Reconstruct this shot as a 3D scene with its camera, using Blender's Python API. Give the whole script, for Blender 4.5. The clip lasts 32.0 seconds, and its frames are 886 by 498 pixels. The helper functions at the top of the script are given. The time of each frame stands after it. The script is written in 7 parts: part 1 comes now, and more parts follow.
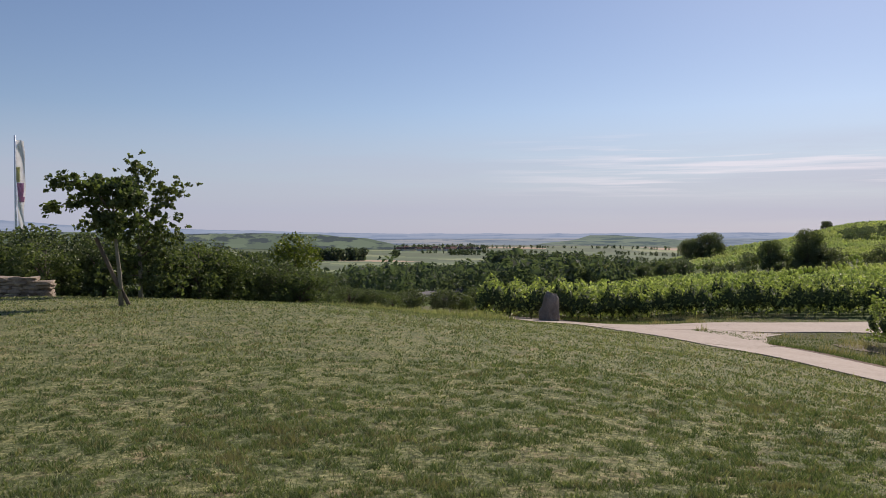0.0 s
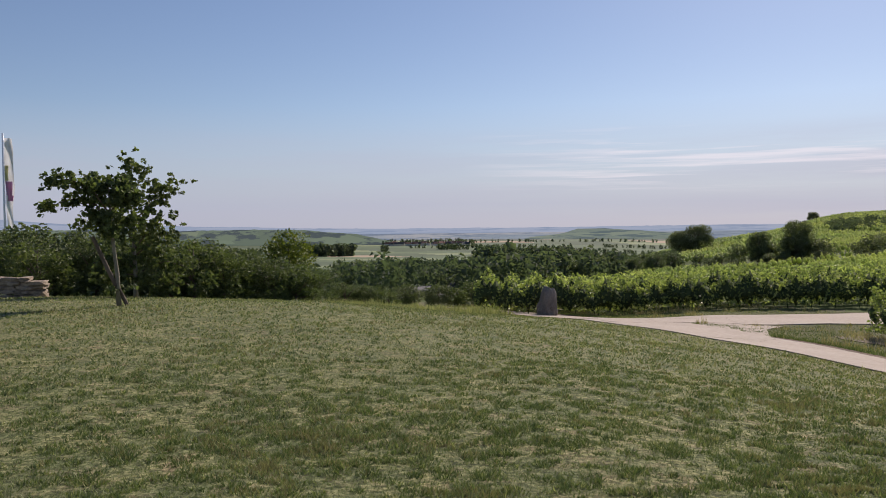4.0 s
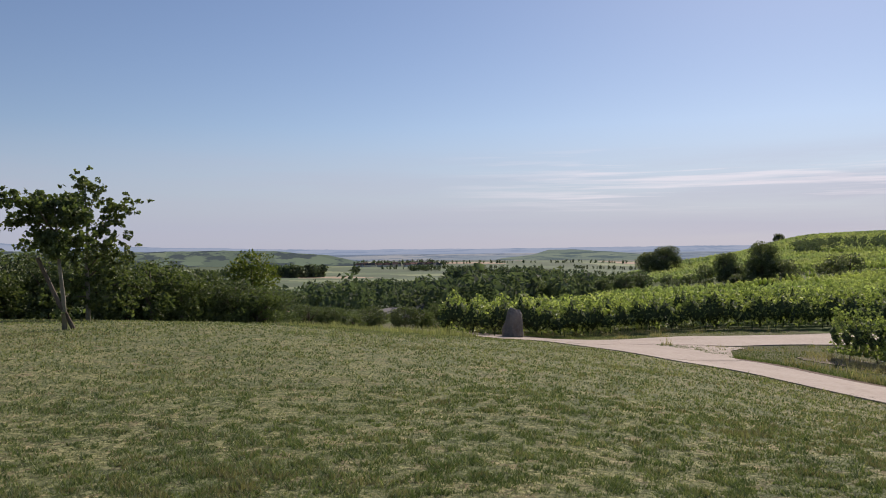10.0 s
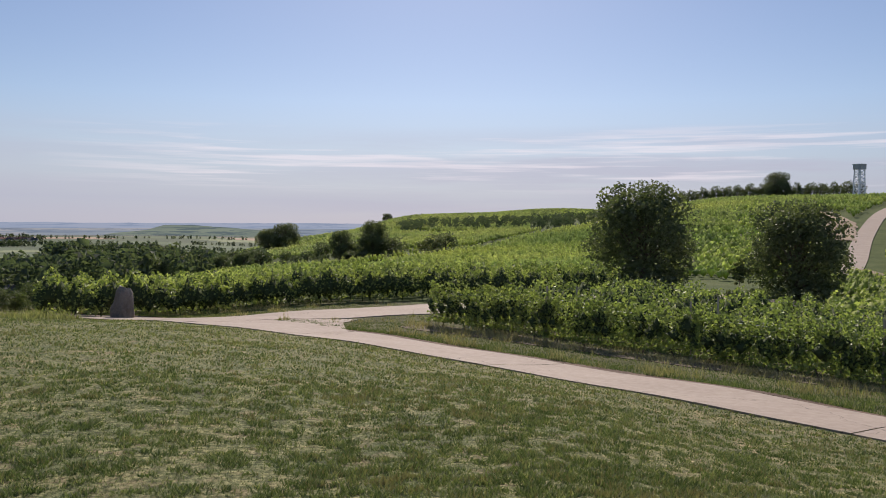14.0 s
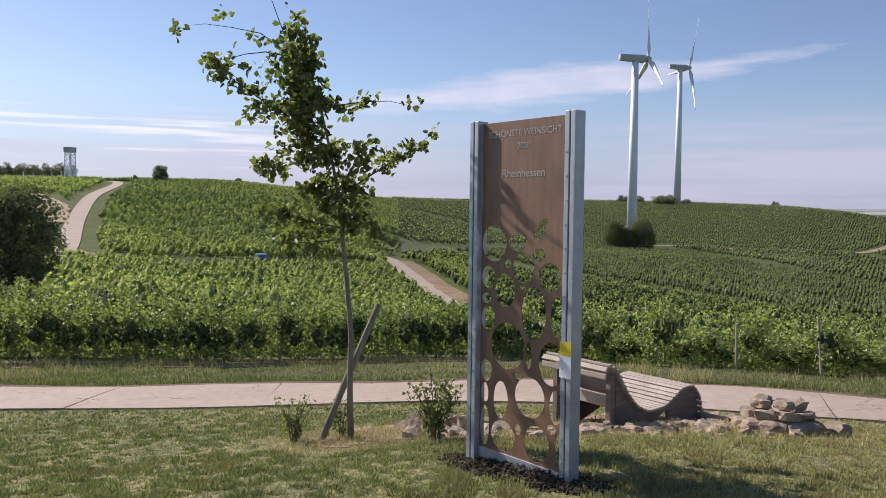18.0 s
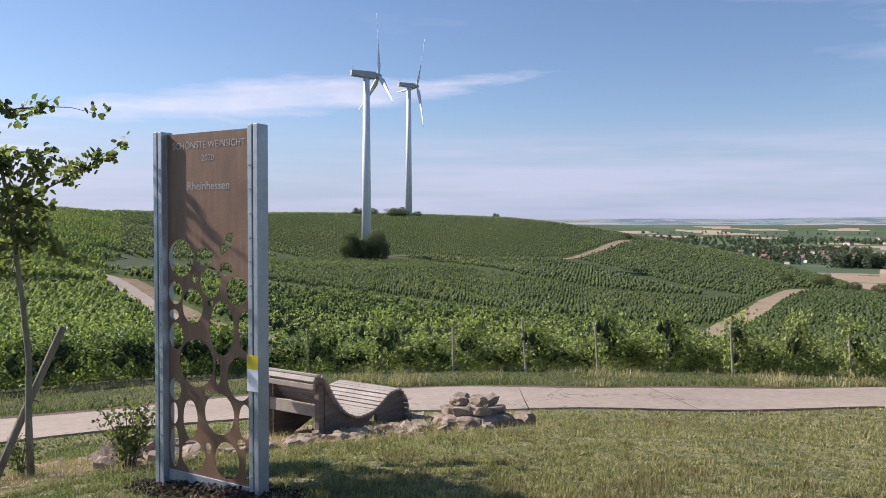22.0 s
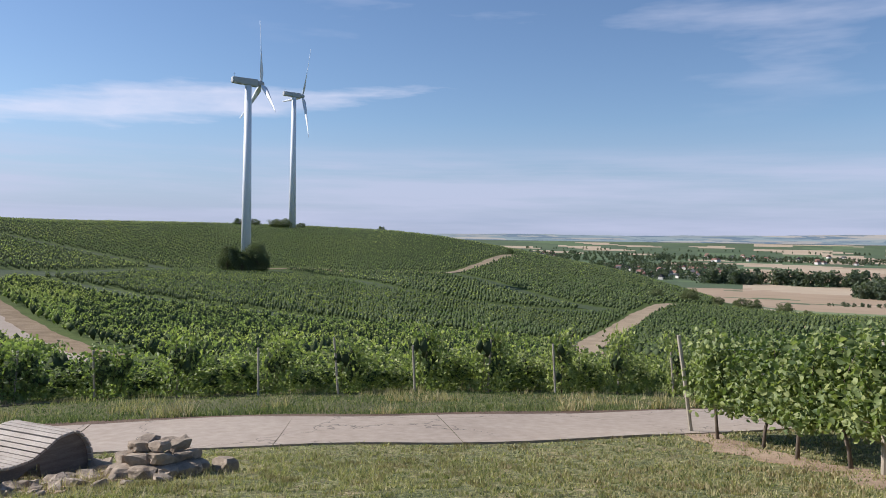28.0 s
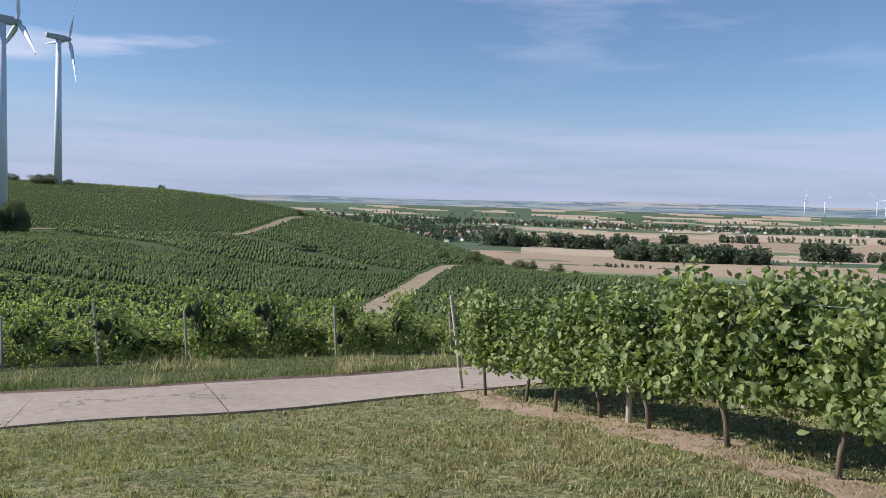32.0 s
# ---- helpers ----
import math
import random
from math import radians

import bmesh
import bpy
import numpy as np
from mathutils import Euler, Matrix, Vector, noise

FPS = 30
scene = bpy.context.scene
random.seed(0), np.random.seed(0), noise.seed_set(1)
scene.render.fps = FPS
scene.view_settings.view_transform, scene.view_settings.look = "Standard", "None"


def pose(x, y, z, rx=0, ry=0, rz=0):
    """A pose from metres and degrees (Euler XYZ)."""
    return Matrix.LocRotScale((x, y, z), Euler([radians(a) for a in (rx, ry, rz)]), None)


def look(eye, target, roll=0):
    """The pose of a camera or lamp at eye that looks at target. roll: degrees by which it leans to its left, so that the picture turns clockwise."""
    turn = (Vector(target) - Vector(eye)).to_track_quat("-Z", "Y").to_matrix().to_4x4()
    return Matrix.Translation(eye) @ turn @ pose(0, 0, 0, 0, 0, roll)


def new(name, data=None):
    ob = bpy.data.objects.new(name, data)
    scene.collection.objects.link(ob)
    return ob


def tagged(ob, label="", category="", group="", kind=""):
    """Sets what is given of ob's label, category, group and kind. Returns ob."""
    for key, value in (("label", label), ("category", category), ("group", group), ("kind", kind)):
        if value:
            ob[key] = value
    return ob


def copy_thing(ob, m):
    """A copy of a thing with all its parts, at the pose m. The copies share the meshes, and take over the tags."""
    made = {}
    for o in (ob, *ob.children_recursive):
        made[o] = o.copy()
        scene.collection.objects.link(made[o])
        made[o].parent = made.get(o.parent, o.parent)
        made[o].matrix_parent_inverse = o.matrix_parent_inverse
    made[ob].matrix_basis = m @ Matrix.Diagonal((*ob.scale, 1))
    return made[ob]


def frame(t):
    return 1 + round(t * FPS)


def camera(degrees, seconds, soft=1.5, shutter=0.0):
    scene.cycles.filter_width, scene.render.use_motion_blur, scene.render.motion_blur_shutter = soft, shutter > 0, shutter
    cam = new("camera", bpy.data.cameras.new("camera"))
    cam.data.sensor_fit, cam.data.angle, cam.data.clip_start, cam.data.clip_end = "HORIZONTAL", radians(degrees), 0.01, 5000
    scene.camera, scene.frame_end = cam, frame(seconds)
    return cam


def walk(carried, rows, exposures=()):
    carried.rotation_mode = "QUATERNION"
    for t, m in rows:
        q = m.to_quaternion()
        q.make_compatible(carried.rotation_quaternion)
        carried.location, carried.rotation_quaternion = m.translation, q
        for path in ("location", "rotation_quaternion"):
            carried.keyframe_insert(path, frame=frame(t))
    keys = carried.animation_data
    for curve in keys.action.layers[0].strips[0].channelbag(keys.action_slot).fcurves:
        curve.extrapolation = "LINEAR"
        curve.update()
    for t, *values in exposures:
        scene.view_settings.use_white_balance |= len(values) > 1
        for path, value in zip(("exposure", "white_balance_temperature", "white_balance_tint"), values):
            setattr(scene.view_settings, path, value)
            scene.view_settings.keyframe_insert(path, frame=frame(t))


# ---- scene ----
cam = camera(58.7, 32.0, soft=0.9)
# seconds, place, heading (to the left of +y), pitch, roll
PATH = [
    (0, 0.005, 0.007, 1.642, 6.26, -1.36, -0.06),
    (0.5, -0.019, 0.139, 1.653, 6.21, -1.39, -0.15),
    (1, -0.048, 0.238, 1.673, 6.28, -1.30, -0.25),
    (1.5, -0.086, 0.252, 1.646, 6.39, -1.12, -0.18),
    (2, -0.178, 0.256, 1.665, 6.28, -1.44, -0.28),
    (2.5, -0.297, 0.266, 1.648, 6.01, -1.47, -0.45),
    (3, -0.387, 0.298, 1.672, 5.75, -1.67, -0.58),
    (3.5, -0.413, 0.261, 1.671, 5.43, -1.72, -0.64),
    (5.5, -0.268, -0.041, 1.647, 5.48, -1.86, -0.52),
    (6, -0.305, -0.193, 1.656, 5.48, -1.72, -0.48),
    (6.5, -0.366, -0.358, 1.656, 5.30, -1.56, -0.56),
    (7, -0.392, -0.409, 1.666, 4.92, -1.55, -0.68),
    (7.5, -0.349, -0.294, 1.665, 4.56, -1.31, -0.77),
    (8, -0.244, -0.090, 1.678, 4.57, -1.02, -0.72),
    (8.5, -0.187, 0.032, 1.660, 4.65, -0.72, -0.62),
    (9, -0.221, 0.270, 1.651, 4.30, -0.67, -0.51),
    (9.5, -0.205, 0.402, 1.658, 3.81, -0.49, -0.60),
    (10, -0.116, 0.630, 1.655, 3.34, -0.24, -0.58),
    (10.5, 0.003, 0.675, 1.647, 2.67, -0.19, -0.59),
    (11, -0.014, 0.740, 1.636, 1.93, -0.07, -0.50),
    (11.5, -0.068, 0.795, 1.653, 1.42, -0.33, -0.54),
    (12, -0.093, 0.791, 1.649, 0.83, -0.56, -0.49),
    (12.5, -0.153, 0.731, 1.646, -1.98, -0.99, -0.56),
    (13, -0.138, 0.697, 1.662, -7.92, -1.75, -0.33),
    (13.5, -0.122, 0.604, 1.638, -15.07, -2.00, 0.10),
    (14, -0.087, 0.597, 1.643, -23.79, -1.96, 0.51),
    (14.5, -0.074, 0.558, 1.648, -33.39, -1.58, 0.76),
    (15, -0.108, 0.469, 1.665, -43.34, -1.42, 0.91),
    (15.5, -0.068, 0.468, 1.645, -52.42, -1.28, 0.88),
    (17.5, -0.226, 0.334, 1.656, -72.73, -2.63, 0.69),
    (18, -0.230, 0.330, 1.658, -76.83, -2.69, 0.66),
    (18.5, -0.248, 0.311, 1.667, -80.40, -2.12, 0.32),
    (19, -0.247, 0.251, 1.669, -83.29, -1.53, 0.15),
    (19.5, -0.254, 0.179, 1.673, -86.69, -1.05, -0.05),
    (20, -0.263, 0.113, 1.677, -90.24, -0.98, -0.11),
    (20.5, -0.259, 0.065, 1.676, -92.38, -0.89, -0.08),
    (21, -0.270, 0.036, 1.680, -93.80, -0.95, -0.03),
    (21.5, -0.269, 0.015, 1.676, -94.88, -1.19, 0.03),
    (22, -0.286, -0.018, 1.662, -95.76, -1.65, 0.13),
    (22.5, -0.257, -0.063, 1.660, -96.37, -2.31, 0.12),
    (23, -0.157, -0.146, 1.643, -97.27, -2.46, -0.07),
    (23.5, -0.068, -0.270, 1.650, -98.66, -2.17, -0.31),
    (24, -0.015, -0.478, 1.653, -100.51, -1.78, -0.09),
    (24.5, 0.033, -0.645, 1.660, -101.74, -1.63, 0.14),
    (25, 0.191, -0.767, 1.649, -102.39, -1.56, 0.33),
    (25.5, 0.350, -0.923, 1.649, -102.64, -1.25, 0.36),
    (27.5, 0.678, -1.900, 1.638, -103.68, -0.67, 0.72),
    (28, 0.723, -2.159, 1.662, -103.86, -0.62, 0.94),
    (28.5, 0.838, -2.275, 1.650, -104.09, -0.44, 1.03),
    (29, 0.903, -2.350, 1.648, -105.07, -0.22, 1.17),
    (29.5, 0.920, -2.417, 1.652, -109.06, 0.07, 1.56),
    (30, 0.940, -2.480, 1.653, -114.40, -0.41, 1.93),
    (30.5, 0.959, -2.502, 1.645, -117.53, -0.97, 2.12),
    (31, 0.963, -2.513, 1.638, -118.74, -1.82, 2.10),
    (31.5, 0.982, -2.513, 1.624, -119.06, -2.55, 1.96),
    (32, 0.987, -2.517, 1.626, -119.07, -3.00, 1.79),
]


def carried(x, y, z, heading, pitch, roll):
    way = pose(0, 0, 0, 90 + pitch, 0, heading).to_3x3() @ Vector((0, 0, -1))
    return look((x, y, z), tuple(Vector((x, y, z)) + way), roll)


walk(cam, [(t, carried(*row)) for t, *row in PATH],
     exposures=[(0, 0.05, 6700, 20), (12, 0.04, 6700, 20), (14, 0.04, 6700, 20), (15.5, 0.18, 6700, 21), (18, 0.47, 6600, 21), (22, 0.56, 6300, 18), (28, 0.44, 6100, 14), (32, 0.40, 5950, 13)])

# ---- daylight ----
SUN_BEARING, SUN_HEIGHT = 24.5, 36.0        # clockwise from +y, above the horizon
world = bpy.data.worlds.new("world")
scene.world = world
world.use_nodes = True
wn, wl = world.node_tree.nodes, world.node_tree.links
wn.clear()


def wnode(kind, data_type="", blend_type=""):
    n = wn.new(kind)
    if data_type:
        n.data_type = data_type
    if blend_type:
        n.blend_type = blend_type
    return n


def wmath(op, a, b=None, c=None, clamp=False):
    n = wn.new("ShaderNodeMath")
    n.operation, n.use_clamp = op, clamp
    for i, v in enumerate((a, b, c)):
        if v is None:
            continue
        if isinstance(v, (int, float)):
            n.inputs[i].default_value = v
        else:
            wl.new(v, n.inputs[i])
    return n.outputs[0]


sky = wnode("ShaderNodeTexSky")
sky.sky_type, sky.sun_disc = "NISHITA", False
sky.sun_elevation, sky.sun_rotation = radians(SUN_HEIGHT), radians(SUN_BEARING)
sky.altitude, sky.air_density, sky.dust_density, sky.ozone_density = 200, 1.0, 0.35, 3.5
coord = wnode("ShaderNodeTexCoord").outputs["Generated"]
sep = wnode("ShaderNodeSeparateXYZ")
wl.new(coord, sep.inputs[0])
sx, sy, sz = sep.outputs
bearing = wmath("ARCTAN2", sx, sy)              # clockwise from +y
height = wmath("ARCSINE", sz)


def soft_band(v, lo, hi, edge):
    up = wmath("MULTIPLY", wmath("SUBTRACT", v, lo - edge), 1 / edge, clamp=True)
    dn = wmath("MULTIPLY", wmath("SUBTRACT", hi + edge, v), 1 / edge, clamp=True)
    return wmath("MULTIPLY", up, dn)


def streaks(u_scale, v_scale, lo, hi, seed, detail=5.0, tilt=0.0):
    v = wmath("ADD", height, wmath("MULTIPLY", bearing, tilt))
    comb = wnode("ShaderNodeCombineXYZ")
    wl.new(wmath("MULTIPLY", bearing, u_scale), comb.inputs[0])
    wl.new(wmath("MULTIPLY", v, v_scale), comb.inputs[1])
    comb.inputs[2].default_value = seed
    tex = wnode("ShaderNodeTexNoise")
    tex.inputs["Scale"].default_value, tex.inputs["Detail"].default_value = 1.0, detail
    tex.inputs["Roughness"].default_value = 0.55
    wl.new(comb.outputs[0], tex.inputs["Vector"])
    return wmath("MULTIPLY", wmath("SUBTRACT", tex.outputs["Fac"], lo), 1 / (hi - lo), clamp=True)


# low bands of thin cloud, brighter streaks near the sun, one long feather beside the turbines
low = wmath("MULTIPLY", streaks(3.0, 40.0, 0.38, 0.60, 3.1), soft_band(height, radians(0.6), radians(5.0), radians(2.0)))
low = wmath("MULTIPLY", low, wmath("ADD", 0.2, wmath("MULTIPLY", soft_band(bearing, radians(35), radians(170), radians(25)), 0.35)))
veil = wmath("MULTIPLY", soft_band(height, radians(-3), radians(1.5), radians(7)), 0.8)
bright = wmath("MULTIPLY", streaks(4.0, 110.0, 0.50, 0.64, 7.7), soft_band(height, radians(3.2), radians(5.8), radians(1.2)))
bright = wmath("MULTIPLY", bright, wmath("MULTIPLY", soft_band(bearing, radians(8), radians(60), radians(12)), 0.5))
# the feather: its axis rises to the middle, its edge is torn
fb = wmath("SUBTRACT", bearing, radians(88))
axis = wmath("ADD", radians(9.3), wmath("MULTIPLY", fb, 0.09))
thick = wmath("MULTIPLY", soft_band(bearing, radians(81), radians(88), radians(17)), radians(1.5))
torn = wmath("MULTIPLY", wmath("SUBTRACT", streaks(9.0, 60.0, 0.30, 0.70, 1.3), 0.5), radians(0.9))
dist = wmath("ABSOLUTE", wmath("ADD", wmath("SUBTRACT", height, axis), torn))
feather = wmath("MULTIPLY", wmath("SUBTRACT", thick, dist), 1 / radians(0.8), clamp=True)
feather = wmath("MULTIPLY", feather, wmath("ADD", 0.42, wmath("MULTIPLY", streaks(14.0, 50.0, 0.3, 0.7, 5.5), 0.4)))
high = wmath("MULTIPLY", streaks(3.0, 16.0, 0.52, 0.75, 9.4), soft_band(height, radians(12), radians(24), radians(4)))
high = wmath("MULTIPLY", high, wmath("MULTIPLY", soft_band(bearing, radians(100), radians(170), radians(12)), 0.5))
cover = wmath("MAXIMUM", feather, high)
mix = wnode("ShaderNodeMix", data_type="RGBA")
wl.new(cover, mix.inputs[0])
hazy = wnode("ShaderNodeMix", data_type="RGBA")
wl.new(veil, hazy.inputs[0])
wl.new(sky.outputs[0], hazy.inputs[6])
air = wnode("ShaderNodeMix", data_type="RGBA")           # paler haze below the sun
wl.new(soft_band(bearing, radians(75), radians(230), radians(40)), air.inputs[0])
air.inputs[6].default_value, air.inputs[7].default_value = (4.6, 5.4, 7.0, 1), (3.5, 4.1, 5.7, 1)
wl.new(air.outputs[2], hazy.inputs[7])
bank = wnode("ShaderNodeMix", data_type="RGBA")          # grey-lilac bank of thin cloud over the horizon
wl.new(low, bank.inputs[0])
wl.new(hazy.outputs[2], bank.inputs[6])
bank.inputs[7].default_value = (5.4, 5.6, 6.9, 1)
wl.new(bank.outputs[2], mix.inputs[6])
cloud = wnode("ShaderNodeMix", data_type="RGBA", blend_type="MIX")
cloud.inputs[0].default_value = 0.85
wl.new(sky.outputs[0], cloud.inputs[6])
cloud.inputs[7].default_value = (7.3, 7.3, 8.2, 1)
wl.new(cloud.outputs[2], mix.inputs[7])
back = wnode("ShaderNodeBackground")
back.inputs[1].default_value = 0.082
lit = wnode("ShaderNodeMix", data_type="RGBA")
wl.new(bright, lit.inputs[0])
wl.new(mix.outputs[2], lit.inputs[6])
lit.inputs[7].default_value = (10.6, 10.3, 10.7, 1)
wl.new(lit.outputs[2], back.inputs[0])
wl.new(back.outputs[0], wnode("ShaderNodeOutputWorld").inputs[0])

sun_data = bpy.data.lights.new("sun", "SUN")
sun_data.energy, sun_data.angle, sun_data.color = 4.9, radians(0.6), (1.0, 0.93, 0.82)
sun = new("sun", sun_data)
sb, sh = radians(SUN_BEARING), radians(SUN_HEIGHT)
sun.matrix_world = look((200 * math.sin(sb) * math.cos(sh), 200 * math.cos(sb) * math.cos(sh), 200 * math.sin(sh)), (0, 0, 0))

# ---- materials ----
def material(name, rough=0.8, metal=0.0, spec=0.4):
    m = bpy.data.materials.new(name)
    m.use_nodes = True
    b = m.node_tree.nodes["Principled BSDF"]
    b.inputs["Roughness"].default_value, b.inputs["Metallic"].default_value = rough, metal
    b.inputs["Specular IOR Level"].default_value = spec
    return m, m.node_tree.nodes, m.node_tree.links, b


def tex_noise(nodes, links, vec, scale, detail=4.0, rough=0.55, stretch=None):
    n = nodes.new("ShaderNodeTexNoise")
    n.inputs["Scale"].default_value, n.inputs["Detail"].default_value, n.inputs["Roughness"].default_value = scale, detail, rough
    if stretch:
        mp = nodes.new("ShaderNodeMapping")
        mp.inputs["Scale"].default_value = stretch
        links.new(vec, mp.inputs[0])
        vec = mp.outputs[0]
    links.new(vec, n.inputs["Vector"])
    return n.outputs["Fac"]


def ramp(nodes, links, fac, stops):
    r = nodes.new("ShaderNodeValToRGB")
    e = r.color_ramp.elements
    while len(e) < len(stops):
        e.new(0.5)
    for el, (p, c) in zip(e, stops):
        el.position, el.color = p, (*c, 1)
    links.new(fac, r.inputs[0])
    return r.outputs[0]


def blend(nodes, links, fac, a, b, mode="MIX"):
    n = nodes.new("ShaderNodeMix")
    n.data_type, n.blend_type = "RGBA", mode
    for sock, v in ((n.inputs[0], fac), (n.inputs[6], a), (n.inputs[7], b)):
        if isinstance(v, tuple):
            sock.default_value = (*v, 1)
        elif isinstance(v, (int, float)):
            sock.default_value = v
        else:
            links.new(v, sock)
    return n.outputs[2]


def relief(nodes, links, bsdf, fac, strength, dist):
    n = nodes.new("ShaderNodeBump")
    n.inputs["Strength"].default_value, n.inputs["Distance"].default_value = strength, dist
    links.new(fac, n.inputs["Height"])
    links.new(n.outputs[0], bsdf.inputs["Normal"])


def place_of(nodes):
    return nodes.new("ShaderNodeNewGeometry").outputs["Position"]


def two_scale(name, dark, mid, light, big, small, rough=0.85, bump=0.3, dist=0.02, metal=0.0, spec=0.3, stretch=None, local=False):
    """Grain and stains: two noises over three colours."""
    m, n, l, b = material(name, rough, metal, spec)
    vec = n.new("ShaderNodeTexCoord").outputs["Object"] if local else place_of(n)
    f1, f2 = tex_noise(n, l, vec, big, 3, stretch=stretch), tex_noise(n, l, vec, small, 6, 0.65, stretch)
    c1 = ramp(n, l, f1, ((0.3, dark), (0.52, mid), (0.75, light)))
    c2 = ramp(n, l, f2, ((0.3, dark), (0.55, mid), (0.8, light)))
    l.new(blend(n, l, 0.5, c1, c2), b.inputs["Base Color"])
    if bump:
        relief(n, l, b, f2, bump, dist)
    return m


def leaf_material(name, dark, mid, light, glow=0.35, rough=0.55, gloss=0.5):
    """Leaves: each island its own tint, some light passing through."""
    m, n, l, b = material(name, rough, 0, gloss)
    g = n.new("ShaderNodeNewGeometry")
    tint = ramp(n, l, g.outputs["Random Per Island"], ((0.0, dark), (0.55, mid), (1.0, light)))
    patch = tex_noise(n, l, g.outputs["Position"], 1.3, 3)
    col = blend(n, l, 0.35, tint, ramp(n, l, patch, ((0.3, dark), (0.7, light))))
    broad = ramp(n, l, tex_noise(n, l, g.outputs["Position"], 0.022, 3), ((0.36, (0.80, 0.86, 0.80)), (0.64, (1.22, 1.12, 1.0))))
    col = blend(n, l, 1.0, col, broad, "MULTIPLY")
    l.new(col, b.inputs["Base Color"])
    tr = n.new("ShaderNodeBsdfTranslucent")
    bright = blend(n, l, 1.0, col, (1.0, 1.15, 0.55), "MULTIPLY")
    l.new(bright, tr.inputs[0])
    mx = n.new("ShaderNodeMixShader")
    mx.inputs[0].default_value = glow
    l.new(b.outputs[0], mx.inputs[1]), l.new(tr.outputs[0], mx.inputs[2])
    l.new(mx.outputs[0], n["Material Output"].inputs[0])
    return m


def lawn_material():
    m, n, l, b = material("lawn_ground", 0.95, 0, 0.15)
    vec = place_of(n)
    fine, mid, big = tex_noise(n, l, vec, 17, 6, 0.75), tex_noise(n, l, vec, 3.6, 5, 0.65), tex_noise(n, l, vec, 0.55, 3)
    green = ramp(n, l, fine, ((0.37, (0.04, 0.05, 0.02)), (0.5, (0.12, 0.135, 0.058)), (0.63, (0.28, 0.28, 0.14))))
    straw = ramp(n, l, fine, ((0.37, (0.10, 0.078, 0.045)), (0.5, (0.21, 0.168, 0.10)), (0.63, (0.36, 0.30, 0.185))))
    dry = ramp(n, l, mid, ((0.53, (0, 0, 0)), (0.63, (1, 1, 1))))
    drier = ramp(n, l, big, ((0.35, (0.25, 0.25, 0.25)), (0.7, (0.9, 0.9, 0.9))))
    fac = blend(n, l, 1.0, dry, drier, "MULTIPLY")
    sep_ = n.new("ShaderNodeSeparateXYZ")
    l.new(vec, sep_.inputs[0])
    side = n.new("ShaderNodeMapRange")                # the east of the lawn has dried out
    side.inputs[1].default_value, side.inputs[2].default_value, side.inputs[4].default_value = 2.0, 6.0, 0.3
    l.new(sep_.outputs[0], side.inputs[0])
    fac = blend(n, l, side.outputs[0], fac, ramp(n, l, mid, ((0.30, (0.2, 0.2, 0.2)), (0.6, (1, 1, 1)))))
    turf = blend(n, l, fac, green, straw)
    shade = ramp(n, l, tex_noise(n, l, vec, 1.5, 4, 0.6), ((0.36, (0.78, 0.84, 0.78)), (0.64, (1.28, 1.2, 1.15))))
    l.new(blend(n, l, 1.0, turf, shade, "MULTIPLY"), b.inputs["Base Color"])
    relief(n, l, b, blend(n, l, 0.35, fine, mid), 0.6, 0.05)
    return m


def concrete_material():
    m, n, l, b = material("concrete", 0.85, 0, 0.3)
    vec = place_of(n)
    f1, f2, f3 = tex_noise(n, l, vec, 0.5, 3), tex_noise(n, l, vec, 6, 5, 0.6), tex_noise(n, l, vec, 90, 3, 0.7)
    base = blend(n, l, 0.55, ramp(n, l, f1, ((0.3, (0.29, 0.235, 0.185)), (0.7, (0.39, 0.325, 0.26)))),
                 ramp(n, l, f2, ((0.3, (0.25, 0.20, 0.158)), (0.7, (0.41, 0.342, 0.28)))))
    v = n.new("ShaderNodeTexVoronoi")
    v.feature = "DISTANCE_TO_EDGE"
    v.inputs["Scale"].default_value = 0.33
    warp = n.new("ShaderNodeVectorMath")
    warp.operation = "ADD"
    nz = n.new("ShaderNodeTexNoise")
    nz.inputs["Scale"].default_value, nz.inputs["Detail"].default_value = 1.6, 6
    l.new(vec, nz.inputs["Vector"]), l.new(vec, warp.inputs[0]), l.new(nz.outputs["Color"], warp.inputs[1])
    l.new(warp.outputs[0], v.inputs["Vector"])
    crack = ramp(n, l, v.outputs["Distance"], ((0.0, (1, 1, 1)), (0.0045, (0, 0, 0))))
    some = ramp(n, l, tex_noise(n, l, vec, 0.35, 2), ((0.48, (0, 0, 0)), (0.54, (1, 1, 1))))
    base = blend(n, l, blend(n, l, 1.0, crack, some, "MULTIPLY"), base, (0.07, 0.06, 0.05))
    l.new(base, b.inputs["Base Color"])
    relief(n, l, b, f3, 0.25, 0.004)
    return m


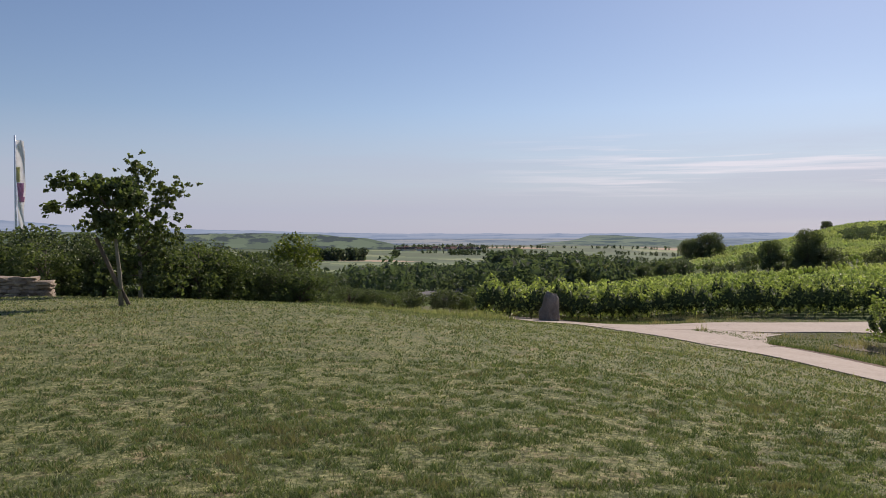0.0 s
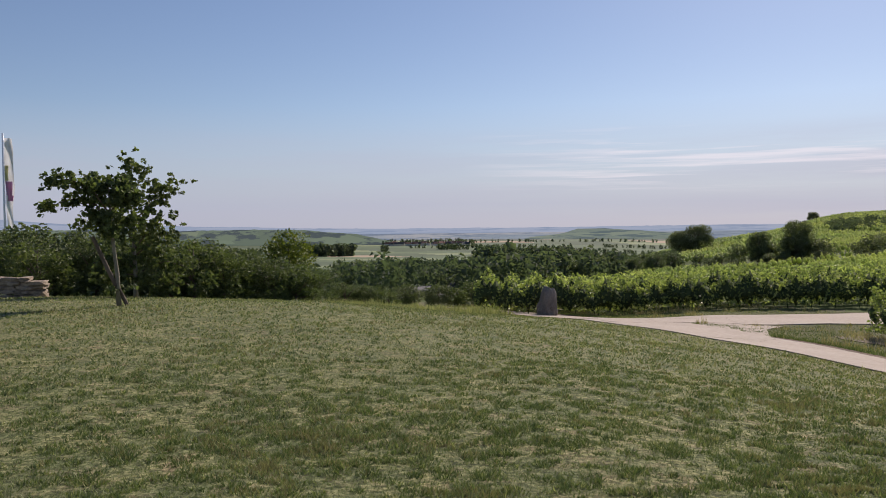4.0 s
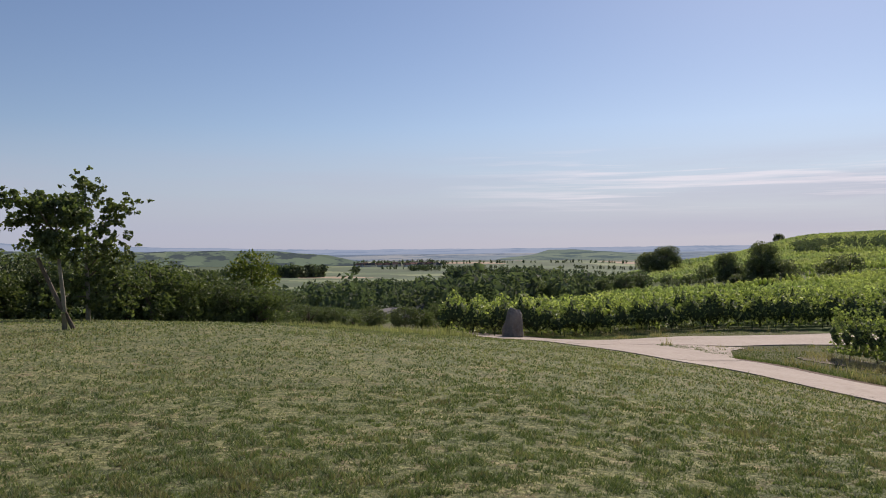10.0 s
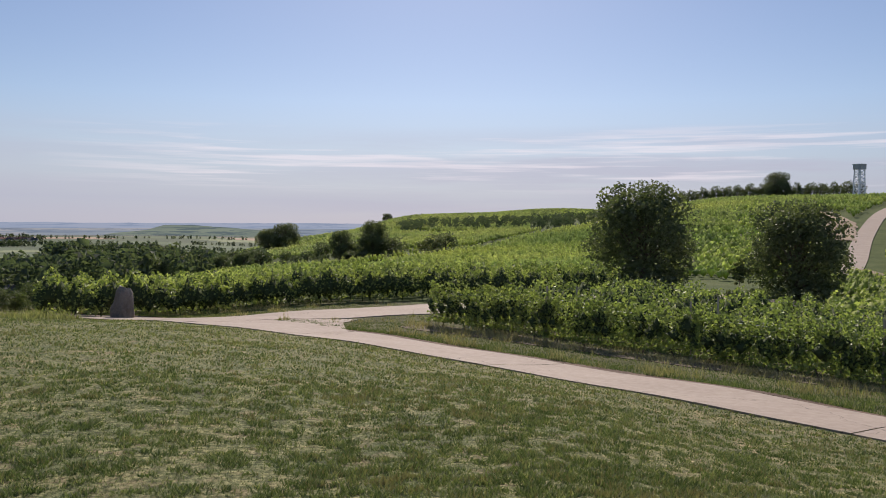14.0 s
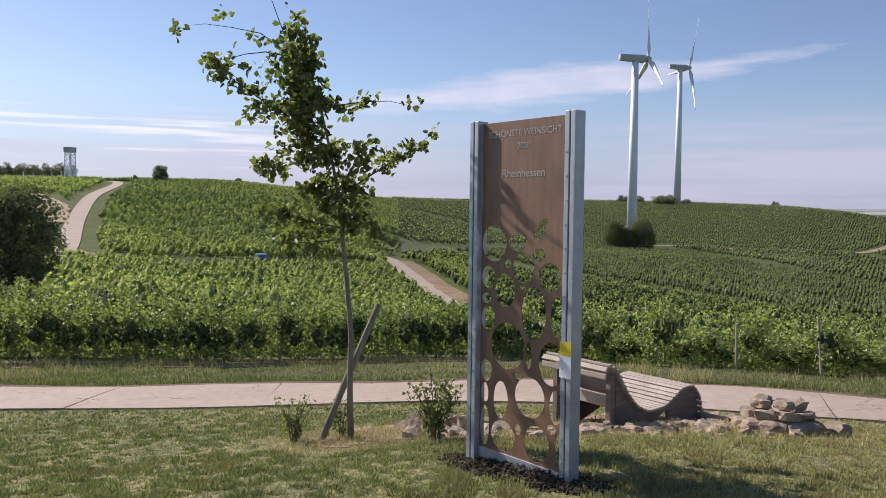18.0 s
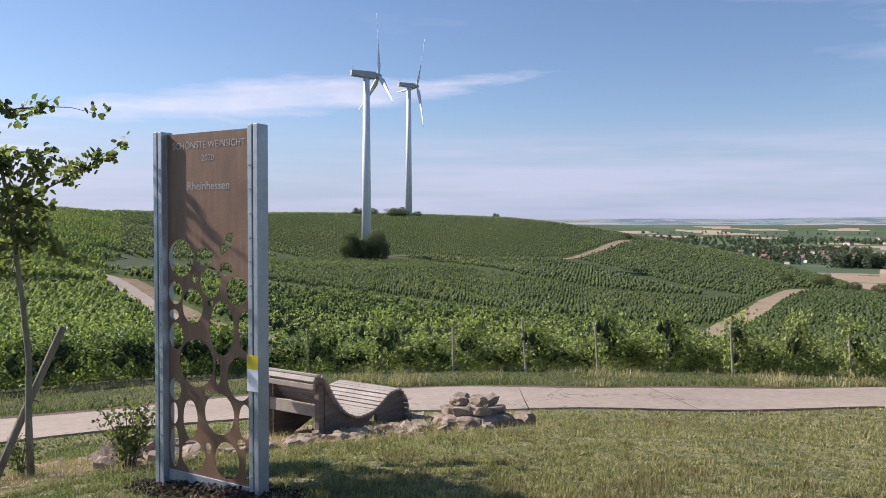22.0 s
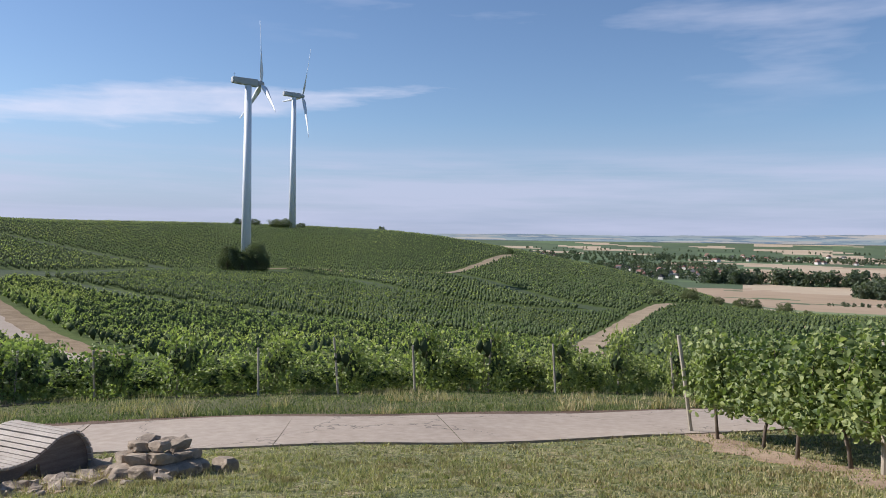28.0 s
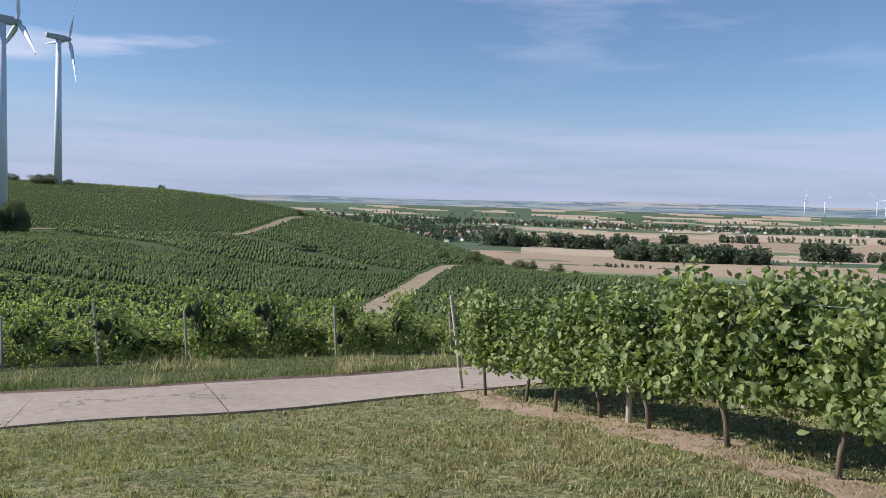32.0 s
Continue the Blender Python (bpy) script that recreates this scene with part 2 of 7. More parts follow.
def corten_material():
    m, n, l, b = material("weathered_steel", 0.5, 0.0, 0.5)
    vec = n.new("ShaderNodeTexCoord").outputs["Object"]
    run = tex_noise(n, l, vec, 3.0, 5, 0.6, (6.0, 6.0, 0.7))
    fine, big = tex_noise(n, l, vec, 120, 4, 0.7), tex_noise(n, l, vec, 2.2, 3)
    c = blend(n, l, 0.5, ramp(n, l, run, ((0.3, (0.10, 0.062, 0.044)), (0.55, (0.21, 0.13, 0.085)), (0.75, (0.33, 0.215, 0.145)))),
              ramp(n, l, big, ((0.3, (0.13, 0.08, 0.055)), (0.7, (0.31, 0.185, 0.115)))))
    c = blend(n, l, 0.25, c, ramp(n, l, fine, ((0.3, (0.09, 0.04, 0.02)), (0.7, (0.38, 0.2, 0.1)))))
    l.new(c, b.inputs["Base Color"])
    relief(n, l, b, fine, 0.25, 0.002)
    return m


MAT_LAWN = lawn_material()
MAT_VERGE = two_scale("verge_grass", (0.055, 0.06, 0.028), (0.12, 0.122, 0.06), (0.23, 0.20, 0.115), 0.7, 14, 0.95, 0.8, 0.06, spec=0.1)
MAT_SOIL = two_scale("dry_soil", (0.10, 0.078, 0.054), (0.19, 0.15, 0.108), (0.30, 0.24, 0.175), 0.6, 12, 0.95, 0.6, 0.05)
MAT_MEADOW = two_scale("valley_meadow", (0.06, 0.085, 0.03), (0.11, 0.14, 0.05), (0.17, 0.18, 0.075), 0.012, 0.15, 0.95, 0.4, 0.3)
# Far field colours are greyed: distance haze mixed into the base colours
MAT_STUBBLE = two_scale("stubble_field", (0.27, 0.195, 0.128), (0.345, 0.255, 0.17), (0.41, 0.315, 0.215), 0.004, 0.03, 0.95, 0)
MAT_PALESTUBBLE = two_scale("pale_stubble_field", (0.33, 0.255, 0.175), (0.41, 0.325, 0.228), (0.48, 0.39, 0.28), 0.004, 0.03, 0.95, 0)
MAT_GREENFIELD = two_scale("green_field", (0.07, 0.105, 0.048), (0.10, 0.145, 0.066), (0.135, 0.18, 0.085), 0.006, 0.05, 0.95, 0)
MAT_VINEFIELD = two_scale("far_vine_field", (0.05, 0.078, 0.038), (0.076, 0.108, 0.052), (0.105, 0.14, 0.066), 0.006, 0.05, 0.95, 0)
MAT_PALEGREEN = two_scale("pale_green_field", (0.13, 0.17, 0.075), (0.18, 0.215, 0.10), (0.23, 0.26, 0.13), 0.006, 0.05, 0.95, 0)
# Bluish haze of the distance put into the woodland colour
MAT_FARPLAIN = two_scale("hazed_far_woodland", (0.05, 0.065, 0.06), (0.075, 0.095, 0.085), (0.12, 0.14, 0.12), 0.0012, 0.006, 0.95, 0)
MAT_FLOOR = two_scale("vineyard_floor", (0.045, 0.068, 0.02), (0.085, 0.115, 0.036), (0.14, 0.152, 0.06), 0.25, 3, 0.95, 0.6, 0.05, spec=0.08)
MAT_CONCRETE = concrete_material()
MAT_TRACK = two_scale("earth_track", (0.20, 0.15, 0.095), (0.31, 0.24, 0.16), (0.42, 0.34, 0.23), 0.25, 3, 0.95, 0.5, 0.05)
MAT_BANK = two_scale("weedy_bank", (0.15, 0.11, 0.07), (0.25, 0.19, 0.125), (0.35, 0.275, 0.19), 0.5, 5, 0.95, 0.7, 0.06, spec=0.08)
MAT_CORTEN = corten_material()
MAT_ZINC = two_scale("galvanised_steel", (0.30, 0.34, 0.38), (0.42, 0.46, 0.50), (0.55, 0.58, 0.61), 7, 60, 0.5, 0.08, 0.002, 0.55, 0.5, local=True)
MAT_WHITE = two_scale("white_coating", (0.68, 0.71, 0.76), (0.76, 0.79, 0.84), (0.82, 0.85, 0.89), 0.15, 2.5, 0.45, 0.02, 0.01, 0, 0.5)
MAT_NACELLE = two_scale("grey_coating", (0.36, 0.37, 0.38), (0.44, 0.45, 0.46), (0.5, 0.5, 0.5), 0.4, 3, 0.5, 0.02, 0.01)
MAT_OLDWOOD = two_scale("weathered_wood", (0.10, 0.082, 0.066), (0.19, 0.16, 0.135), (0.31, 0.275, 0.24), 2.5, 26, 0.85, 0.4, 0.004, stretch=(1, 1, 8), local=True)
MAT_SLAT = two_scale("silvered_slats", (0.26, 0.22, 0.18), (0.40, 0.35, 0.30), (0.54, 0.49, 0.43), 3, 40, 0.75, 0.35, 0.003, local=True)
MAT_BARK = two_scale("bark", (0.065, 0.05, 0.038), (0.14, 0.11, 0.084), (0.24, 0.195, 0.15), 3, 30, 0.95, 0.8, 0.01, stretch=(1, 1, 0.3))
MAT_YOUNGBARK = two_scale("young_bark", (0.13, 0.115, 0.085), (0.24, 0.22, 0.165), (0.36, 0.335, 0.26), 4, 26, 0.95, 1.0, 0.008, stretch=(1, 1, 0.4))
MAT_POST = two_scale("grey_post", (0.24, 0.205, 0.16), (0.38, 0.335, 0.27), (0.52, 0.47, 0.39), 2, 22, 0.9, 0.5, 0.004, stretch=(1, 1, 0.2))
MAT_STONE = two_scale("limestone", (0.15, 0.115, 0.085), (0.33, 0.265, 0.20), (0.55, 0.47, 0.37), 2.6, 18, 0.92, 0.7, 0.03)
MAT_BOULDER = two_scale("grey_boulder", (0.12, 0.105, 0.09), (0.21, 0.185, 0.16), (0.30, 0.27, 0.24), 1.6, 12, 0.92, 0.7, 0.04)
MAT_VINE = leaf_material("vine_leaf", (0.09, 0.13, 0.048), (0.225, 0.285, 0.105), (0.47, 0.51, 0.21), 0.46)
MAT_VINE_NEAR = leaf_material("broad_vine_leaf", (0.06, 0.105, 0.042), (0.165, 0.23, 0.092), (0.38, 0.43, 0.19), 0.38, 0.55, 0.4)
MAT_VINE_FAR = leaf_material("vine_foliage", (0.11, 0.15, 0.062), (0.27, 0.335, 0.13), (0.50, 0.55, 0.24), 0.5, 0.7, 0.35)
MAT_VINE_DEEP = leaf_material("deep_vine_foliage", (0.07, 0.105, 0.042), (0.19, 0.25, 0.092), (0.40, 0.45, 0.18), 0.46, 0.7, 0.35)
MAT_LEAF = leaf_material("tree_leaf", (0.055, 0.08, 0.036), (0.125, 0.155, 0.068), (0.22, 0.25, 0.11), 0.38, 0.6, 0.3)
MAT_HEDGE = leaf_material("hedge_leaf", (0.07, 0.09, 0.05), (0.13, 0.155, 0.085), (0.21, 0.24, 0.13), 0.36, 0.65, 0.25)
# Pale copy of the vine colour: sun and haze on the slope put in
MAT_VINE_LIT = leaf_material("lit_pale_vine_foliage", (0.23, 0.28, 0.12), (0.40, 0.46, 0.20), (0.56, 0.60, 0.30), 0.58, 0.7, 0.35)
MAT_DARKLEAF = leaf_material("dark_leaf", (0.075, 0.095, 0.06), (0.14, 0.17, 0.10), (0.22, 0.25, 0.145), 0.38, 0.6, 0.4)
# Leaf colours lifted and greyed to hold the haze over the woods
MAT_WOODS = leaf_material("hazed_wood_foliage", (0.07, 0.09, 0.07), (0.105, 0.135, 0.10), (0.15, 0.185, 0.135), 0.38, 0.8, 0.25)
MAT_LIGHTLEAF = leaf_material("yellow_green_leaf", (0.045, 0.068, 0.018), (0.11, 0.14, 0.03), (0.27, 0.29, 0.055), 0.36)
MAT_SAPLEAF = leaf_material("maple_leaf", (0.08, 0.105, 0.045), (0.18, 0.205, 0.085), (0.33, 0.33, 0.145), 0.48)
MAT_BLADE = leaf_material("grass_blade", (0.09, 0.125, 0.054), (0.185, 0.22, 0.098), (0.33, 0.34, 0.18), 0.34, 0.7, 0.4)
MAT_DARKBLADE = leaf_material("dark_grass_blade", (0.05, 0.08, 0.034), (0.105, 0.145, 0.062), (0.19, 0.225, 0.10), 0.34, 0.7, 0.4)
MAT_PALEBLADE = leaf_material("pale_grass_blade", (0.19, 0.195, 0.10), (0.33, 0.325, 0.185), (0.52, 0.48, 0.31), 0.38, 0.8, 0.35)
MAT_STRAW = leaf_material("dry_grass", (0.25, 0.20, 0.115), (0.41, 0.345, 0.21), (0.56, 0.50, 0.34), 0.3, 0.8)
# Canopy shade put into the colour of vine cores; row stems share it
MAT_SHADECORE = two_scale("shade_dark_cores_and_stems", (0.03, 0.044, 0.018), (0.06, 0.085, 0.034), (0.10, 0.13, 0.052), 0.8, 9, 0.9, 0.5, 0.05)
MAT_LAWNSTRAW = leaf_material("bleached_turf", (0.17, 0.145, 0.085), (0.28, 0.24, 0.145), (0.40, 0.355, 0.225), 0.3, 0.8, 0.3)
MAT_MULCH = two_scale("bark_mulch", (0.018, 0.013, 0.01), (0.05, 0.035, 0.025), (0.11, 0.08, 0.055), 8, 60, 0.95, 0.9, 0.02)
MAT_LETTER = two_scale("white_lettering", (0.36, 0.34, 0.32), (0.45, 0.43, 0.41), (0.54, 0.52, 0.5), 4, 40, 0.6, 0.05, 0.001)


def plain(name, colour, rough=0.6, metal=0.0):
    dim = tuple(c * 0.85 for c in colour)
    return two_scale(name, dim, colour, tuple(min(1, c * 1.1) for c in colour), 3, 40, rough, 0.05, 0.002, metal)


MAT_YELLOW = plain("yellow_plastic", (0.75, 0.6, 0.04), 0.4)
MAT_DARKMETAL = plain("dark_metal", (0.05, 0.055, 0.06), 0.5, 0.5)
MAT_SLATE = plain("slate_roof", (0.075, 0.075, 0.08), 0.8)
MAT_REDSOIL = two_scale("crumbled_red_soil", (0.20, 0.135, 0.09), (0.33, 0.24, 0.165), (0.44, 0.34, 0.25), 1.2, 16, 0.95, 0.8, 0.04)
MAT_EDGESOIL = two_scale("dark_red_soil", (0.07, 0.045, 0.03), (0.135, 0.09, 0.062), (0.22, 0.155, 0.11), 1.4, 18, 0.95, 0.8, 0.04)
# Grass darkened to stand for the shaded row faces at block edges
MAT_SHADEGRASS = two_scale("shade_dark_grass", (0.03, 0.045, 0.018), (0.055, 0.078, 0.03), (0.09, 0.11, 0.045), 0.3, 4, 0.95, 0.6, 0.05)
MAT_ROOF = plain("roof_tile", (0.22, 0.125, 0.10), 0.9)
MAT_WALL = plain("house_render", (0.62, 0.59, 0.54), 0.9)


# ---- mesh helpers ----
def part(name, bm, mat, parent=None, label=""):
    me = bpy.data.meshes.new(name)
    bm.to_mesh(me)
    bm.free()
    me.materials.append(mat)
    ob = new(name, me)
    if parent:
        ob.parent = parent
    if label:
        ob["label"] = label
    return ob


def part_data(name, verts, faces, mat, parent=None, smooth=False, label=""):
    me = bpy.data.meshes.new(name)
    me.from_pydata([tuple(v) for v in verts], [], [tuple(f) for f in faces])
    if smooth:
        me.polygons.foreach_set("use_smooth", [True] * len(me.polygons))
    me.materials.append(mat)
    ob = new(name, me)
    if parent:
        ob.parent = parent
    if label:
        ob["label"] = label
    return ob


def array_mesh(name, verts, faces, mat, parent=None, smooth=False, heart=None, split=0):
    """A mesh from numpy arrays; every face has the same number of corners. Faces from split on take the material heart."""
    verts, faces = np.asarray(verts, np.float32), np.asarray(faces, np.int32)
    me = bpy.data.meshes.new(name)
    me.vertices.add(len(verts))
    me.vertices.foreach_set("co", verts.ravel())
    k = faces.shape[1]
    me.loops.add(faces.size)
    me.loops.foreach_set("vertex_index", faces.ravel())
    me.polygons.add(len(faces))
    me.polygons.foreach_set("loop_start", np.arange(0, faces.size, k, dtype=np.int32))
    me.polygons.foreach_set("loop_total", np.full(len(faces), k, np.int32))
    if smooth:
        me.polygons.foreach_set("use_smooth", np.ones(len(faces), bool))
    me.materials.append(mat)
    if heart:
        me.materials.append(heart)
        me.polygons.foreach_set("material_index", (np.arange(len(faces)) >= split).astype(np.int32))
    me.update(calc_edges=True)
    ob = new(name, me)
    if parent:
        ob.parent = parent
    return ob


def thing(name, x, y, z, label, category, group="", heading=0.0):
    ob = new(name)
    ob.empty_display_size = 0.1
    ob.matrix_basis = pose(x, y, z, 0, 0, heading)
    return tagged(ob, label, category, group)


def box(bm, lo, hi, bevel=0.0):
    ret = bmesh.ops.create_cube(bm, size=1.0)
    vs = ret["verts"]
    for v in vs:
        v.co = Vector([lo[i] + (v.co[i] + 0.5) * (hi[i] - lo[i]) for i in range(3)])
    if bevel:
        es = {e for v in vs for e in v.link_edges}
        bmesh.ops.bevel(bm, geom=list(es), offset=bevel, segments=2, affect="EDGES", profile=0.6)
    return vs


def tube_arrays(points, radii, sides=6):
    """A tapered limb along points."""
    pts = [Vector(p) for p in points]
    vs, fs = [], []
    for i, p in enumerate(pts):
        d = (pts[min(i + 1, len(pts) - 1)] - pts[max(i - 1, 0)]).normalized()
        a = d.cross(Vector((0.31, 0.95, 0.05)) if abs(d.z) > 0.5 else Vector((0, 0, 1))).normalized()
        b = d.cross(a)
        for k in range(sides):
            t = 2 * math.pi * k / sides
            vs.append(p + (a * math.cos(t) + b * math.sin(t)) * radii[i])
    for i in range(len(pts) - 1):
        for k in range(sides):
            k2 = (k + 1) % sides
            fs.append((i * sides + k, i * sides + k2, (i + 1) * sides + k2, (i + 1) * sides + k))
    fs.append(tuple(range(sides - 1, -1, -1)))
    fs.append(tuple((len(pts) - 1) * sides + k for k in range(sides)))
    return vs, fs


def join(*lists):
    vs, fs = [], []
    for v, f in lists:
        o = len(vs)
        vs += list(v)
        fs += [tuple(i + o for i in q) for q in f]
    return vs, fs


def polar(bearing, r):
    return r * math.sin(radians(bearing)), r * math.cos(radians(bearing))


# ---- the lie of the land: heights against the eye, by bearing and distance ----
EYE = 1.65
NEAR_R = (6, 12, 17, 26)
NEAR = {-36: (-1.70, -1.76, -1.82, -2.02), -18: (-1.70, -1.80, -1.92, -2.35), 0: (-1.72, -1.95, -2.32, -3.10), 16: (-1.78, -2.2, -2.75, -3.6),
        29: (-1.80, -2.45, -3.2, -3.85), 45: (-1.92, -2.85, -3.37, -4.2), 65: (-1.98, -2.98, -3.55, -4.7), 80: (-1.93, -2.92, -3.46, -4.76), 92: (-1.88, -2.85, -3.36, -4.75),
        120: (-1.84, -2.70, -3.2, -4.5), 150: (-1.75, -2.1, -2.6, -3.6), 235: (-1.6, -1.55, -1.5, -1.4)}
LAND_R = (40, 65, 100, 150, 230)
LAND = {-36: (-2.9, -5, -9, -13, -19), -10: (-4.2, -6.2, -9, -13, -19), 5: (-4.5, -6.0, -8.2, -10.5, -14), 14: (-4.1, -5.6, -8, -9.5, -8.5),
        22: (-4.0, -5, -7, -7.5, -5.5), 32: (-4.1, -4.9, -6, -6, -3.5), 45: (-4.7, -5.6, -6, -3.5, 4), 60: (-5.4, -7, -7.6, -4.5, 3.5),
        80: (-6.6, -9.4, -10.8, -11, -10.5), 90: (-6.7, -9.4, -11.4, -12.6, -13), 100: (-6.7, -9.4, -11.8, -14, -14), 115: (-7, -10.2, -13.9, -18.6, -20.5), 130: (-6.5, -9.8, -13, -16.5, -19.5),
        235: (-1, 0, 1, 2, 3)}
WIDE_R = (330, 450, 900, 2000, 3000, 4900)
WIDE = {-36: (-25, -31, -44, -46, -56, -80), -24: (-25, -31, -44, -52, -58, -80), -16: (-25, -31, -44, -58, -60, -80), -11: (-25, -31, -44, -60, -60, -80), 5: (-19, -28, -46, -62, -60, -80), 14: (-8, -16, -60, -70, -68, -80),
        22: (-2, 2.5, -20, -70, -70, -60), 32: (0.5, 5, 9, -40, -60, 0), 45: (9.5, 8, -10, -50, -50, 0), 60: (10.5, 11, 0, -50, -50, 0),
        80: (-6.5, 5, 0, -50, -50, 20), 90: (-12, 4.8, -8, -55, -45, 30), 100: (-12, 3, -15, -60, -40, 34), 115: (-17, -13.5, -55, -62, -40, 38), 130: (-27, -38, -56, -62, -42, 42),
        235: (4, 5, 10, 20, 20, 20)}


def smooth_interp(xs, ys, x):
    """Cubic through the columns of ys at xs, with limited slopes, vectorised over x."""
    xs, x = np.asarray(xs, float), np.clip(x, xs[0], xs[-1])
    i = np.clip(np.searchsorted(xs, x, side="right") - 1, 0, len(xs) - 2)
    h = np.diff(xs)
    d = np.diff(ys, axis=0) / h[:, None]
    m = np.zeros_like(ys)
    m[0], m[-1] = d[0], d[-1]
    same = d[:-1] * d[1:] > 0
    m[1:-1] = np.where(same, 2 * d[:-1] * d[1:] / np.where(same, d[:-1] + d[1:], 1), 0)
    t = ((x - xs[i]) / h[i])[:, None]
    y0, y1, m0, m1, hh = ys[i], ys[i + 1], m[i], m[i + 1], h[i][:, None]
    return (2 * t**3 - 3 * t**2 + 1) * y0 + (t**3 - 2 * t**2 + t) * hh * m0 + (3 * t**2 - 2 * t**3) * y1 + (t**3 - t**2) * hh * m1


def bearings_table(table):
    keys = sorted(table)
    xs = [keys[-1] - 360] + keys + [keys[0] + 360]
    return np.array(xs, float), np.array([table[keys[-1]]] + [table[k] for k in keys] + [table[keys[0]]], float)


_TABLES = [bearings_table(t) for t in (NEAR, LAND, WIDE)]
_LOGR = np.log(np.array((0.8, 2.5) + NEAR_R + LAND_R + WIDE_R + (6000,), float) + 4)


def ground(x, y):
    """Height of the land at x, y (arrays or numbers)."""
    one = np.isscalar(x)
    x, y = np.atleast_1d(np.asarray(x, float)), np.atleast_1d(np.asarray(y, float))
    a = (np.degrees(np.arctan2(x, y)) + 125) % 360 - 125
    r = np.hypot(x, y)
    cols = np.concatenate([smooth_interp(xs, ys, a) for xs, ys in _TABLES], 1)
    n = len(x)
    cols = np.concatenate([np.full((n, 1), -1.65), np.full((n, 1), -1.67), cols, cols[:, -1:]], 1)
    lr = np.log(r + 4)
    i = np.clip(np.searchsorted(_LOGR, lr, side="right") - 1, 0, len(_LOGR) - 2)
    h = np.diff(_LOGR)
    d = np.diff(cols, axis=1) / h
    m = np.zeros_like(cols)
    m[:, 0], m[:, -1] = d[:, 0], d[:, -1]
    m[:, 1:-1] = (d[:, :-1] * h[1:] + d[:, 1:] * h[:-1]) / (h[1:] + h[:-1])
    k = np.arange(n)
    t = np.clip((lr - _LOGR[i]) / h[i], 0, 1)
    z = ((2 * t**3 - 3 * t**2 + 1) * cols[k, i] + (t**3 - 2 * t**2 + t) * h[i] * m[k, i]
         + (3 * t**2 - 2 * t**3) * cols[k, i + 1] + (t**3 - t**2) * h[i] * m[k, i + 1])
    z = z + EYE + 0.025 * np.sin(x * 1.3 + 0.4 * y) * np.sin(y * 1.1) * np.clip(r / 5, 0, 1)
    return float(z[0]) if one else z


def on_ground(x, y, dz=0.0):
    return Vector((x, y, ground(float(x), float(y)) + dz))


# ---- roads in plan: bearing and distance of the near edge, and width ----
ROAD_EDGE = ((-9, 46), (-4, 39), (0, 33.5), (7, 27.5), (16, 22), (22, 19.3), (29, 17), (35, 15.2), (41, 13.9), (47, 13.1), (53, 12.6), (65, 12.0),
             (78, 11.8), (92, 11.6), (105, 11.7), (113, 12.0), (120, 12.6), (128, 13.9), (136, 16.2), (144, 20))


def curve_points(ctrl, n):
    """A smooth line through plan points."""
    p = np.array(ctrl, float)
    s = np.r_[0, np.cumsum(np.hypot(*np.diff(p, axis=0).T))]
    return smooth_interp(s, p, np.linspace(0, s[-1], n))


road_near = curve_points([polar(b, r) for b, r in ROAD_EDGE], 260)
road_dir = np.gradient(road_near, axis=0)
road_dir /= np.linalg.norm(road_dir, axis=1)[:, None]
road_out = np.stack([-road_dir[:, 1], road_dir[:, 0]], 1)
road_out *= np.sign((road_out * road_near).sum(1))[:, None]
ROAD_WIDTH = 3.0


def road_distance(x, y):
    """How far beyond the road's near edge a place lies (negative: on the lawn's side)."""
    p = np.stack([np.atleast_1d(x), np.atleast_1d(y)], 1)
    out = np.empty(len(p))
    for i in range(0, len(p), 4000):
        q = p[i:i + 4000]
        d = ((q[:, None] - road_near[None]) ** 2).sum(2)
        j = d.argmin(1)
        out[i:i + 4000] = ((q - road_near[j]) * road_out[j]).sum(1)
    return out


# ---- ground sheet ----
NA, NR = 600, 300
ang = np.radians(np.arange(NA) * 360.0 / NA)
rad = np.exp(np.r_[np.linspace(math.log(0.4), math.log(420), 155), np.linspace(math.log(420), math.log(4950), NR - 154)[1:]])
AA, RR = np.meshgrid(ang, rad)
gx, gy = (RR * np.sin(AA)).ravel(), (RR * np.cos(AA)).ravel()
gz = ground(gx, gy)
gv = np.concatenate([np.stack([gx, gy, gz], 1), [[0, 0, 0.0]]])
ii, jj = np.meshgrid(np.arange(NR - 1), np.arange(NA), indexing="ij")
j2 = (jj + 1) % NA
gq = np.stack([ii * NA + jj, ii * NA + j2, (ii + 1) * NA + j2, (ii + 1) * NA + jj], -1).reshape(-1, 4)[:, ::-1]
gt = np.array([(len(gv) - 1, (j + 1) % NA, j) for j in range(NA)])[:, ::-1]
me = bpy.data.meshes.new("ground")
me.from_pydata(gv.tolist(), [], gq.tolist() + gt.tolist())
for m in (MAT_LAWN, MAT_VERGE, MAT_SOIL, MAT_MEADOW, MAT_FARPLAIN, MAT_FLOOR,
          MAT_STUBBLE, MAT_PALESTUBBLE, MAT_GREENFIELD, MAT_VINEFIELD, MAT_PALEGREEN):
    me.materials.append(m)
cx, cy = gx.reshape(NR, NA)[:-1].ravel(), gy.reshape(NR, NA)[:-1].ravel()
ca, cr = np.degrees(np.arctan2(cx, cy)), np.hypot(cx, cy)
past = np.full(len(cx), -1.0)
near_mask = cr < 60
past[near_mask] = road_distance(cx[near_mask], cy[near_mask])
idx = np.zeros(len(cx), int)
vis = (ca > -9) & (ca < 144)
idx[(cr > 33) & ~vis] = 3
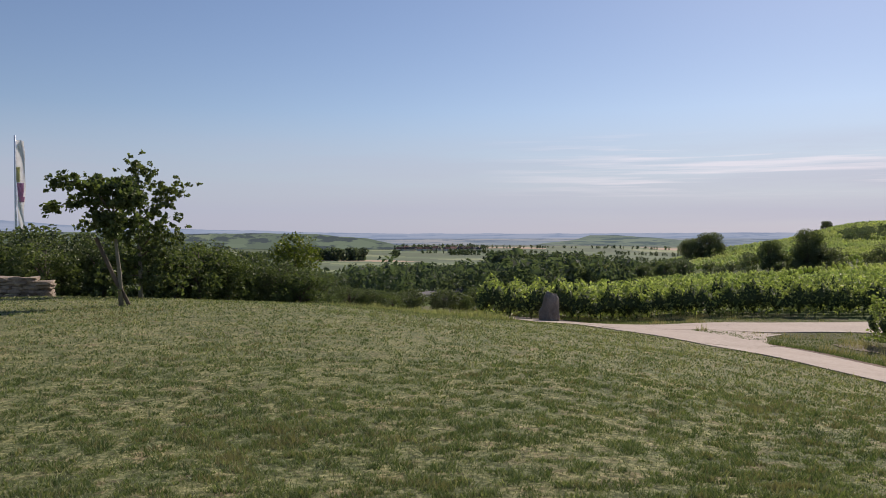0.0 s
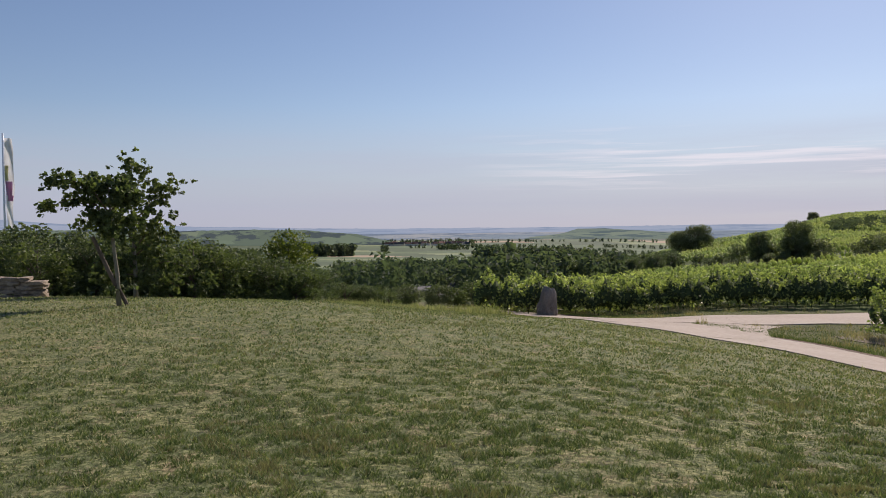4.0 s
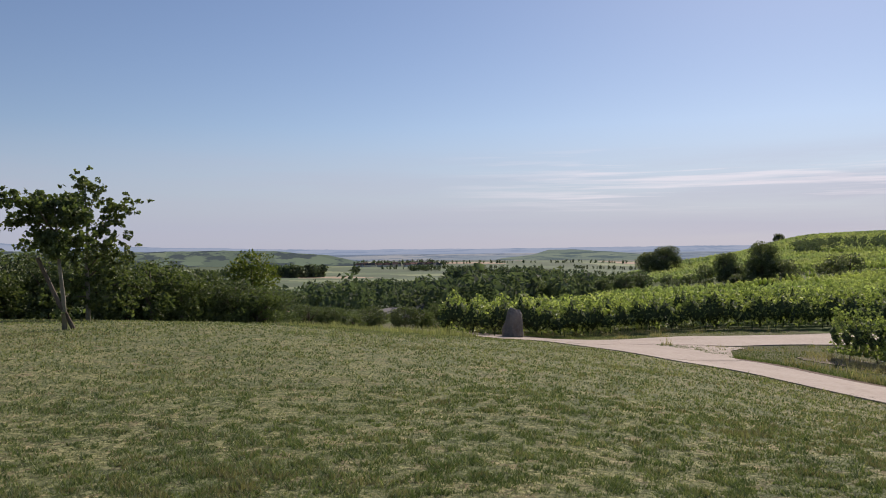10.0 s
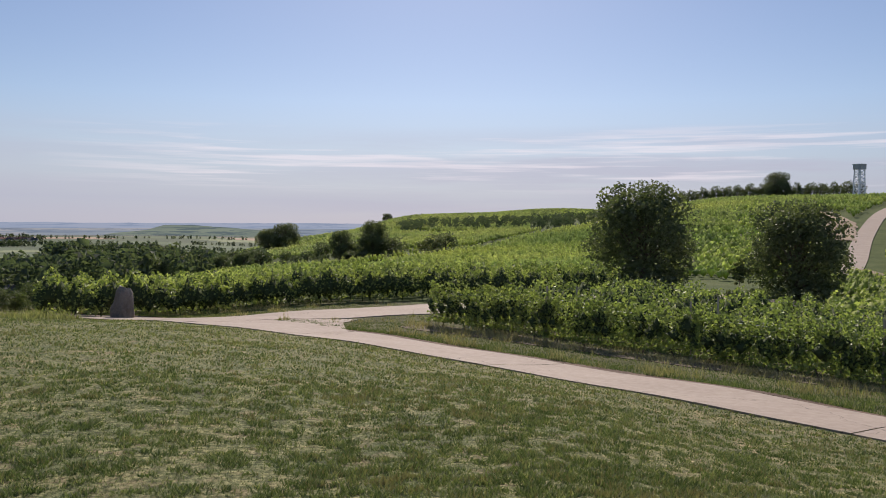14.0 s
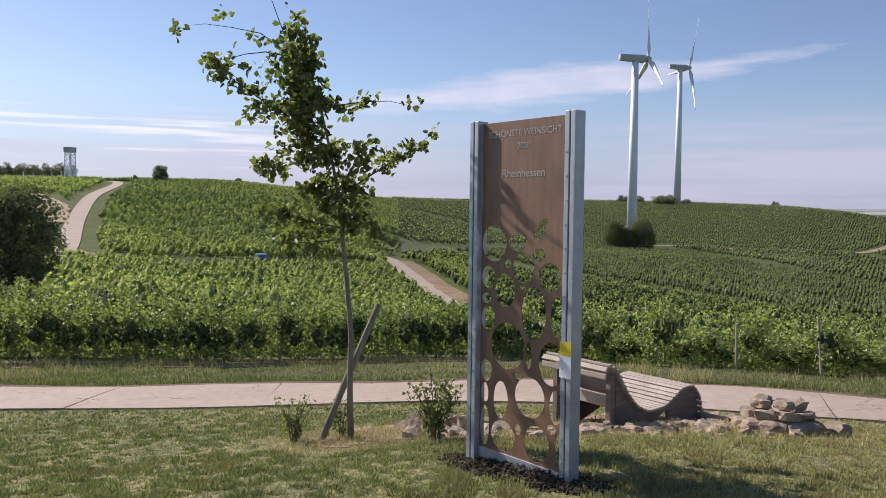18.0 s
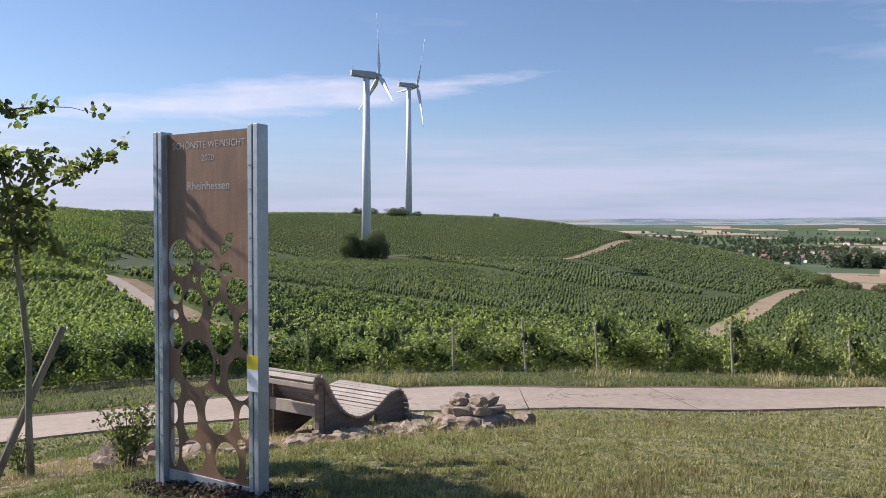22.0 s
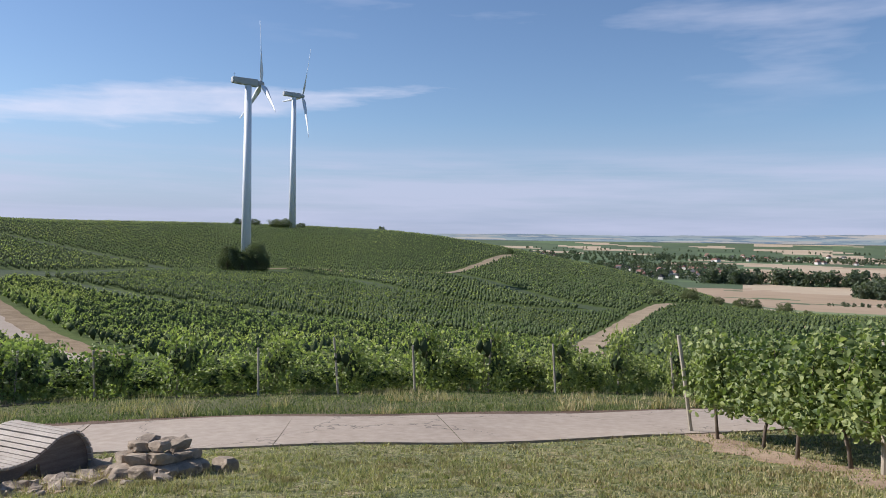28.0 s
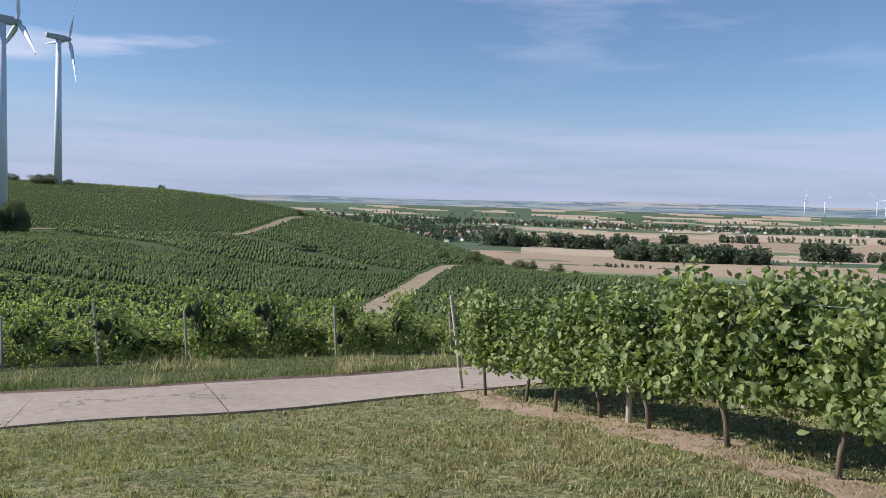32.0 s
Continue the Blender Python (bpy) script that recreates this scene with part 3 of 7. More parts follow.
idx[vis & (cr < 60) & (past > 1.5)] = 1
idx[vis & (cr < 60) & (past > 13.0)] = 5
idx[vis & (cr >= 60)] = 5


def parcel(a, r, seed, bands, wide, slant):
    """A chance value for each long, thin parcel of land, by bearing and distance."""
    g = np.random.default_rng(seed)
    table, shift, width = g.random((97, 89)), g.uniform(0, 9, 97), g.uniform(0.6, 1.7, 97) * wide
    q = np.log(r) * bands + slant * np.radians(a) + 0.25 * np.sin(a * 0.31 + seed)
    i = np.floor(q).astype(int) % 97
    j = np.floor(a / width[i] + shift[i] + 0.3 * (q % 1)).astype(int) % 89
    return table[i, j]


wide_land = (cr > 560) | ((ca < 7) & (cr > 260)) | ((ca > 126) & (cr > 180)) | ((ca < 40) & (cr > 420)) | ((ca > 100) & (cr > 180) & (cr < 620) & (idx != 5))
west = parcel(ca, cr, 5, 11.0, 5.0, 2.0)
east = parcel(ca, cr, 8, 13.0, 7.0, -3.0)
pick_w = np.select([west < 0.45, west < 0.86, west < 0.98], [8, 9, 10], 6)
pick_e = np.select([east < 0.42, east < 0.66, east < 0.82, east < 0.92], [6, 7, 8, 9], 10)
grain_w = np.where(ca < 60, pick_w, pick_e)
idx[wide_land] = grain_w[wide_land]
right = wide_land & (ca > 119)
for r0, r1, share, kind in ((180, 660, 0.75, 8), (660, 1000, 0.9, 6), (1140, 1340, 0.7, 7), (1500, 2050, 0.85, 6), (2050, 2500, 0.8, 7), (2500, 3300, 0.6, 9)):
    m_ = right & ((ca > 124.5) | (r0 < 1000)) & (cr > r0) & (cr < r1) & (parcel(ca, cr, int(r0), 16.0, 9.0, 1.5) < share)
    idx[m_] = kind
idx[right & (cr > 180) & (cr < 660) & (parcel(ca, cr, 31, 9.0, 8.0, 4.0) < 0.3)] = 10
idx[(ca > 100) & (ca < 119) & (cr > 1500) & (cr < 2900) & (east < 0.6)] = 9
hidden = (ca > 100) & (ca < 124.5) & (cr > 1100) & ((idx == 6) | (idx == 7)) & (parcel(ca, cr, 77, 20.0, 3.0, 1.0) > 0.3)
idx[hidden] = 9
far_e = (ca > 100) & (cr > 2500)
strips = parcel(ca, cr, 91, 24.0, 2.6, 1.5)
idx[far_e] = np.select([strips < np.where(ca < 125, 0.12, 0.3), strips < 0.75], [7, 9], 8)[far_e]
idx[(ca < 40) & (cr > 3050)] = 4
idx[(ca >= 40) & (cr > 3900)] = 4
me.polygons.foreach_set("material_index", np.r_[idx, np.zeros(NA, int)].astype(np.int32))
me.polygons.foreach_set("use_smooth", np.ones(len(me.polygons), bool))
me.update()
land = tagged(new("ground", me), "rolling land of mown lawn, vineyard slopes and wide fields", "ground", kind="structure")


# ---- roads ----
def bed_points():
    return curve_points([(7.2, 2.9), (7.7, 2.0), (8.2, 1.0), (8.6, 0.2), (8.9, -0.6), (9.1, -1.5)], 60)


def strip(name, centre, width, mat, label, parent=None, lift=0.03, ragged=0.0, across=3):
    """A draped strip of road with a skirt along both edges."""
    c = np.asarray(centre, float)
    d = np.gradient(c, axis=0)
    d /= np.linalg.norm(d, axis=1)[:, None]
    nrm = np.stack([d[:, 1], -d[:, 0]], 1)
    w = np.broadcast_to(np.asarray(width, float), (len(c),)).copy()
    cols = []
    for k in range(across + 1):
        f = k / across - 0.5
        wob = ragged * np.array([noise.noise(Vector((i * 0.35, k * 7.7, len(name)))) for i in range(len(c))]) if k in (0, across) else 0
        p = c + nrm * ((w * f) + wob)[:, None]
        cols.append(np.c_[p, ground(p[:, 0], p[:, 1]) + lift])
    lo = [np.c_[cols[k][:, :2], cols[k][:, 2] - 0.25 - lift] for k in (0, -1)]
    rows = [lo[0]] + cols + [lo[1]]
    n, k = len(c), len(rows)
    v = np.stack(rows, 1).reshape(-1, 3)
    f = [(i * k + j, i * k + j + 1, (i + 1) * k + j + 1, (i + 1) * k + j) for i in range(n - 1) for j in range(k - 1)]
    ob = part_data(name, v, [q[::-1] for q in f], mat, parent)
    if label:
        tagged(ob, label, "road", kind="structure")
    return ob


road = tagged(new("road"), "pale concrete farm road with joints and cracks curving past the lawn", "road", kind="structure")
SLABS = 24
road_mid = road_near + road_out * ROAD_WIDTH / 2
for k in range(SLABS):
    i0, i1 = int(k * 259 / SLABS), int((k + 1) * 259 / SLABS)
    seg = road_mid[i0:i1 + 1].copy()
    step = seg[1] - seg[0]
    seg[0] += step / np.linalg.norm(step) * 0.009
    strip("slab", seg, ROAD_WIDTH, MAT_CONCRETE, "", road, 0.03 + 0.003 * (k % 3 - 1))
edge_line = road_near[::3] + road_out[::3] * (ROAD_WIDTH + 0.2)
strip("road_edge", edge_line, 0.44, MAT_EDGESOIL, "dark reddish soil along the far edge of the road", None, 0.022, 0.3)
# the fork: a second arm that runs off beyond the grass island
fork_line = curve_points([polar(5, 32), polar(12, 32.5), polar(18, 34), polar(26, 37.5), polar(33, 43), polar(38, 51), polar(41, 59), polar(45, 65)], 90)
strip("side_road", fork_line, 3.6, MAT_CONCRETE, "pale concrete side road beyond a grass island", None, 0.035, 0.08)
apron = [polar(b, r) for b, r in ((5.5, 30.9), (8, 30.3), (10, 29.6), (12, 28.9), (14, 28.4), (15.4, 28.1), (16.2, 28.1))]
strip("apron", curve_points(apron, 40), np.interp(np.arange(40), (0, 9, 17, 25, 33, 37, 39), (0.6, 1.8, 3.3, 4.7, 6.0, 6.2, 4.6)), MAT_CONCRETE, "pale concrete apron where the side road leaves", None, 0.028, 0.1)
hill_road = curve_points([polar(50.6, 108), polar(51.2, 130), polar(51.7, 165), polar(52.9, 225), polar(54.3, 280), polar(54.2, 305), polar(53.0, 335), polar(51.5, 350)], 90)
strip("hill_road", hill_road, 3.2, MAT_CONCRETE, "pale concrete road climbing the vineyard hill", None, 0.12, 0.05)
path_line = curve_points([polar(84.5, 50), polar(80.9, 67), polar(78.2, 80), polar(76, 101), polar(74.3, 122), polar(72.6, 146), polar(70.5, 152)], 60)
strip("vineyard_path", path_line, np.linspace(2.4, 3.4, 60), MAT_CONCRETE, "pale concrete path climbing between two vineyards", None, 0.08, 0.1)
bank_line = curve_points([polar(83.0, 67), polar(79.7, 83), polar(77.3, 103), polar(75.6, 124), polar(74.0, 146)], 50)
strip("track_bank", bank_line, 3.0, MAT_BANK, "dry earth bank beside the vineyard path", None, 0.1, 0.5)
bend_line = curve_points([polar(119.8, 70), polar(118.4, 77), polar(116.6, 94), polar(115, 127), polar(115.8, 158), polar(117.2, 195), polar(119, 250), polar(120.7, 282), polar(124, 300)], 90)
strip("earth_track", bend_line, np.interp(np.arange(90), (0, 15, 30, 45, 89), (3.5, 4, 5.5, 6, 4)), MAT_TRACK, "dry earth track bending through the vineyards", None, 0.2, 0.8)
knoll_line = curve_points([polar(91, 322), polar(94, 326), polar(98.4, 315), polar(103.7, 319), polar(106.5, 351), polar(109.3, 410), polar(110.2, 418)], 70)
strip("ridge_track", knoll_line, np.interp(np.arange(70), (0, 30, 45, 69), (2.2, 2.2, 4.5, 5)), MAT_TRACK, "dry earth track along the vineyard ridge", None, 0.25, 0.8)

bank_up = curve_points([polar(49.4, 222), polar(49.9, 200), polar(50.3, 180), polar(50.6, 160)], 40)
strip("dry_bank", bank_up, np.interp(np.arange(40), (0, 20, 39), (3, 8, 3)), MAT_TRACK, "dry grass bank beside the hill road", None, 0.15, 0.9)
bank_low = curve_points([polar(51.2, 117), polar(52.6, 110.5), polar(54.6, 107.5), polar(57, 106)], 40)
strip("dry_bank", bank_low, np.interp(np.arange(40), (0, 15, 39), (2.5, 4.5, 2)), MAT_TRACK, "dry grass strip at the foot of the vineyard", None, 0.12, 0.6)
TRACKS = [(np.array(c), w) for c, w in ((hill_road, 8.0), (path_line, 4.6), (bank_line, 3.6), (bend_line, 6.5), (knoll_line, 5.0), (bank_up, 8.0), (bank_low, 4.5), (fork_line, 4.0))]
# grass breaks between the vineyard blocks
BREAKS = [(curve_points([polar(b, r) for b, r in line], 90), w) for line, w in (
    (((57, 104), (63, 113), (70, 126)), 7.0),
    (((4.5, 200), (9.6, 172), (16, 170), (23, 180)), 14.0),
    (((12, 138), (14.9, 139.5), (18.9, 152), (24.5, 173), (29, 222), (34, 306)), 5.0),
    (((18.9, 330), (24, 253), (29, 292), (34, 335)), 5.0),
    (((72.5, 205), (78.4, 190), (83.8, 155), (91.4, 134), (101.5, 112), (109.5, 132), (114.6, 151)), 9.5),
    (((92, 318), (96.8, 274), (101, 224), (107, 218), (110.4, 227), (116, 240)), 9.5),
    (((104.2, 322), (107, 303), (111, 268), (116, 243)), 8.0),
    (((74.9, 350), (79.8, 326), (85.2, 297)), 9.0),
    (((73.5, 165), (75.2, 194), (80, 231), (85.2, 297)), 9.0),
    (((70, 412), (74.8, 421), (81.4, 438), (89, 470)), 5.0))]


# Strips whose dark colour draws the shade line along each vineyard block
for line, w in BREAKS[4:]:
    strip("grass_track", line, w * 0.95, MAT_SHADEGRASS, "narrow grass track coloured as the shaded edge between vineyard blocks", None, 0.15, 0.4)


def clear_of(x, y, margin=0.9):
    ok = np.ones(len(x), bool)
    p = np.stack([x, y], 1)
    for c, w in TRACKS + BREAKS:
        c = c[::2]
        for i in range(0, len(p), 6000):
            d = ((p[i:i + 6000, None] - c[None]) ** 2).sum(2).min(1)
            ok[i:i + 6000] &= d > (w / 2 + margin) ** 2
    return ok


# ---- vineyards ----
def leaf_cloud(centres, sizes, normals_up=0.3, lobes=4, seed=1, fold=0.25):
    """Leaves as small folded polygons: lobes=4 a plain blade of two triangles, 6 a lobed leaf of four."""
    r = np.random.default_rng(seed)
    n = len(centres)
    d = r.normal(size=(n, 3))
    d[:, 2] += normals_up * 2
    d /= np.linalg.norm(d, axis=1)[:, None]
    a = np.cross(d, r.normal(size=(n, 3)))
    a /= np.linalg.norm(a, axis=1)[:, None]
    b = np.cross(d, a)
    s = np.asarray(sizes, float).reshape(-1, 1)
    if lobes == 4:
        shape = ((-0.5, 0, 0), (0, -0.36, fold), (0.55, 0, 0), (0, 0.36, fold))
        tri = ((0, 1, 2), (0, 2, 3))
    else:
        shape = ((-0.30, 0, 0), (-0.47, -0.27, fold), (-0.14, -0.50, fold * 0.9), (0.22, -0.36, fold * 0.6), (0.56, 0, -fold * 0.5), (0.22, 0.36, fold * 0.6),
                 (-0.14, 0.50, fold * 0.9), (-0.47, 0.27, fold))
        tri = ((0, 1, 2), (0, 2, 3), (0, 3, 4), (0, 4, 5), (0, 5, 6), (0, 6, 7))
    k = len(shape)
    v = np.stack([centres + s * (a * p[0] + b * p[1] + d * p[2]) for p in shape], 1).reshape(-1, 3)
    f = (np.arange(n)[:, None, None] * k + np.array(tri)[None]).reshape(-1, 3)
    return v, f


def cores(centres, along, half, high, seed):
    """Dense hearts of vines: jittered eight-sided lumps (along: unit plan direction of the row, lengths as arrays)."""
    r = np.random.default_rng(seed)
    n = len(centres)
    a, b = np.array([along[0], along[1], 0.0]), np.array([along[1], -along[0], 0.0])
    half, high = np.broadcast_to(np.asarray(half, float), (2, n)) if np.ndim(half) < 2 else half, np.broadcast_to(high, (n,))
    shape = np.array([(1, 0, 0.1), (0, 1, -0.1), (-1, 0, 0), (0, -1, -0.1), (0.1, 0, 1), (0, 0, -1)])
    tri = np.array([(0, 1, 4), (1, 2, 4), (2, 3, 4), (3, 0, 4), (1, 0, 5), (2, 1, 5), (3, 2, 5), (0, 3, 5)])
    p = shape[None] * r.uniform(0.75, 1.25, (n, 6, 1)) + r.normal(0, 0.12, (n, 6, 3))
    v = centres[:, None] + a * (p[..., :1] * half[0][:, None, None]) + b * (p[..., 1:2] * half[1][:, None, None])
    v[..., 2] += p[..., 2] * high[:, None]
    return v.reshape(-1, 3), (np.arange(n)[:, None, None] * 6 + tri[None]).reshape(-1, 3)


rng = np.random.default_rng(7)


def bearing_of(x, y):
    return np.degrees(np.arctan2(x, y))


def vine_rows(name, label, inside, bounds, heading, spacing=2.2, step=0.8, tall=1.65, wide=0.5, mat=None, sprays=5, size=0.62, heart=None):
    """Rows of trained vines over part of a slope, as bumpy hedges with pointed shoots."""
    h = radians(heading)
    u, v = np.array([math.sin(h), math.cos(h)]), np.array([math.cos(h), -math.sin(h)])
    x0, x1, y0, y1 = bounds
    corners = np.array([(x0, y0), (x0, y1), (x1, y0), (x1, y1)])
    cu, cv = corners @ u, corners @ v
    verts, hearts, rises = [], [], []
    for s in np.arange(cv.min(), cv.max(), spacing):
        t = np.arange(cu.min(), cu.max(), step)
        t = t + rng.uniform(-0.25, 0.25, len(t)) * step
        x, y = u[0] * t + v[0] * s, u[1] * t + v[1] * s
        keep = inside(x, y) & (rng.random(len(x)) > 0.05)
        if keep.sum() < 4:
            continue
        t, x, y = t[keep], x[keep], y[keep]
        ok = clear_of(x, y)
        x, y, t = x[ok], y[ok], t[ok]
        n = len(x)
        if n < 4:
            continue
        z = ground(x, y)
        top = tall * rng.uniform(0.72, 1.2, n)
        # each vine is a handful of leafy sprays
        m = sprays
        along = rng.normal(0, 0.2, (n, m)) * step
        rise = rng.uniform(0.3, 1.0, (n, m)) ** 0.8 * top[:, None]
        off = rng.normal(0, 0.42, (n, m)) * wide * (1.25 - 0.6 * rise / tall)
        pts = np.stack([x[:, None] + u[0] * along + v[0] * off, y[:, None] + u[1] * along + v[1] * off, z[:, None] + rise], -1).reshape(-1, 3)
        verts.append(pts)
        hearts.append(np.stack([x, y, z + top * 0.55], 1)), rises.append(top * (0.44 if step > 0.96 else 0.36))
    pts, hearts, rises = np.concatenate(verts), np.concatenate(hearts), np.concatenate(rises)
    lv, lf = leaf_cloud(pts, size * rng.uniform(0.65, 1.25, len(pts)), 0.2, 4, int(rng.integers(1 << 30)), 0.15)
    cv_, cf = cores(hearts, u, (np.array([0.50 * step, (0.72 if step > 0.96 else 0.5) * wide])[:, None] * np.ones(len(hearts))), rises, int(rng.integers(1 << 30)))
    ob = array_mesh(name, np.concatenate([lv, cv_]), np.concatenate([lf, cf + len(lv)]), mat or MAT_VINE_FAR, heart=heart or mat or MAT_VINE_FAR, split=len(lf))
    return tagged(ob, label, "vineyard", kind="stuff")


def sector(a0, a1, r0, r1, extra=None):
    def inside(x, y):
        a, r = bearing_of(x, y), np.hypot(x, y)
        ok = (a > a0) & (a < a1) & (r > r0) & (r < r1)
        return ok & extra(x, y) if extra else ok
    return inside


def turbine_clear(x, y):
    return (np.hypot(x - 316, y) > 11) & (np.hypot(x - 461, y + 26) > 9)


FAR_LABEL = "green vine rows covering the slope of the hill"


def left_of_bend(x, y):
    return bearing_of(x, y) < np.interp(np.hypot(x, y), (60, 70, 77, 94, 127, 158, 195, 250, 282, 320), (121.5, 119.8, 118.4, 116.6, 115, 115.8, 117.2, 119, 120.7, 124))


def right_of_hill_road(x, y):
    return bearing_of(x, y) > np.interp(np.hypot(x, y), (62, 85, 120, 165, 225, 280, 305, 335), (47, 49.8, 51, 51.7, 52.9, 54.3, 54.2, 53))


def beyond_carpark(x, y):
    return np.hypot(x - 45, y - 47) > 22


vine_rows("vineyard_mid", "green vine rows climbing from the road to the path", sector(49.5, 80, 33, 150, lambda x, y: (np.hypot(x - 42, y - 49) > 13) & (0.9 * (x - 13) + 0.44 * (y - 23.6) > 17)),
          (20, 150, 0, 80), 154, step=0.9, tall=1.65, sprays=17, size=0.26, wide=0.36, spacing=2.4)
vine_rows("vineyard_upper", FAR_LABEL, sector(52, 73.5, 150, 430, lambda x, y: right_of_hill_road(x, y)), (80, 420, 50, 260), 112, step=1.1, sprays=3, size=0.42, wide=0.4, spacing=2.7)
vine_rows("vineyard_upper", FAR_LABEL, sector(52, 72, 118, 150, lambda x, y: right_of_hill_road(x, y)), (80, 150, 30, 100), 112, step=1.1, sprays=7, size=0.42, wide=0.34, spacing=2.7)
def beyond_low_break(x, y):
    return np.hypot(x, y) > np.interp(bearing_of(x, y), (72.5, 78.4, 83.8, 91.4, 101.5, 109.5, 114.6), (205, 190, 155, 134, 112, 132, 151))


def beyond_high_break(x, y):
    return np.hypot(x, y) > np.interp(bearing_of(x, y), (73.5, 75.2, 80, 85.2, 92, 96.8, 101, 107, 110.4, 116), (165, 194, 231, 297, 318, 274, 224, 218, 227, 240))


# Dark cores colour in the shade between the rows on this hill
vine_rows("vineyard_turbine", FAR_LABEL, sector(73, 123, 165, 520, lambda x, y: turbine_clear(x, y) & left_of_bend(x, y) & beyond_high_break(x, y)), (130, 520, -240, 170), 59, step=1.4, sprays=3, size=0.54, wide=0.4, spacing=3.1, heart=MAT_SHADECORE)
vine_rows("vineyard_middle", "deep green vine rows between two grass tracks on the hill", sector(73, 123, 105, 330, lambda x, y: left_of_bend(x, y) & beyond_low_break(x, y) & ~beyond_high_break(x, y)), (90, 330, -170, 120), 66, step=1.05, sprays=6, size=0.38, wide=0.38, spacing=2.6, mat=MAT_VINE_DEEP, heart=MAT_SHADECORE)
vine_rows("vineyard_below", "green vine rows on the near slope below a grass break", sector(74, 121, 42, 210, lambda x, y: (0.94 * (x - 20.6) - 0.342 * (y + 6) > 21) & left_of_bend(x, y) & ~beyond_low_break(x, y)), (30, 210, -90, 70), 127, step=0.95, sprays=16, size=0.26, wide=0.36, spacing=2.4, heart=MAT_SHADECORE)
vine_rows("vineyard_spur", "dark green vine rows on the spur beyond the track", sector(114, 150, 46, 300, lambda x, y: ~left_of_bend(x, y) & (np.hypot(x, y) < 300 - 9 * np.clip(bearing_of(x, y) - 127, 0, 30))), (20, 280, -270, -20), 40, step=0.95, sprays=4, size=0.38, wide=0.4, spacing=2.6, mat=MAT_VINE_DEEP, heart=MAT_SHADECORE)
vine_rows("vineyard_slope", "sunlit green vine rows behind the side road", sector(-1, 37, 42, 175, lambda x, y: (y > 42 + 0.05 * x) & beyond_carpark(x, y)), (0, 110, 40, 180), 86, step=0.9, tall=1.6, sprays=16, size=0.23, wide=0.36, spacing=2.4, mat=MAT_VINE_LIT)
vine_rows("vineyard_east", FAR_LABEL, sector(20, 44, 175, 262), (20, 240, 60, 330), 70, step=1.0, sprays=6, size=0.36, wide=0.4, spacing=2.6, mat=MAT_VINE_LIT)
vine_rows("vineyard_crown", FAR_LABEL, sector(37, 55, 90, 330, lambda x, y: beyond_carpark(x, y) & ~right_of_hill_road(x, y)), (40, 265, 60, 280), 100, step=1.1, sprays=4, size=0.5, spacing=2.7, mat=MAT_VINE_LIT)
vine_rows("vineyard_tail", FAR_LABEL, sector(8, 30, 195, 470, lambda x, y: bearing_of(x, y) + np.hypot(x, y) / 60 > 14), (20, 260, 150, 480), 65, step=1.3, sprays=4, size=0.5, spacing=2.6, mat=MAT_VINE_LIT)
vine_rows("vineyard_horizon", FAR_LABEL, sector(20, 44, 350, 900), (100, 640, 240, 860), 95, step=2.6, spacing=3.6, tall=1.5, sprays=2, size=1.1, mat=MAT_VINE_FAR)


# ---- leaves and trees ----
def crown_points(clumps, per, seed):
    """Leaf places around clump centres (x, y, z, radius), denser towards the outside."""
    r = np.random.default_rng(seed)
    c = np.asarray(clumps, float)
    i = r.choice(len(c), per * len(c), p=c[:, 3] ** 2 / (c[:, 3] ** 2).sum())
    d = r.normal(size=(len(i), 3))
    d /= np.linalg.norm(d, axis=1)[:, None]
    return c[i, :3] + d * (c[i, 3] * r.uniform(0.35, 1.0, len(i)) ** 0.6)[:, None] * np.array([1, 1, 0.85])


def tree_kind(name, label, tall, wide, trunk_h, mat, seed, leaf=0.22, clumps=26, per=55, trunk_r=None, category="tree", lobes=4, low=0.0):
    """A broad-leaved tree or bush: tapered trunk, limbs and a crown of leaf clumps with gaps."""
    r = random.Random(seed)
    top = thing(name, 0, 0, -200, label, category)
    tr = trunk_r or tall * 0.022 + 0.02
    limbs, cl = [], []
    limbs.append(tube_arrays([(0, 0, -0.3), (0.02 * tall, 0, trunk_h), (0.0, 0.02 * tall, tall * 0.6), (0, 0, tall * 0.85)],
                             [tr * 1.35, tr, tr * 0.6, tr * 0.2], 7))
    for k in range(clumps):
        a, q = r.uniform(0, 2 * math.pi), r.random()
        h = trunk_h * (1 - low) + (tall - trunk_h * (1 - low)) * (0.08 + 0.84 * q)
        reach = wide / 2 * math.sqrt(max(0.05, 1 - (2 * (h - trunk_h * (1 - low)) / (tall - trunk_h * (1 - low)) - 0.9) ** 2 * 0.85)) * r.uniform(0.45, 0.9)
        p = (reach * math.cos(a), reach * math.sin(a), h)
        cl.append((*p, wide * r.uniform(0.11, 0.2)))
        if k % 3 == 0:
            z0 = min(trunk_h + 0.3 * (h - trunk_h), tall * 0.7) if h > trunk_h else h * 0.5
            limbs.append(tube_arrays([(0, 0, z0), (p[0] * 0.5, p[1] * 0.5, (z0 + h) * 0.52), p], [tr * 0.5, tr * 0.3, tr * 0.1], 5))
    v, f = join(*limbs)
    part_data("trunk", v, f, MAT_BARK, top, True)
    pts = crown_points(cl, per, seed)
    rr = np.random.default_rng(seed)
    v, f = leaf_cloud(pts, leaf * rr.uniform(0.6, 1.3, len(pts)), 0.3, lobes, seed)
    array_mesh("crown", v, f, mat, top)
    return top


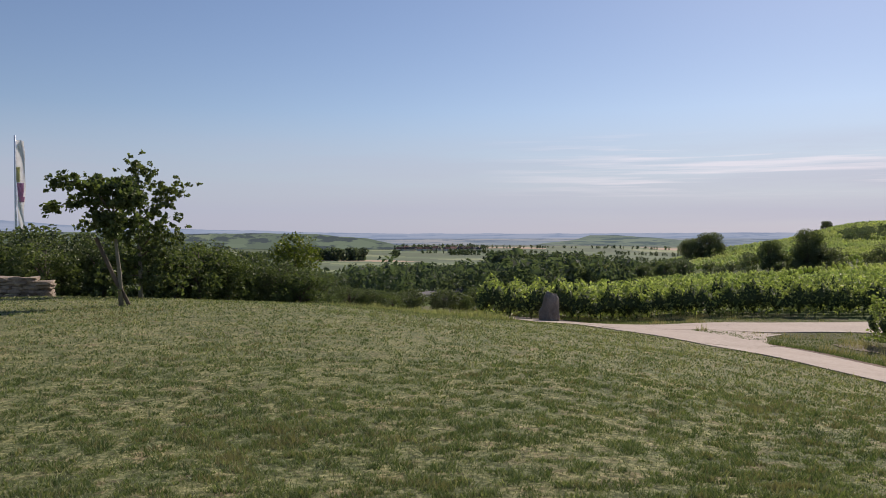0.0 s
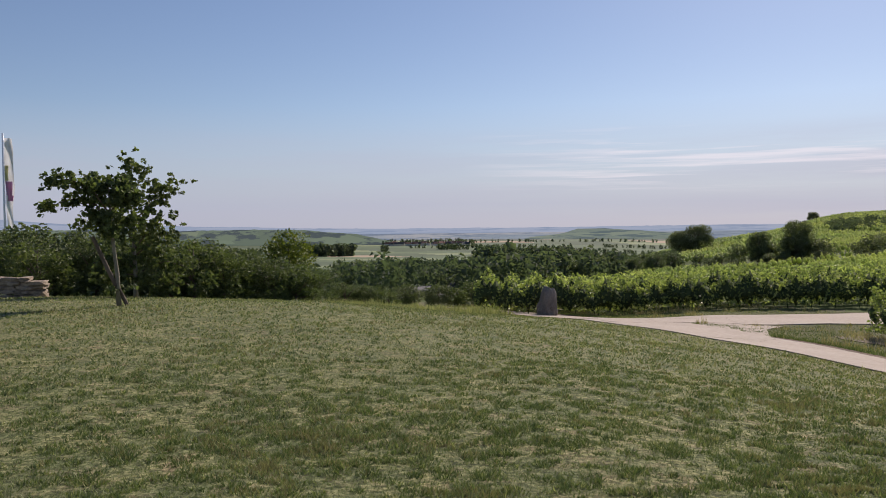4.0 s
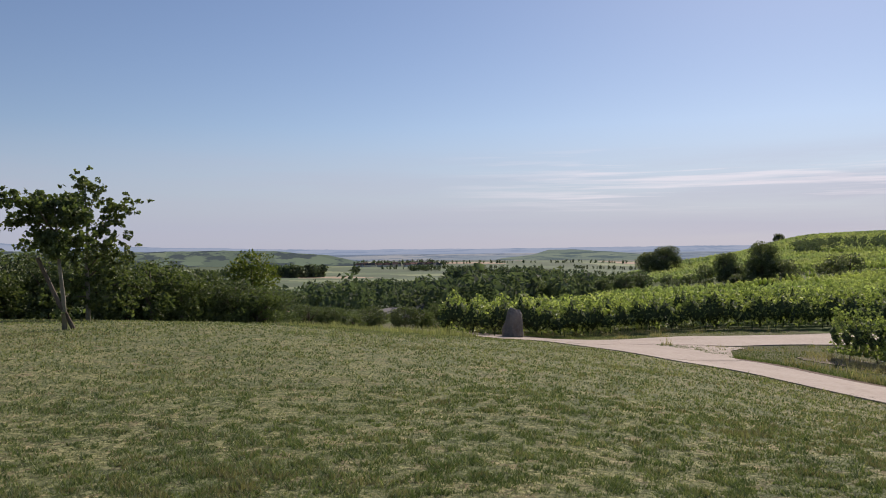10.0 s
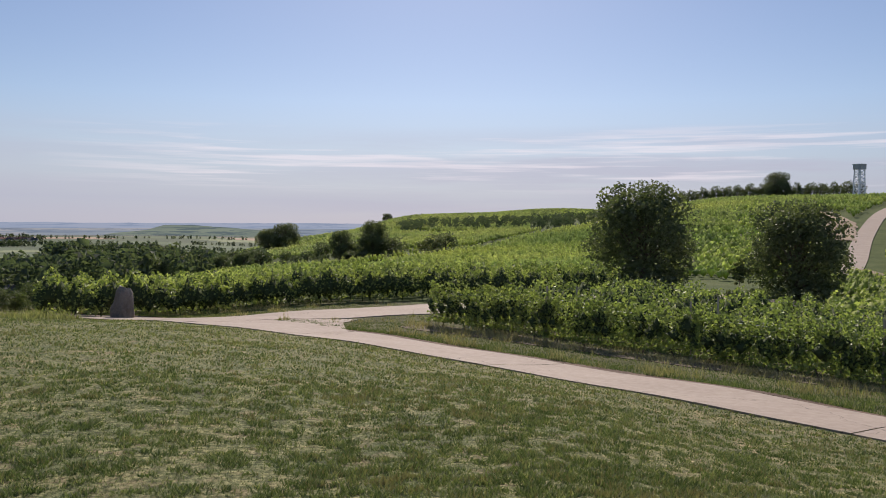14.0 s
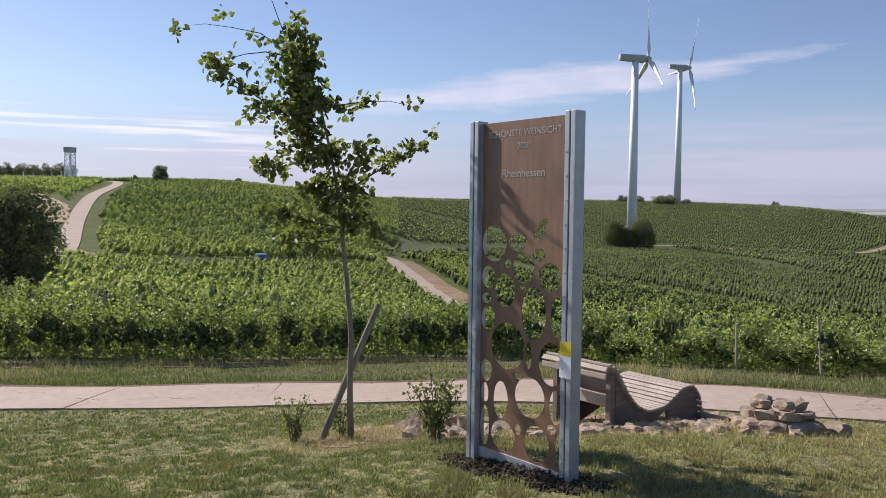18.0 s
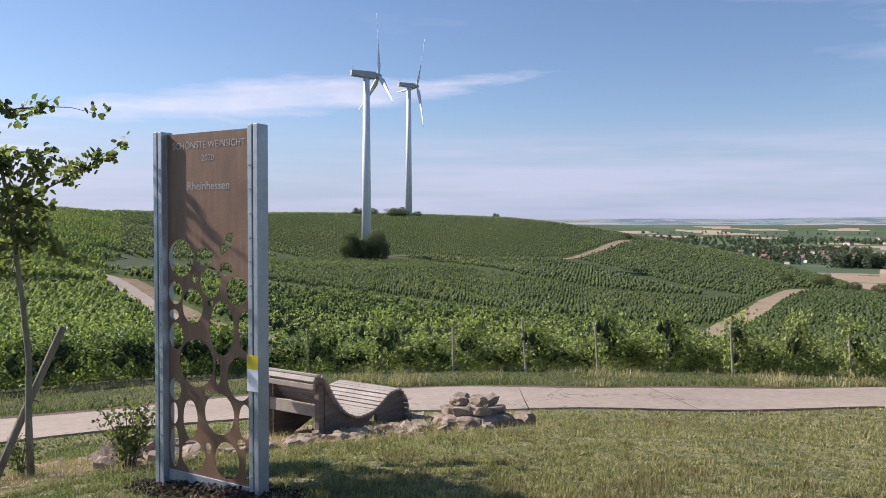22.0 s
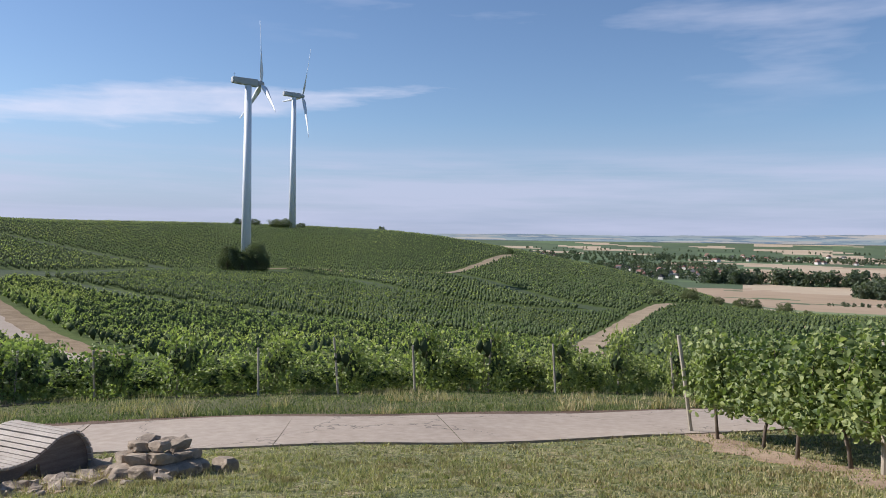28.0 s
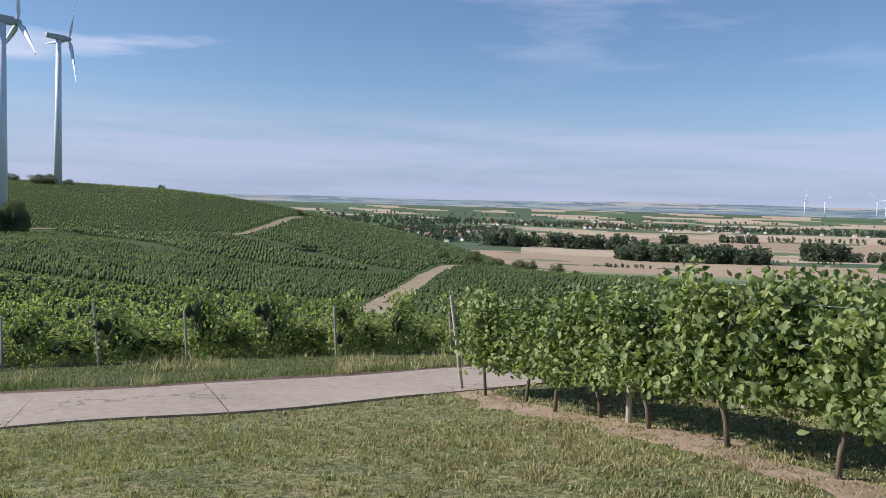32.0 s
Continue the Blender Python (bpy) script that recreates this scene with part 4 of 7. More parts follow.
def plant(kind, x, y, scale=1.0, turn=0.0, wide=1.0, sink=0.0, label="", category="", group=""):
    m = pose(x, y, ground(float(x), float(y)) - sink, 0, 0, turn) @ Matrix.Diagonal((scale * wide, scale * wide, scale, 1))
    ob = copy_thing(kind, m)
    return tagged(ob, label, category, group)


KINDS = {
    "round": tree_kind("tree", "dark green broad-leaved tree", 9.0, 7.6, 1.3, MAT_DARKLEAF, 11, 0.27, 110, 125, low=0.7),
    "small": tree_kind("tree", "low dark green tree on the slope", 9.0, 7.6, 1.0, MAT_DARKLEAF, 12, 0.62, 44, 24, low=0.9),
    "bushy": tree_kind("bush", "dark green bush at the edge of the lawn", 3.4, 4.2, 0.4, MAT_HEDGE, 13, 0.15, 50, 110, category="bush", low=0.9),
    "shrub": tree_kind("bush", "leafy green bush below the lawn", 3.0, 3.4, 0.4, MAT_LEAF, 14, 0.15, 40, 95, category="bush", low=0.9),
    "light": tree_kind("bush", "yellow-green sunlit bush below the lawn", 5.0, 4.6, 0.8, MAT_LIGHTLEAF, 15, 0.2, 46, 100, category="bush", low=0.9),
}


def grove(kind, spots, group, label=""):
    for x, y, s, w in spots:
        plant(KINDS[kind], x, y, s, (x * 37 + y * 53) % 360, w, 0.1 * s, label, "", group)


def scatter(n, a0, a1, r0, r1, s0, s1, seed):
    r = random.Random(seed)
    out = []
    for _ in range(n):
        b, q = r.uniform(a0, a1), math.sqrt(r.uniform(r0 * r0, r1 * r1))
        out.append((*polar(b, q), r.uniform(s0, s1), r.uniform(0.85, 1.25)))
    return out


# two large trees by the car park
for b, r, s in ((37.6, 61.5, 0.97), (47.7, 67.5, 0.93)):
    x, y = polar(b, r)
    plant(KINDS["round"], x, y, s, 40 * s, 1.04, 0.6, "large dense dark green tree beside the gravel car park", "tree", "trees by the car park")
# hedge of bushes behind the lawn
hedge = [(*polar(b, r), s, w) for b, r, s, w in (
    (-37, 40, 0.92, 1.2), (-34.5, 41, 1.0, 1.2), (-32, 39, 0.86, 1.2), (-29.6, 38, 0.9, 1.1), (-27.4, 37, 0.8, 1.2), (-25, 36, 0.85, 1.2), (-22.6, 35, 0.75, 1.2),
    (-20.4, 36, 0.7, 1.1), (-18, 36, 0.62, 1.2), (-15.4, 37, 0.55, 1.2), (-13, 42, 0.42, 1.3), (-11.2, 42, 0.38, 1.2), (-8.8, 44, 0.4, 1.3), (-6.2, 47, 0.42, 1.2), (-3.6, 50, 0.45, 1.2))]
grove("bushy", hedge, "bushes behind the lawn")
grove("shrub", [(*polar(b, r), s, 1.1) for b, r, s in ((-36, 36, 0.8), (-33, 35, 0.75), (-23.5, 33, 0.8), (-21.5, 34, 0.75), (-16.6, 35, 0.6), (-9.9, 41, 0.35), (-4.8, 47, 0.4))],
      "bushes behind the lawn")
x, y = polar(-16.9, 45)
plant(KINDS["light"], x, y, 0.82, 30, 1.0, 0.1, "sunlit yellow-green tree below the lawn", "tree")


def woods(name, label, spots, mat, seed, leaf=0.15, per=135):
    """Many far trees joined into one: clumped crowns on the land."""
    r = np.random.default_rng(seed)
    vs, fs, o = [], [], 0
    for x, y, h, w in spots:
        z = ground(float(x), float(y))
        k = 9
        a, q = r.uniform(0, 6.283, k), np.sqrt(r.random(k))
        cl = np.stack([x + 0.3 * w * q * np.cos(a), y + 0.3 * w * q * np.sin(a), z + h * np.linspace(0.08, 0.84, k), np.full(k, w * 0.25) * r.uniform(0.8, 1.25, k)], 1)
        pts = crown_points(cl, max(4, per // k), int(r.integers(1 << 30)))
        v, f = leaf_cloud(pts, h * leaf * r.uniform(0.7, 1.3, len(pts)), 0.4, 4, int(r.integers(1 << 30)))
        vs.append(v), fs.append(f + o)
        tv, tf = tube_arrays([(x, y, z - 0.5), (x, y, z + h * 0.6)], [h * 0.025, h * 0.015], 4)
        tv, tf = np.array([tuple(q) for q in tv]), np.array([(q[0], q[1], q[2]) for q in tf[:4]] + [(q[0], q[2], q[3]) for q in tf[:4]])
        vs.append(tv), fs.append(tf + o + len(v))
        o += len(v) + len(tv)
    ob = array_mesh(name, np.concatenate(vs), np.concatenate(fs), mat)
    return tagged(ob, label, "woodland", kind="stuff")


def wood_spots(n, a0, a1, r0, r1, h0, h1, seed, ratio=0.8):
    return [(x, y, h, h * ratio * w) for x, y, h, w in scatter(n, a0, a1, r0, r1, h0, h1, seed)]


# valley woods
woods("valley_woods", "dark green woods filling the valley below the lawn",
      wood_spots(60, -30, 4, 62, 110, 3.0, 4.6, 1) + wood_spots(80, -30, 5, 110, 180, 3.8, 5.6, 14) + wood_spots(150, -33, 4, 180, 360, 5, 8, 2) + wood_spots(300, -13, 6, 330, 620, 8, 12, 3)
      + wood_spots(70, -6, 7, 85, 150, 3.2, 5.2, 5) + wood_spots(60, -1, 9, 500, 760, 10, 15, 8), MAT_WOODS, 31)
woods("field_trees", "rows of dark trees between the fields of the valley",
      wood_spots(110, -3, 3.6, 1000, 1120, 14, 21, 6) + wood_spots(60, -16.2, -12.0, 1400, 1470, 17, 24, 42, 0.6) + wood_spots(6, -9.9, -8.9, 1780, 1830, 13, 16, 44) + wood_spots(26, -5.8, -3.6, 1900, 2000, 11, 15, 7)
      + wood_spots(46, -24, -18, 1380, 1420, 9, 13, 9) + wood_spots(40, -21, -16.5, 1620, 1650, 9, 12, 11) + wood_spots(90, -8, 13, 2060, 2090, 7, 11, 12) + wood_spots(80, -3, 13, 1650, 1675, 6, 10, 15) + wood_spots(90, -8, 13, 2600, 2640, 8, 12, 16) + wood_spots(60, 4, 12, 1250, 1290, 7, 12, 17) + wood_spots(90, -9.8, -3.0, 2300, 2850, 9, 14, 13), MAT_WOODS, 32, leaf=0.2, per=90)
woods("slope_grove", "dark green band of low trees across the vineyard slope", wood_spots(330, 20.5, 36, 275, 345, 2.4, 3.8, 52), MAT_WOODS, 53, leaf=0.2, per=54)
# trees on the slope beyond the road
grove("round", [(*polar(b, r), s, w) for b, r, s, w in ((11.2, 250, 0.85, 1.1), (12.4, 252, 0.95, 1.2), (16.3, 175, 0.75, 0.85), (18.6, 172, 0.92, 0.95),
                                                       (19.7, 440, 0.6, 1.2), (3.5, 95, 0.42, 1.2), (5.5, 130, 0.45, 1.1), (8.0, 150, 0.42, 1.2), (9.5, 160, 0.45, 1.2))], "slope trees",
      "rounded dark green tree on the vineyard slope")
r_ = random.Random(9)
strip_line = curve_points([polar(4.5, 200), polar(9.6, 172), polar(16, 170), polar(23, 180)], 52)
grove("small", [(p[0] + r_.gauss(0, 4), p[1] + r_.gauss(0, 4), r_.choice((0.2, 0.24, 0.28, 0.34, 0.5)), r_.uniform(1.0, 1.6)) for p in strip_line], "slope bushes", "dark green bush in a strip between vineyards")
# far ridge planting, ridge trees, lone trees
grove("small", [(*polar(40.3 + 0.27 * k, 322 + 3 * math.sin(1.7 * k)), 0.60 + 0.14 * math.sin(2.3 * k), 0.72 + 0.15 * math.sin(3.1 * k)) for k in range(43)], "ridge trees", "dark low tree in the row on the ridge")
grove("round", [(*polar(46.6, 322), 1.15, 1.1), (*polar(57.0, 292), 0.72, 0.95), (*polar(62.2, 330), 0.3, 1.3), (*polar(55.4, 300), 0.3, 0.8)], "ridge trees", "rounded tree on the skyline of the ridge")
grove("bushy", [(*polar(b, r), s, w) for b, r, s, w in ((92.0, 455, 1.7, 1.2), (92.6, 452, 1.9, 1.2),
                                                        (93.9, 455, 1.2, 1.2), (89.6, 470, 1.5, 1.2), (90.6, 470, 1.5, 1.2), (99.6, 505, 1.2, 1.0), (108.9, 416, 0.9, 1.2))],
      "turbine bushes", "dark green bush at the foot of a wind turbine")
grove("round", [(*polar(89.0, 308), 1.2, 0.95), (*polar(90.0, 306), 0.95, 1.0), (*polar(91.0, 308), 1.32, 0.95)], "turbine bushes", "dense dark green tree at the foot of a wind turbine")
grove("bushy", [(*polar(b, 300 + 6 * k), s, 1.1) for k, (b, s) in enumerate(((119.4, 1.2), (121.6, 1.6), (123.4, 1.1), (124.9, 1.3), (125.7, 1.4), (127.6, 1.5), (129, 0.9)))],
      "spur bushes", "dark green bush along the edge of the spur")
# plain: hedges and poplars between stubble fields
woods("plain_trees", "dark hedges and poplars between stubble fields",
      wood_spots(90, 122, 134.2, 1390, 1470, 16, 28, 21) + wood_spots(16, 134.5, 136.3, 1780, 1820, 16, 22, 22) + wood_spots(18, 138.5, 140.8, 1920, 1970, 15, 21, 23) + wood_spots(70, 141.5, 152, 2000, 2180, 7, 11, 29)
      + wood_spots(130, 131.6, 141.8, 985, 1060, 12, 23, 24) + wood_spots(30, 143.7, 146.6, 1190, 1250, 20, 27, 25) + wood_spots(14, 140.2, 146.5, 1075, 1090, 4, 6, 45) + wood_spots(24, 129.8, 134, 790, 815, 2.6, 4.2, 34)
      + wood_spots(70, 146.3, 152, 1180, 1280, 9, 14, 26), MAT_WOODS, 33, leaf=0.2, per=99)
woods("village_trees", "dark trees between the houses of the villages on the plain",
      wood_spots(330, 114.5, 124.3, 1500, 2250, 10, 17, 27) + wood_spots(280, 107, 120, 2350, 3000, 11, 16, 35) + wood_spots(620, 119, 152, 2600, 2900, 9, 15, 28) + wood_spots(120, 104, 152, 3250, 3330, 7, 11, 36), MAT_WOODS, 38, leaf=0.28, per=45)
for k in KINDS.values():
    for o in (k, *k.children_recursive):
        bpy.data.objects.remove(o)


# ---- haze-blue distance behind the valley and the plain ----
def distance_backdrop(label, r, a0, a1, bearings, tops, foot, rough, seed, scale, flat, wood, *tints):
    """A plain self-glowing strip of far hills: its crest follows the bearings; haze over its long fields and dark woods
    is put into the glow.
    """
    m, n, l, b = material("glowing_haze_distance", 1, 0, 0)
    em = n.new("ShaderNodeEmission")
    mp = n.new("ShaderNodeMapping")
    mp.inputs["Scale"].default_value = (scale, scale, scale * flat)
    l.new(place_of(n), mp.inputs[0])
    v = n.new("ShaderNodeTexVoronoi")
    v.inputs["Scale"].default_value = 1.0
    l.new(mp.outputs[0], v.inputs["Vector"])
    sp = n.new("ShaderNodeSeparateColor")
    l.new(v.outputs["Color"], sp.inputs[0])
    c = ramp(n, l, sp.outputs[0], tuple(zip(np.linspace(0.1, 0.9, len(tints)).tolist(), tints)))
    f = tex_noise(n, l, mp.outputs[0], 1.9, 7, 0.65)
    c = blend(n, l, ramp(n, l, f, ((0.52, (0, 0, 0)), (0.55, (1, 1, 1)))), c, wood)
    # Daylight and haze are already in these emission colours
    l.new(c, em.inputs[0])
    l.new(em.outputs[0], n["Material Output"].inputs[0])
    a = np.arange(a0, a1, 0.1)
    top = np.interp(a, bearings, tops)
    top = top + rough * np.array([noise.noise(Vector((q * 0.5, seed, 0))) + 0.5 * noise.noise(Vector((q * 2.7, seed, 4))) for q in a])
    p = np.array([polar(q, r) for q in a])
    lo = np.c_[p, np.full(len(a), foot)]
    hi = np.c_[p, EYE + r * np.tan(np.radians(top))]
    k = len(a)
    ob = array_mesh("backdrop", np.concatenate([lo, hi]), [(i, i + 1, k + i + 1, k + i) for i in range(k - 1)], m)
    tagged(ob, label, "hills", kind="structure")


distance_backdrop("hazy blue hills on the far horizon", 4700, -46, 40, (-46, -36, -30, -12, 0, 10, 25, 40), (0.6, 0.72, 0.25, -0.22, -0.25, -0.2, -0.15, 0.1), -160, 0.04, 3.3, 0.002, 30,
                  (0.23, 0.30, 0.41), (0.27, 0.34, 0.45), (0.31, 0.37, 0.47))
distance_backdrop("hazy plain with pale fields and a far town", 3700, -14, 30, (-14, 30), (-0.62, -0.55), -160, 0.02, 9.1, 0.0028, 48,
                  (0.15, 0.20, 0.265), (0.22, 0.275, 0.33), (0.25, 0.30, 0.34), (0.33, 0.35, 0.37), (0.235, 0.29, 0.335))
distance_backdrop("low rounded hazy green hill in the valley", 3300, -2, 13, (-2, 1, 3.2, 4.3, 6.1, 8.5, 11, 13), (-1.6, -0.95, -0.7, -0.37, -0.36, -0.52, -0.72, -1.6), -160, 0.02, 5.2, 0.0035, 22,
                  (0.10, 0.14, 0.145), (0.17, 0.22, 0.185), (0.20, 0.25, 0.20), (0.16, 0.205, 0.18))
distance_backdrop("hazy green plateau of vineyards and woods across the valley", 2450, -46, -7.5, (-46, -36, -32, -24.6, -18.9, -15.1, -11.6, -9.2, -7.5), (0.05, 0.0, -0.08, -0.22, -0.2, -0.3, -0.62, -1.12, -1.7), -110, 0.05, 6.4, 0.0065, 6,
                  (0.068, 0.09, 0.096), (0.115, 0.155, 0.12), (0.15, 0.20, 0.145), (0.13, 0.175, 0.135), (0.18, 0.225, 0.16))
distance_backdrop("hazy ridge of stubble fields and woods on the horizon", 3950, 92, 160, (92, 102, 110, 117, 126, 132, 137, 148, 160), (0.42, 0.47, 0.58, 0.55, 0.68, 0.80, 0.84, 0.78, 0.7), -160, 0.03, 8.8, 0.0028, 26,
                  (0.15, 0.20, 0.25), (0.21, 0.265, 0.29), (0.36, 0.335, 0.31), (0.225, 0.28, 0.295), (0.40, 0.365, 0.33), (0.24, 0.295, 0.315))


# ---- information stele ----
def stele():
    ax, ay, bx, by = 5.62, 1.43, 5.05, 0.68            # feet of the two posts
    length = math.hypot(bx - ax, by - ay)
    heading = math.degrees(math.atan2(by - ay, bx - ax))
    cx, cy = (ax + bx) / 2, (ay + by) / 2
    z = ground(cx, cy) - 0.02
    top = thing("information_stele", cx, cy, z, "rust-brown steel stele with grape cut-outs between galvanised posts", "sign", heading=heading)
    tall = 2.55
    half = length / 2
    for side in (-1, 1):
        x0 = side * half
        bm = bmesh.new()
        # channel section: web with two flanges and a lip
        box(bm, (x0 - 0.045, -0.05, -0.15), (x0 - 0.006, 0.05, tall), 0.004)
        box(bm, (x0 + 0.006, -0.05, -0.15), (x0 + 0.045, 0.05, tall), 0.004)
        box(bm, (x0 - 0.008, -0.03, -0.15), (x0 + 0.008, 0.03, tall - 0.02))
        post = part("post", bm, MAT_ZINC, top, "galvanised steel channel post")
        for k in range(14):
            bm = bmesh.new()
            bmesh.ops.create_cone(bm, cap_ends=True, segments=6, radius1=0.007, radius2=0.007, depth=0.008)
            bmesh.ops.transform(bm, matrix=pose(x0 - side * 0.025, -0.053, 0.2 + k * 0.16, 90), verts=bm.verts)
            part("bolt", bm, MAT_ZINC, post)
    # plate with oval holes, as a filled outline
    w0, w1, h0, h1 = -half + 0.05, half - 0.05, 0.10, tall - 0.02
    cu = bpy.data.curves.new("plate", "CURVE")
    cu.dimensions, cu.fill_mode, cu.extrude = "2D", "BOTH", 0.003

    def outline(pts):
        sp = cu.splines.new("POLY")
        sp.points.add(len(pts) - 1)
        for p, q in zip(sp.points, pts):
            p.co = (q[0], q[1], 0, 1)
        sp.use_cyclic_u = True

    outline([(w0, h0), (w1, h0), (w1, h1), (w0, h1)])
    W, H = w1 - w0, h1 - h0
    # grape-like openings: across, down, half width, half height (shares of the plate)
    holes = ((0.160, 0.363, 0.146, 0.052), (0.448, 0.357, 0.086, 0.021), (0.701, 0.390, 0.061, 0.016), (0.522, 0.430, 0.106, 0.037), (0.824, 0.451, 0.092, 0.031),
             (0.334, 0.421, 0.029, 0.010), (0.090, 0.467, 0.078, 0.031), (0.300, 0.502, 0.119, 0.047), (0.517, 0.491, 0.028, 0.008), (0.646, 0.560, 0.117, 0.064), (0.916, 0.561, 0.071, 0.051),
             (0.072, 0.532, 0.047, 0.012), (0.096, 0.595, 0.084, 0.036), (0.343, 0.668, 0.192, 0.065), (0.598, 0.684, 0.032, 0.034), (0.853, 0.697, 0.131, 0.057), (0.079, 0.754, 0.063, 0.029),
             (0.480, 0.752, 0.045, 0.009), (0.266, 0.835, 0.090, 0.056), (0.613, 0.806, 0.174, 0.060), (0.909, 0.816, 0.071, 0.047), (0.062, 0.826, 0.042, 0.028), (0.066, 0.926, 0.047, 0.048),
             (0.300, 0.942, 0.149, 0.045), (0.482, 0.911, 0.036, 0.015), (0.701, 0.936, 0.136, 0.051), (0.866, 0.881, 0.046, 0.013), (0.948, 0.936, 0.032, 0.039))
    n = 28
    rings = [[u, v, rx, ry, 1.0] for u, v, rx, ry in holes]
    for _ in range(24):                             # widen each opening until a narrow rib of steel is left
        for p in rings:
            wider = (p[2] * 1.015, p[3] * 1.015)
            clear = all(q is p or math.hypot((p[0] - q[0]) / (wider[0] + q[2] + 0.014), (p[1] - q[1]) / (wider[1] + q[3] + 0.005)) > 1 for q in rings)
            if clear and p[4] < 1.3 and wider[0] < min(p[0], 1 - p[0]) - 0.004 and p[1] + wider[1] < 0.99:
                p[2:] = [*wider, p[4] * 1.015]
    for u, v, rx, ry, _ in rings:
        px, py = w0 + u * W, h1 - v * H
        outline([(px + rx * W * math.cos(2 * math.pi * k / n), py + ry * H * math.sin(2 * math.pi * k / n)) for k in range(n)])
    # the leaf over the grapes
    px, py, lean = w0 + 0.715 * W, h1 - 0.318 * H, radians(-35)
    leaf = [(0.035 * math.cos(2 * math.pi * k / n) * (1 + 0.25 * math.cos(10 * math.pi * k / n)), 0.095 * math.sin(2 * math.pi * k / n)) for k in range(n)]
    outline([(px + a * math.cos(lean) - b * math.sin(lean), py + a * math.sin(lean) + b * math.cos(lean)) for a, b in leaf])
    tmp = bpy.data.objects.new("plate", cu)
    scene.collection.objects.link(tmp)
    bpy.context.view_layer.update()
    mesh = bpy.data.meshes.new_from_object(tmp.evaluated_get(bpy.context.evaluated_depsgraph_get()))
    bpy.data.objects.remove(tmp)
    mesh.transform(pose(0, 0.0, 0, 90))
    mesh.materials.clear()
    mesh.materials.append(MAT_CORTEN)
    plate = new("plate", mesh)
    plate.parent = top
    plate["label"] = "weathered rust-brown steel plate with oval holes"
    bm = bmesh.new()
    box(bm, (w0, -0.012, 0.03), (w1, 0.012, 0.11), 0.003)
    part("foot_rail", bm, MAT_ZINC, top)

    def words(text, size, v, name):
        fc = bpy.data.curves.new(name, "FONT")
        fc.body, fc.size, fc.align_x, fc.extrude = text, size, "CENTER", 0.0006
        ob = bpy.data.objects.new(name, fc)
        scene.collection.objects.link(ob)
        bpy.context.view_layer.update()
        m2 = bpy.data.meshes.new_from_object(ob.evaluated_get(bpy.context.evaluated_depsgraph_get()))
        bpy.data.objects.remove(ob)
        m2.transform(Matrix.Translation((0, -0.0042, h1 - v * H)) @ pose(0, 0, 0, 90))
        m2.materials.clear()
        m2.materials.append(MAT_LETTER)
        o = new(name, m2)
        o.parent = plate
        return o

    words("SCHÖNSTE WEINSICHT", 0.068, 0.045, "lettering")
    words("2020", 0.062, 0.082, "lettering")
    words("Rheinhessen", 0.085, 0.165, "lettering")
    bm = bmesh.new()
    box(bm, (half - 0.05, -0.058, 0.93), (half + 0.05, -0.054, 1.02))
    part("yellow_label", bm, MAT_YELLOW, top, "yellow sticker")
    bm = bmesh.new()
    box(bm, (half - 0.05, -0.057, 0.78), (half + 0.05, -0.054, 0.93))
    part("white_label", bm, MAT_WHITE, top, "pale sticker")
    # mulch bed
    r = random.Random(4)
    bed = thing("mulch_bed", cx, cy, z, "dark bark mulch heaped round the foot of the stele", "mulch", heading=heading)
    vs, fs = [], []
    for k in range(900):
        a, q = r.uniform(0, 6.283), math.sqrt(r.random())
        p = Vector((q * 0.85 * math.cos(a), q * 0.30 * math.sin(a), 0.035 * (1 - q) + 0.0))
        wp = Vector((cx, cy, 0)) + pose(0, 0, 0, 0, 0, heading) @ p
        p.z = ground(wp.x, wp.y) - z + 0.05 * (1 - q) + r.uniform(0, 0.015)
        d = Vector((r.uniform(-1, 1), r.uniform(-1, 1), r.uniform(-.4, .4))).normalized() * r.uniform(0.012, 0.04)
        e = d.cross(Vector((r.uniform(-.3, .3), r.uniform(-.3, .3), 1))).normalized() * r.uniform(0.005, 0.013)
        o = len(vs)
        up = Vector((0, 0, 0.006))
        vs += [p - d - e, p + d - e, p + d + e, p - d + e, p + up * 2]
        fs += [(o, o + 1, o + 4), (o + 1, o + 2, o + 4), (o + 2, o + 3, o + 4), (o + 3, o, o + 4)]
    chips = part_data("bark_litter", vs, fs, MAT_MULCH, bed)
    chips["kind"] = "stuff"


stele()


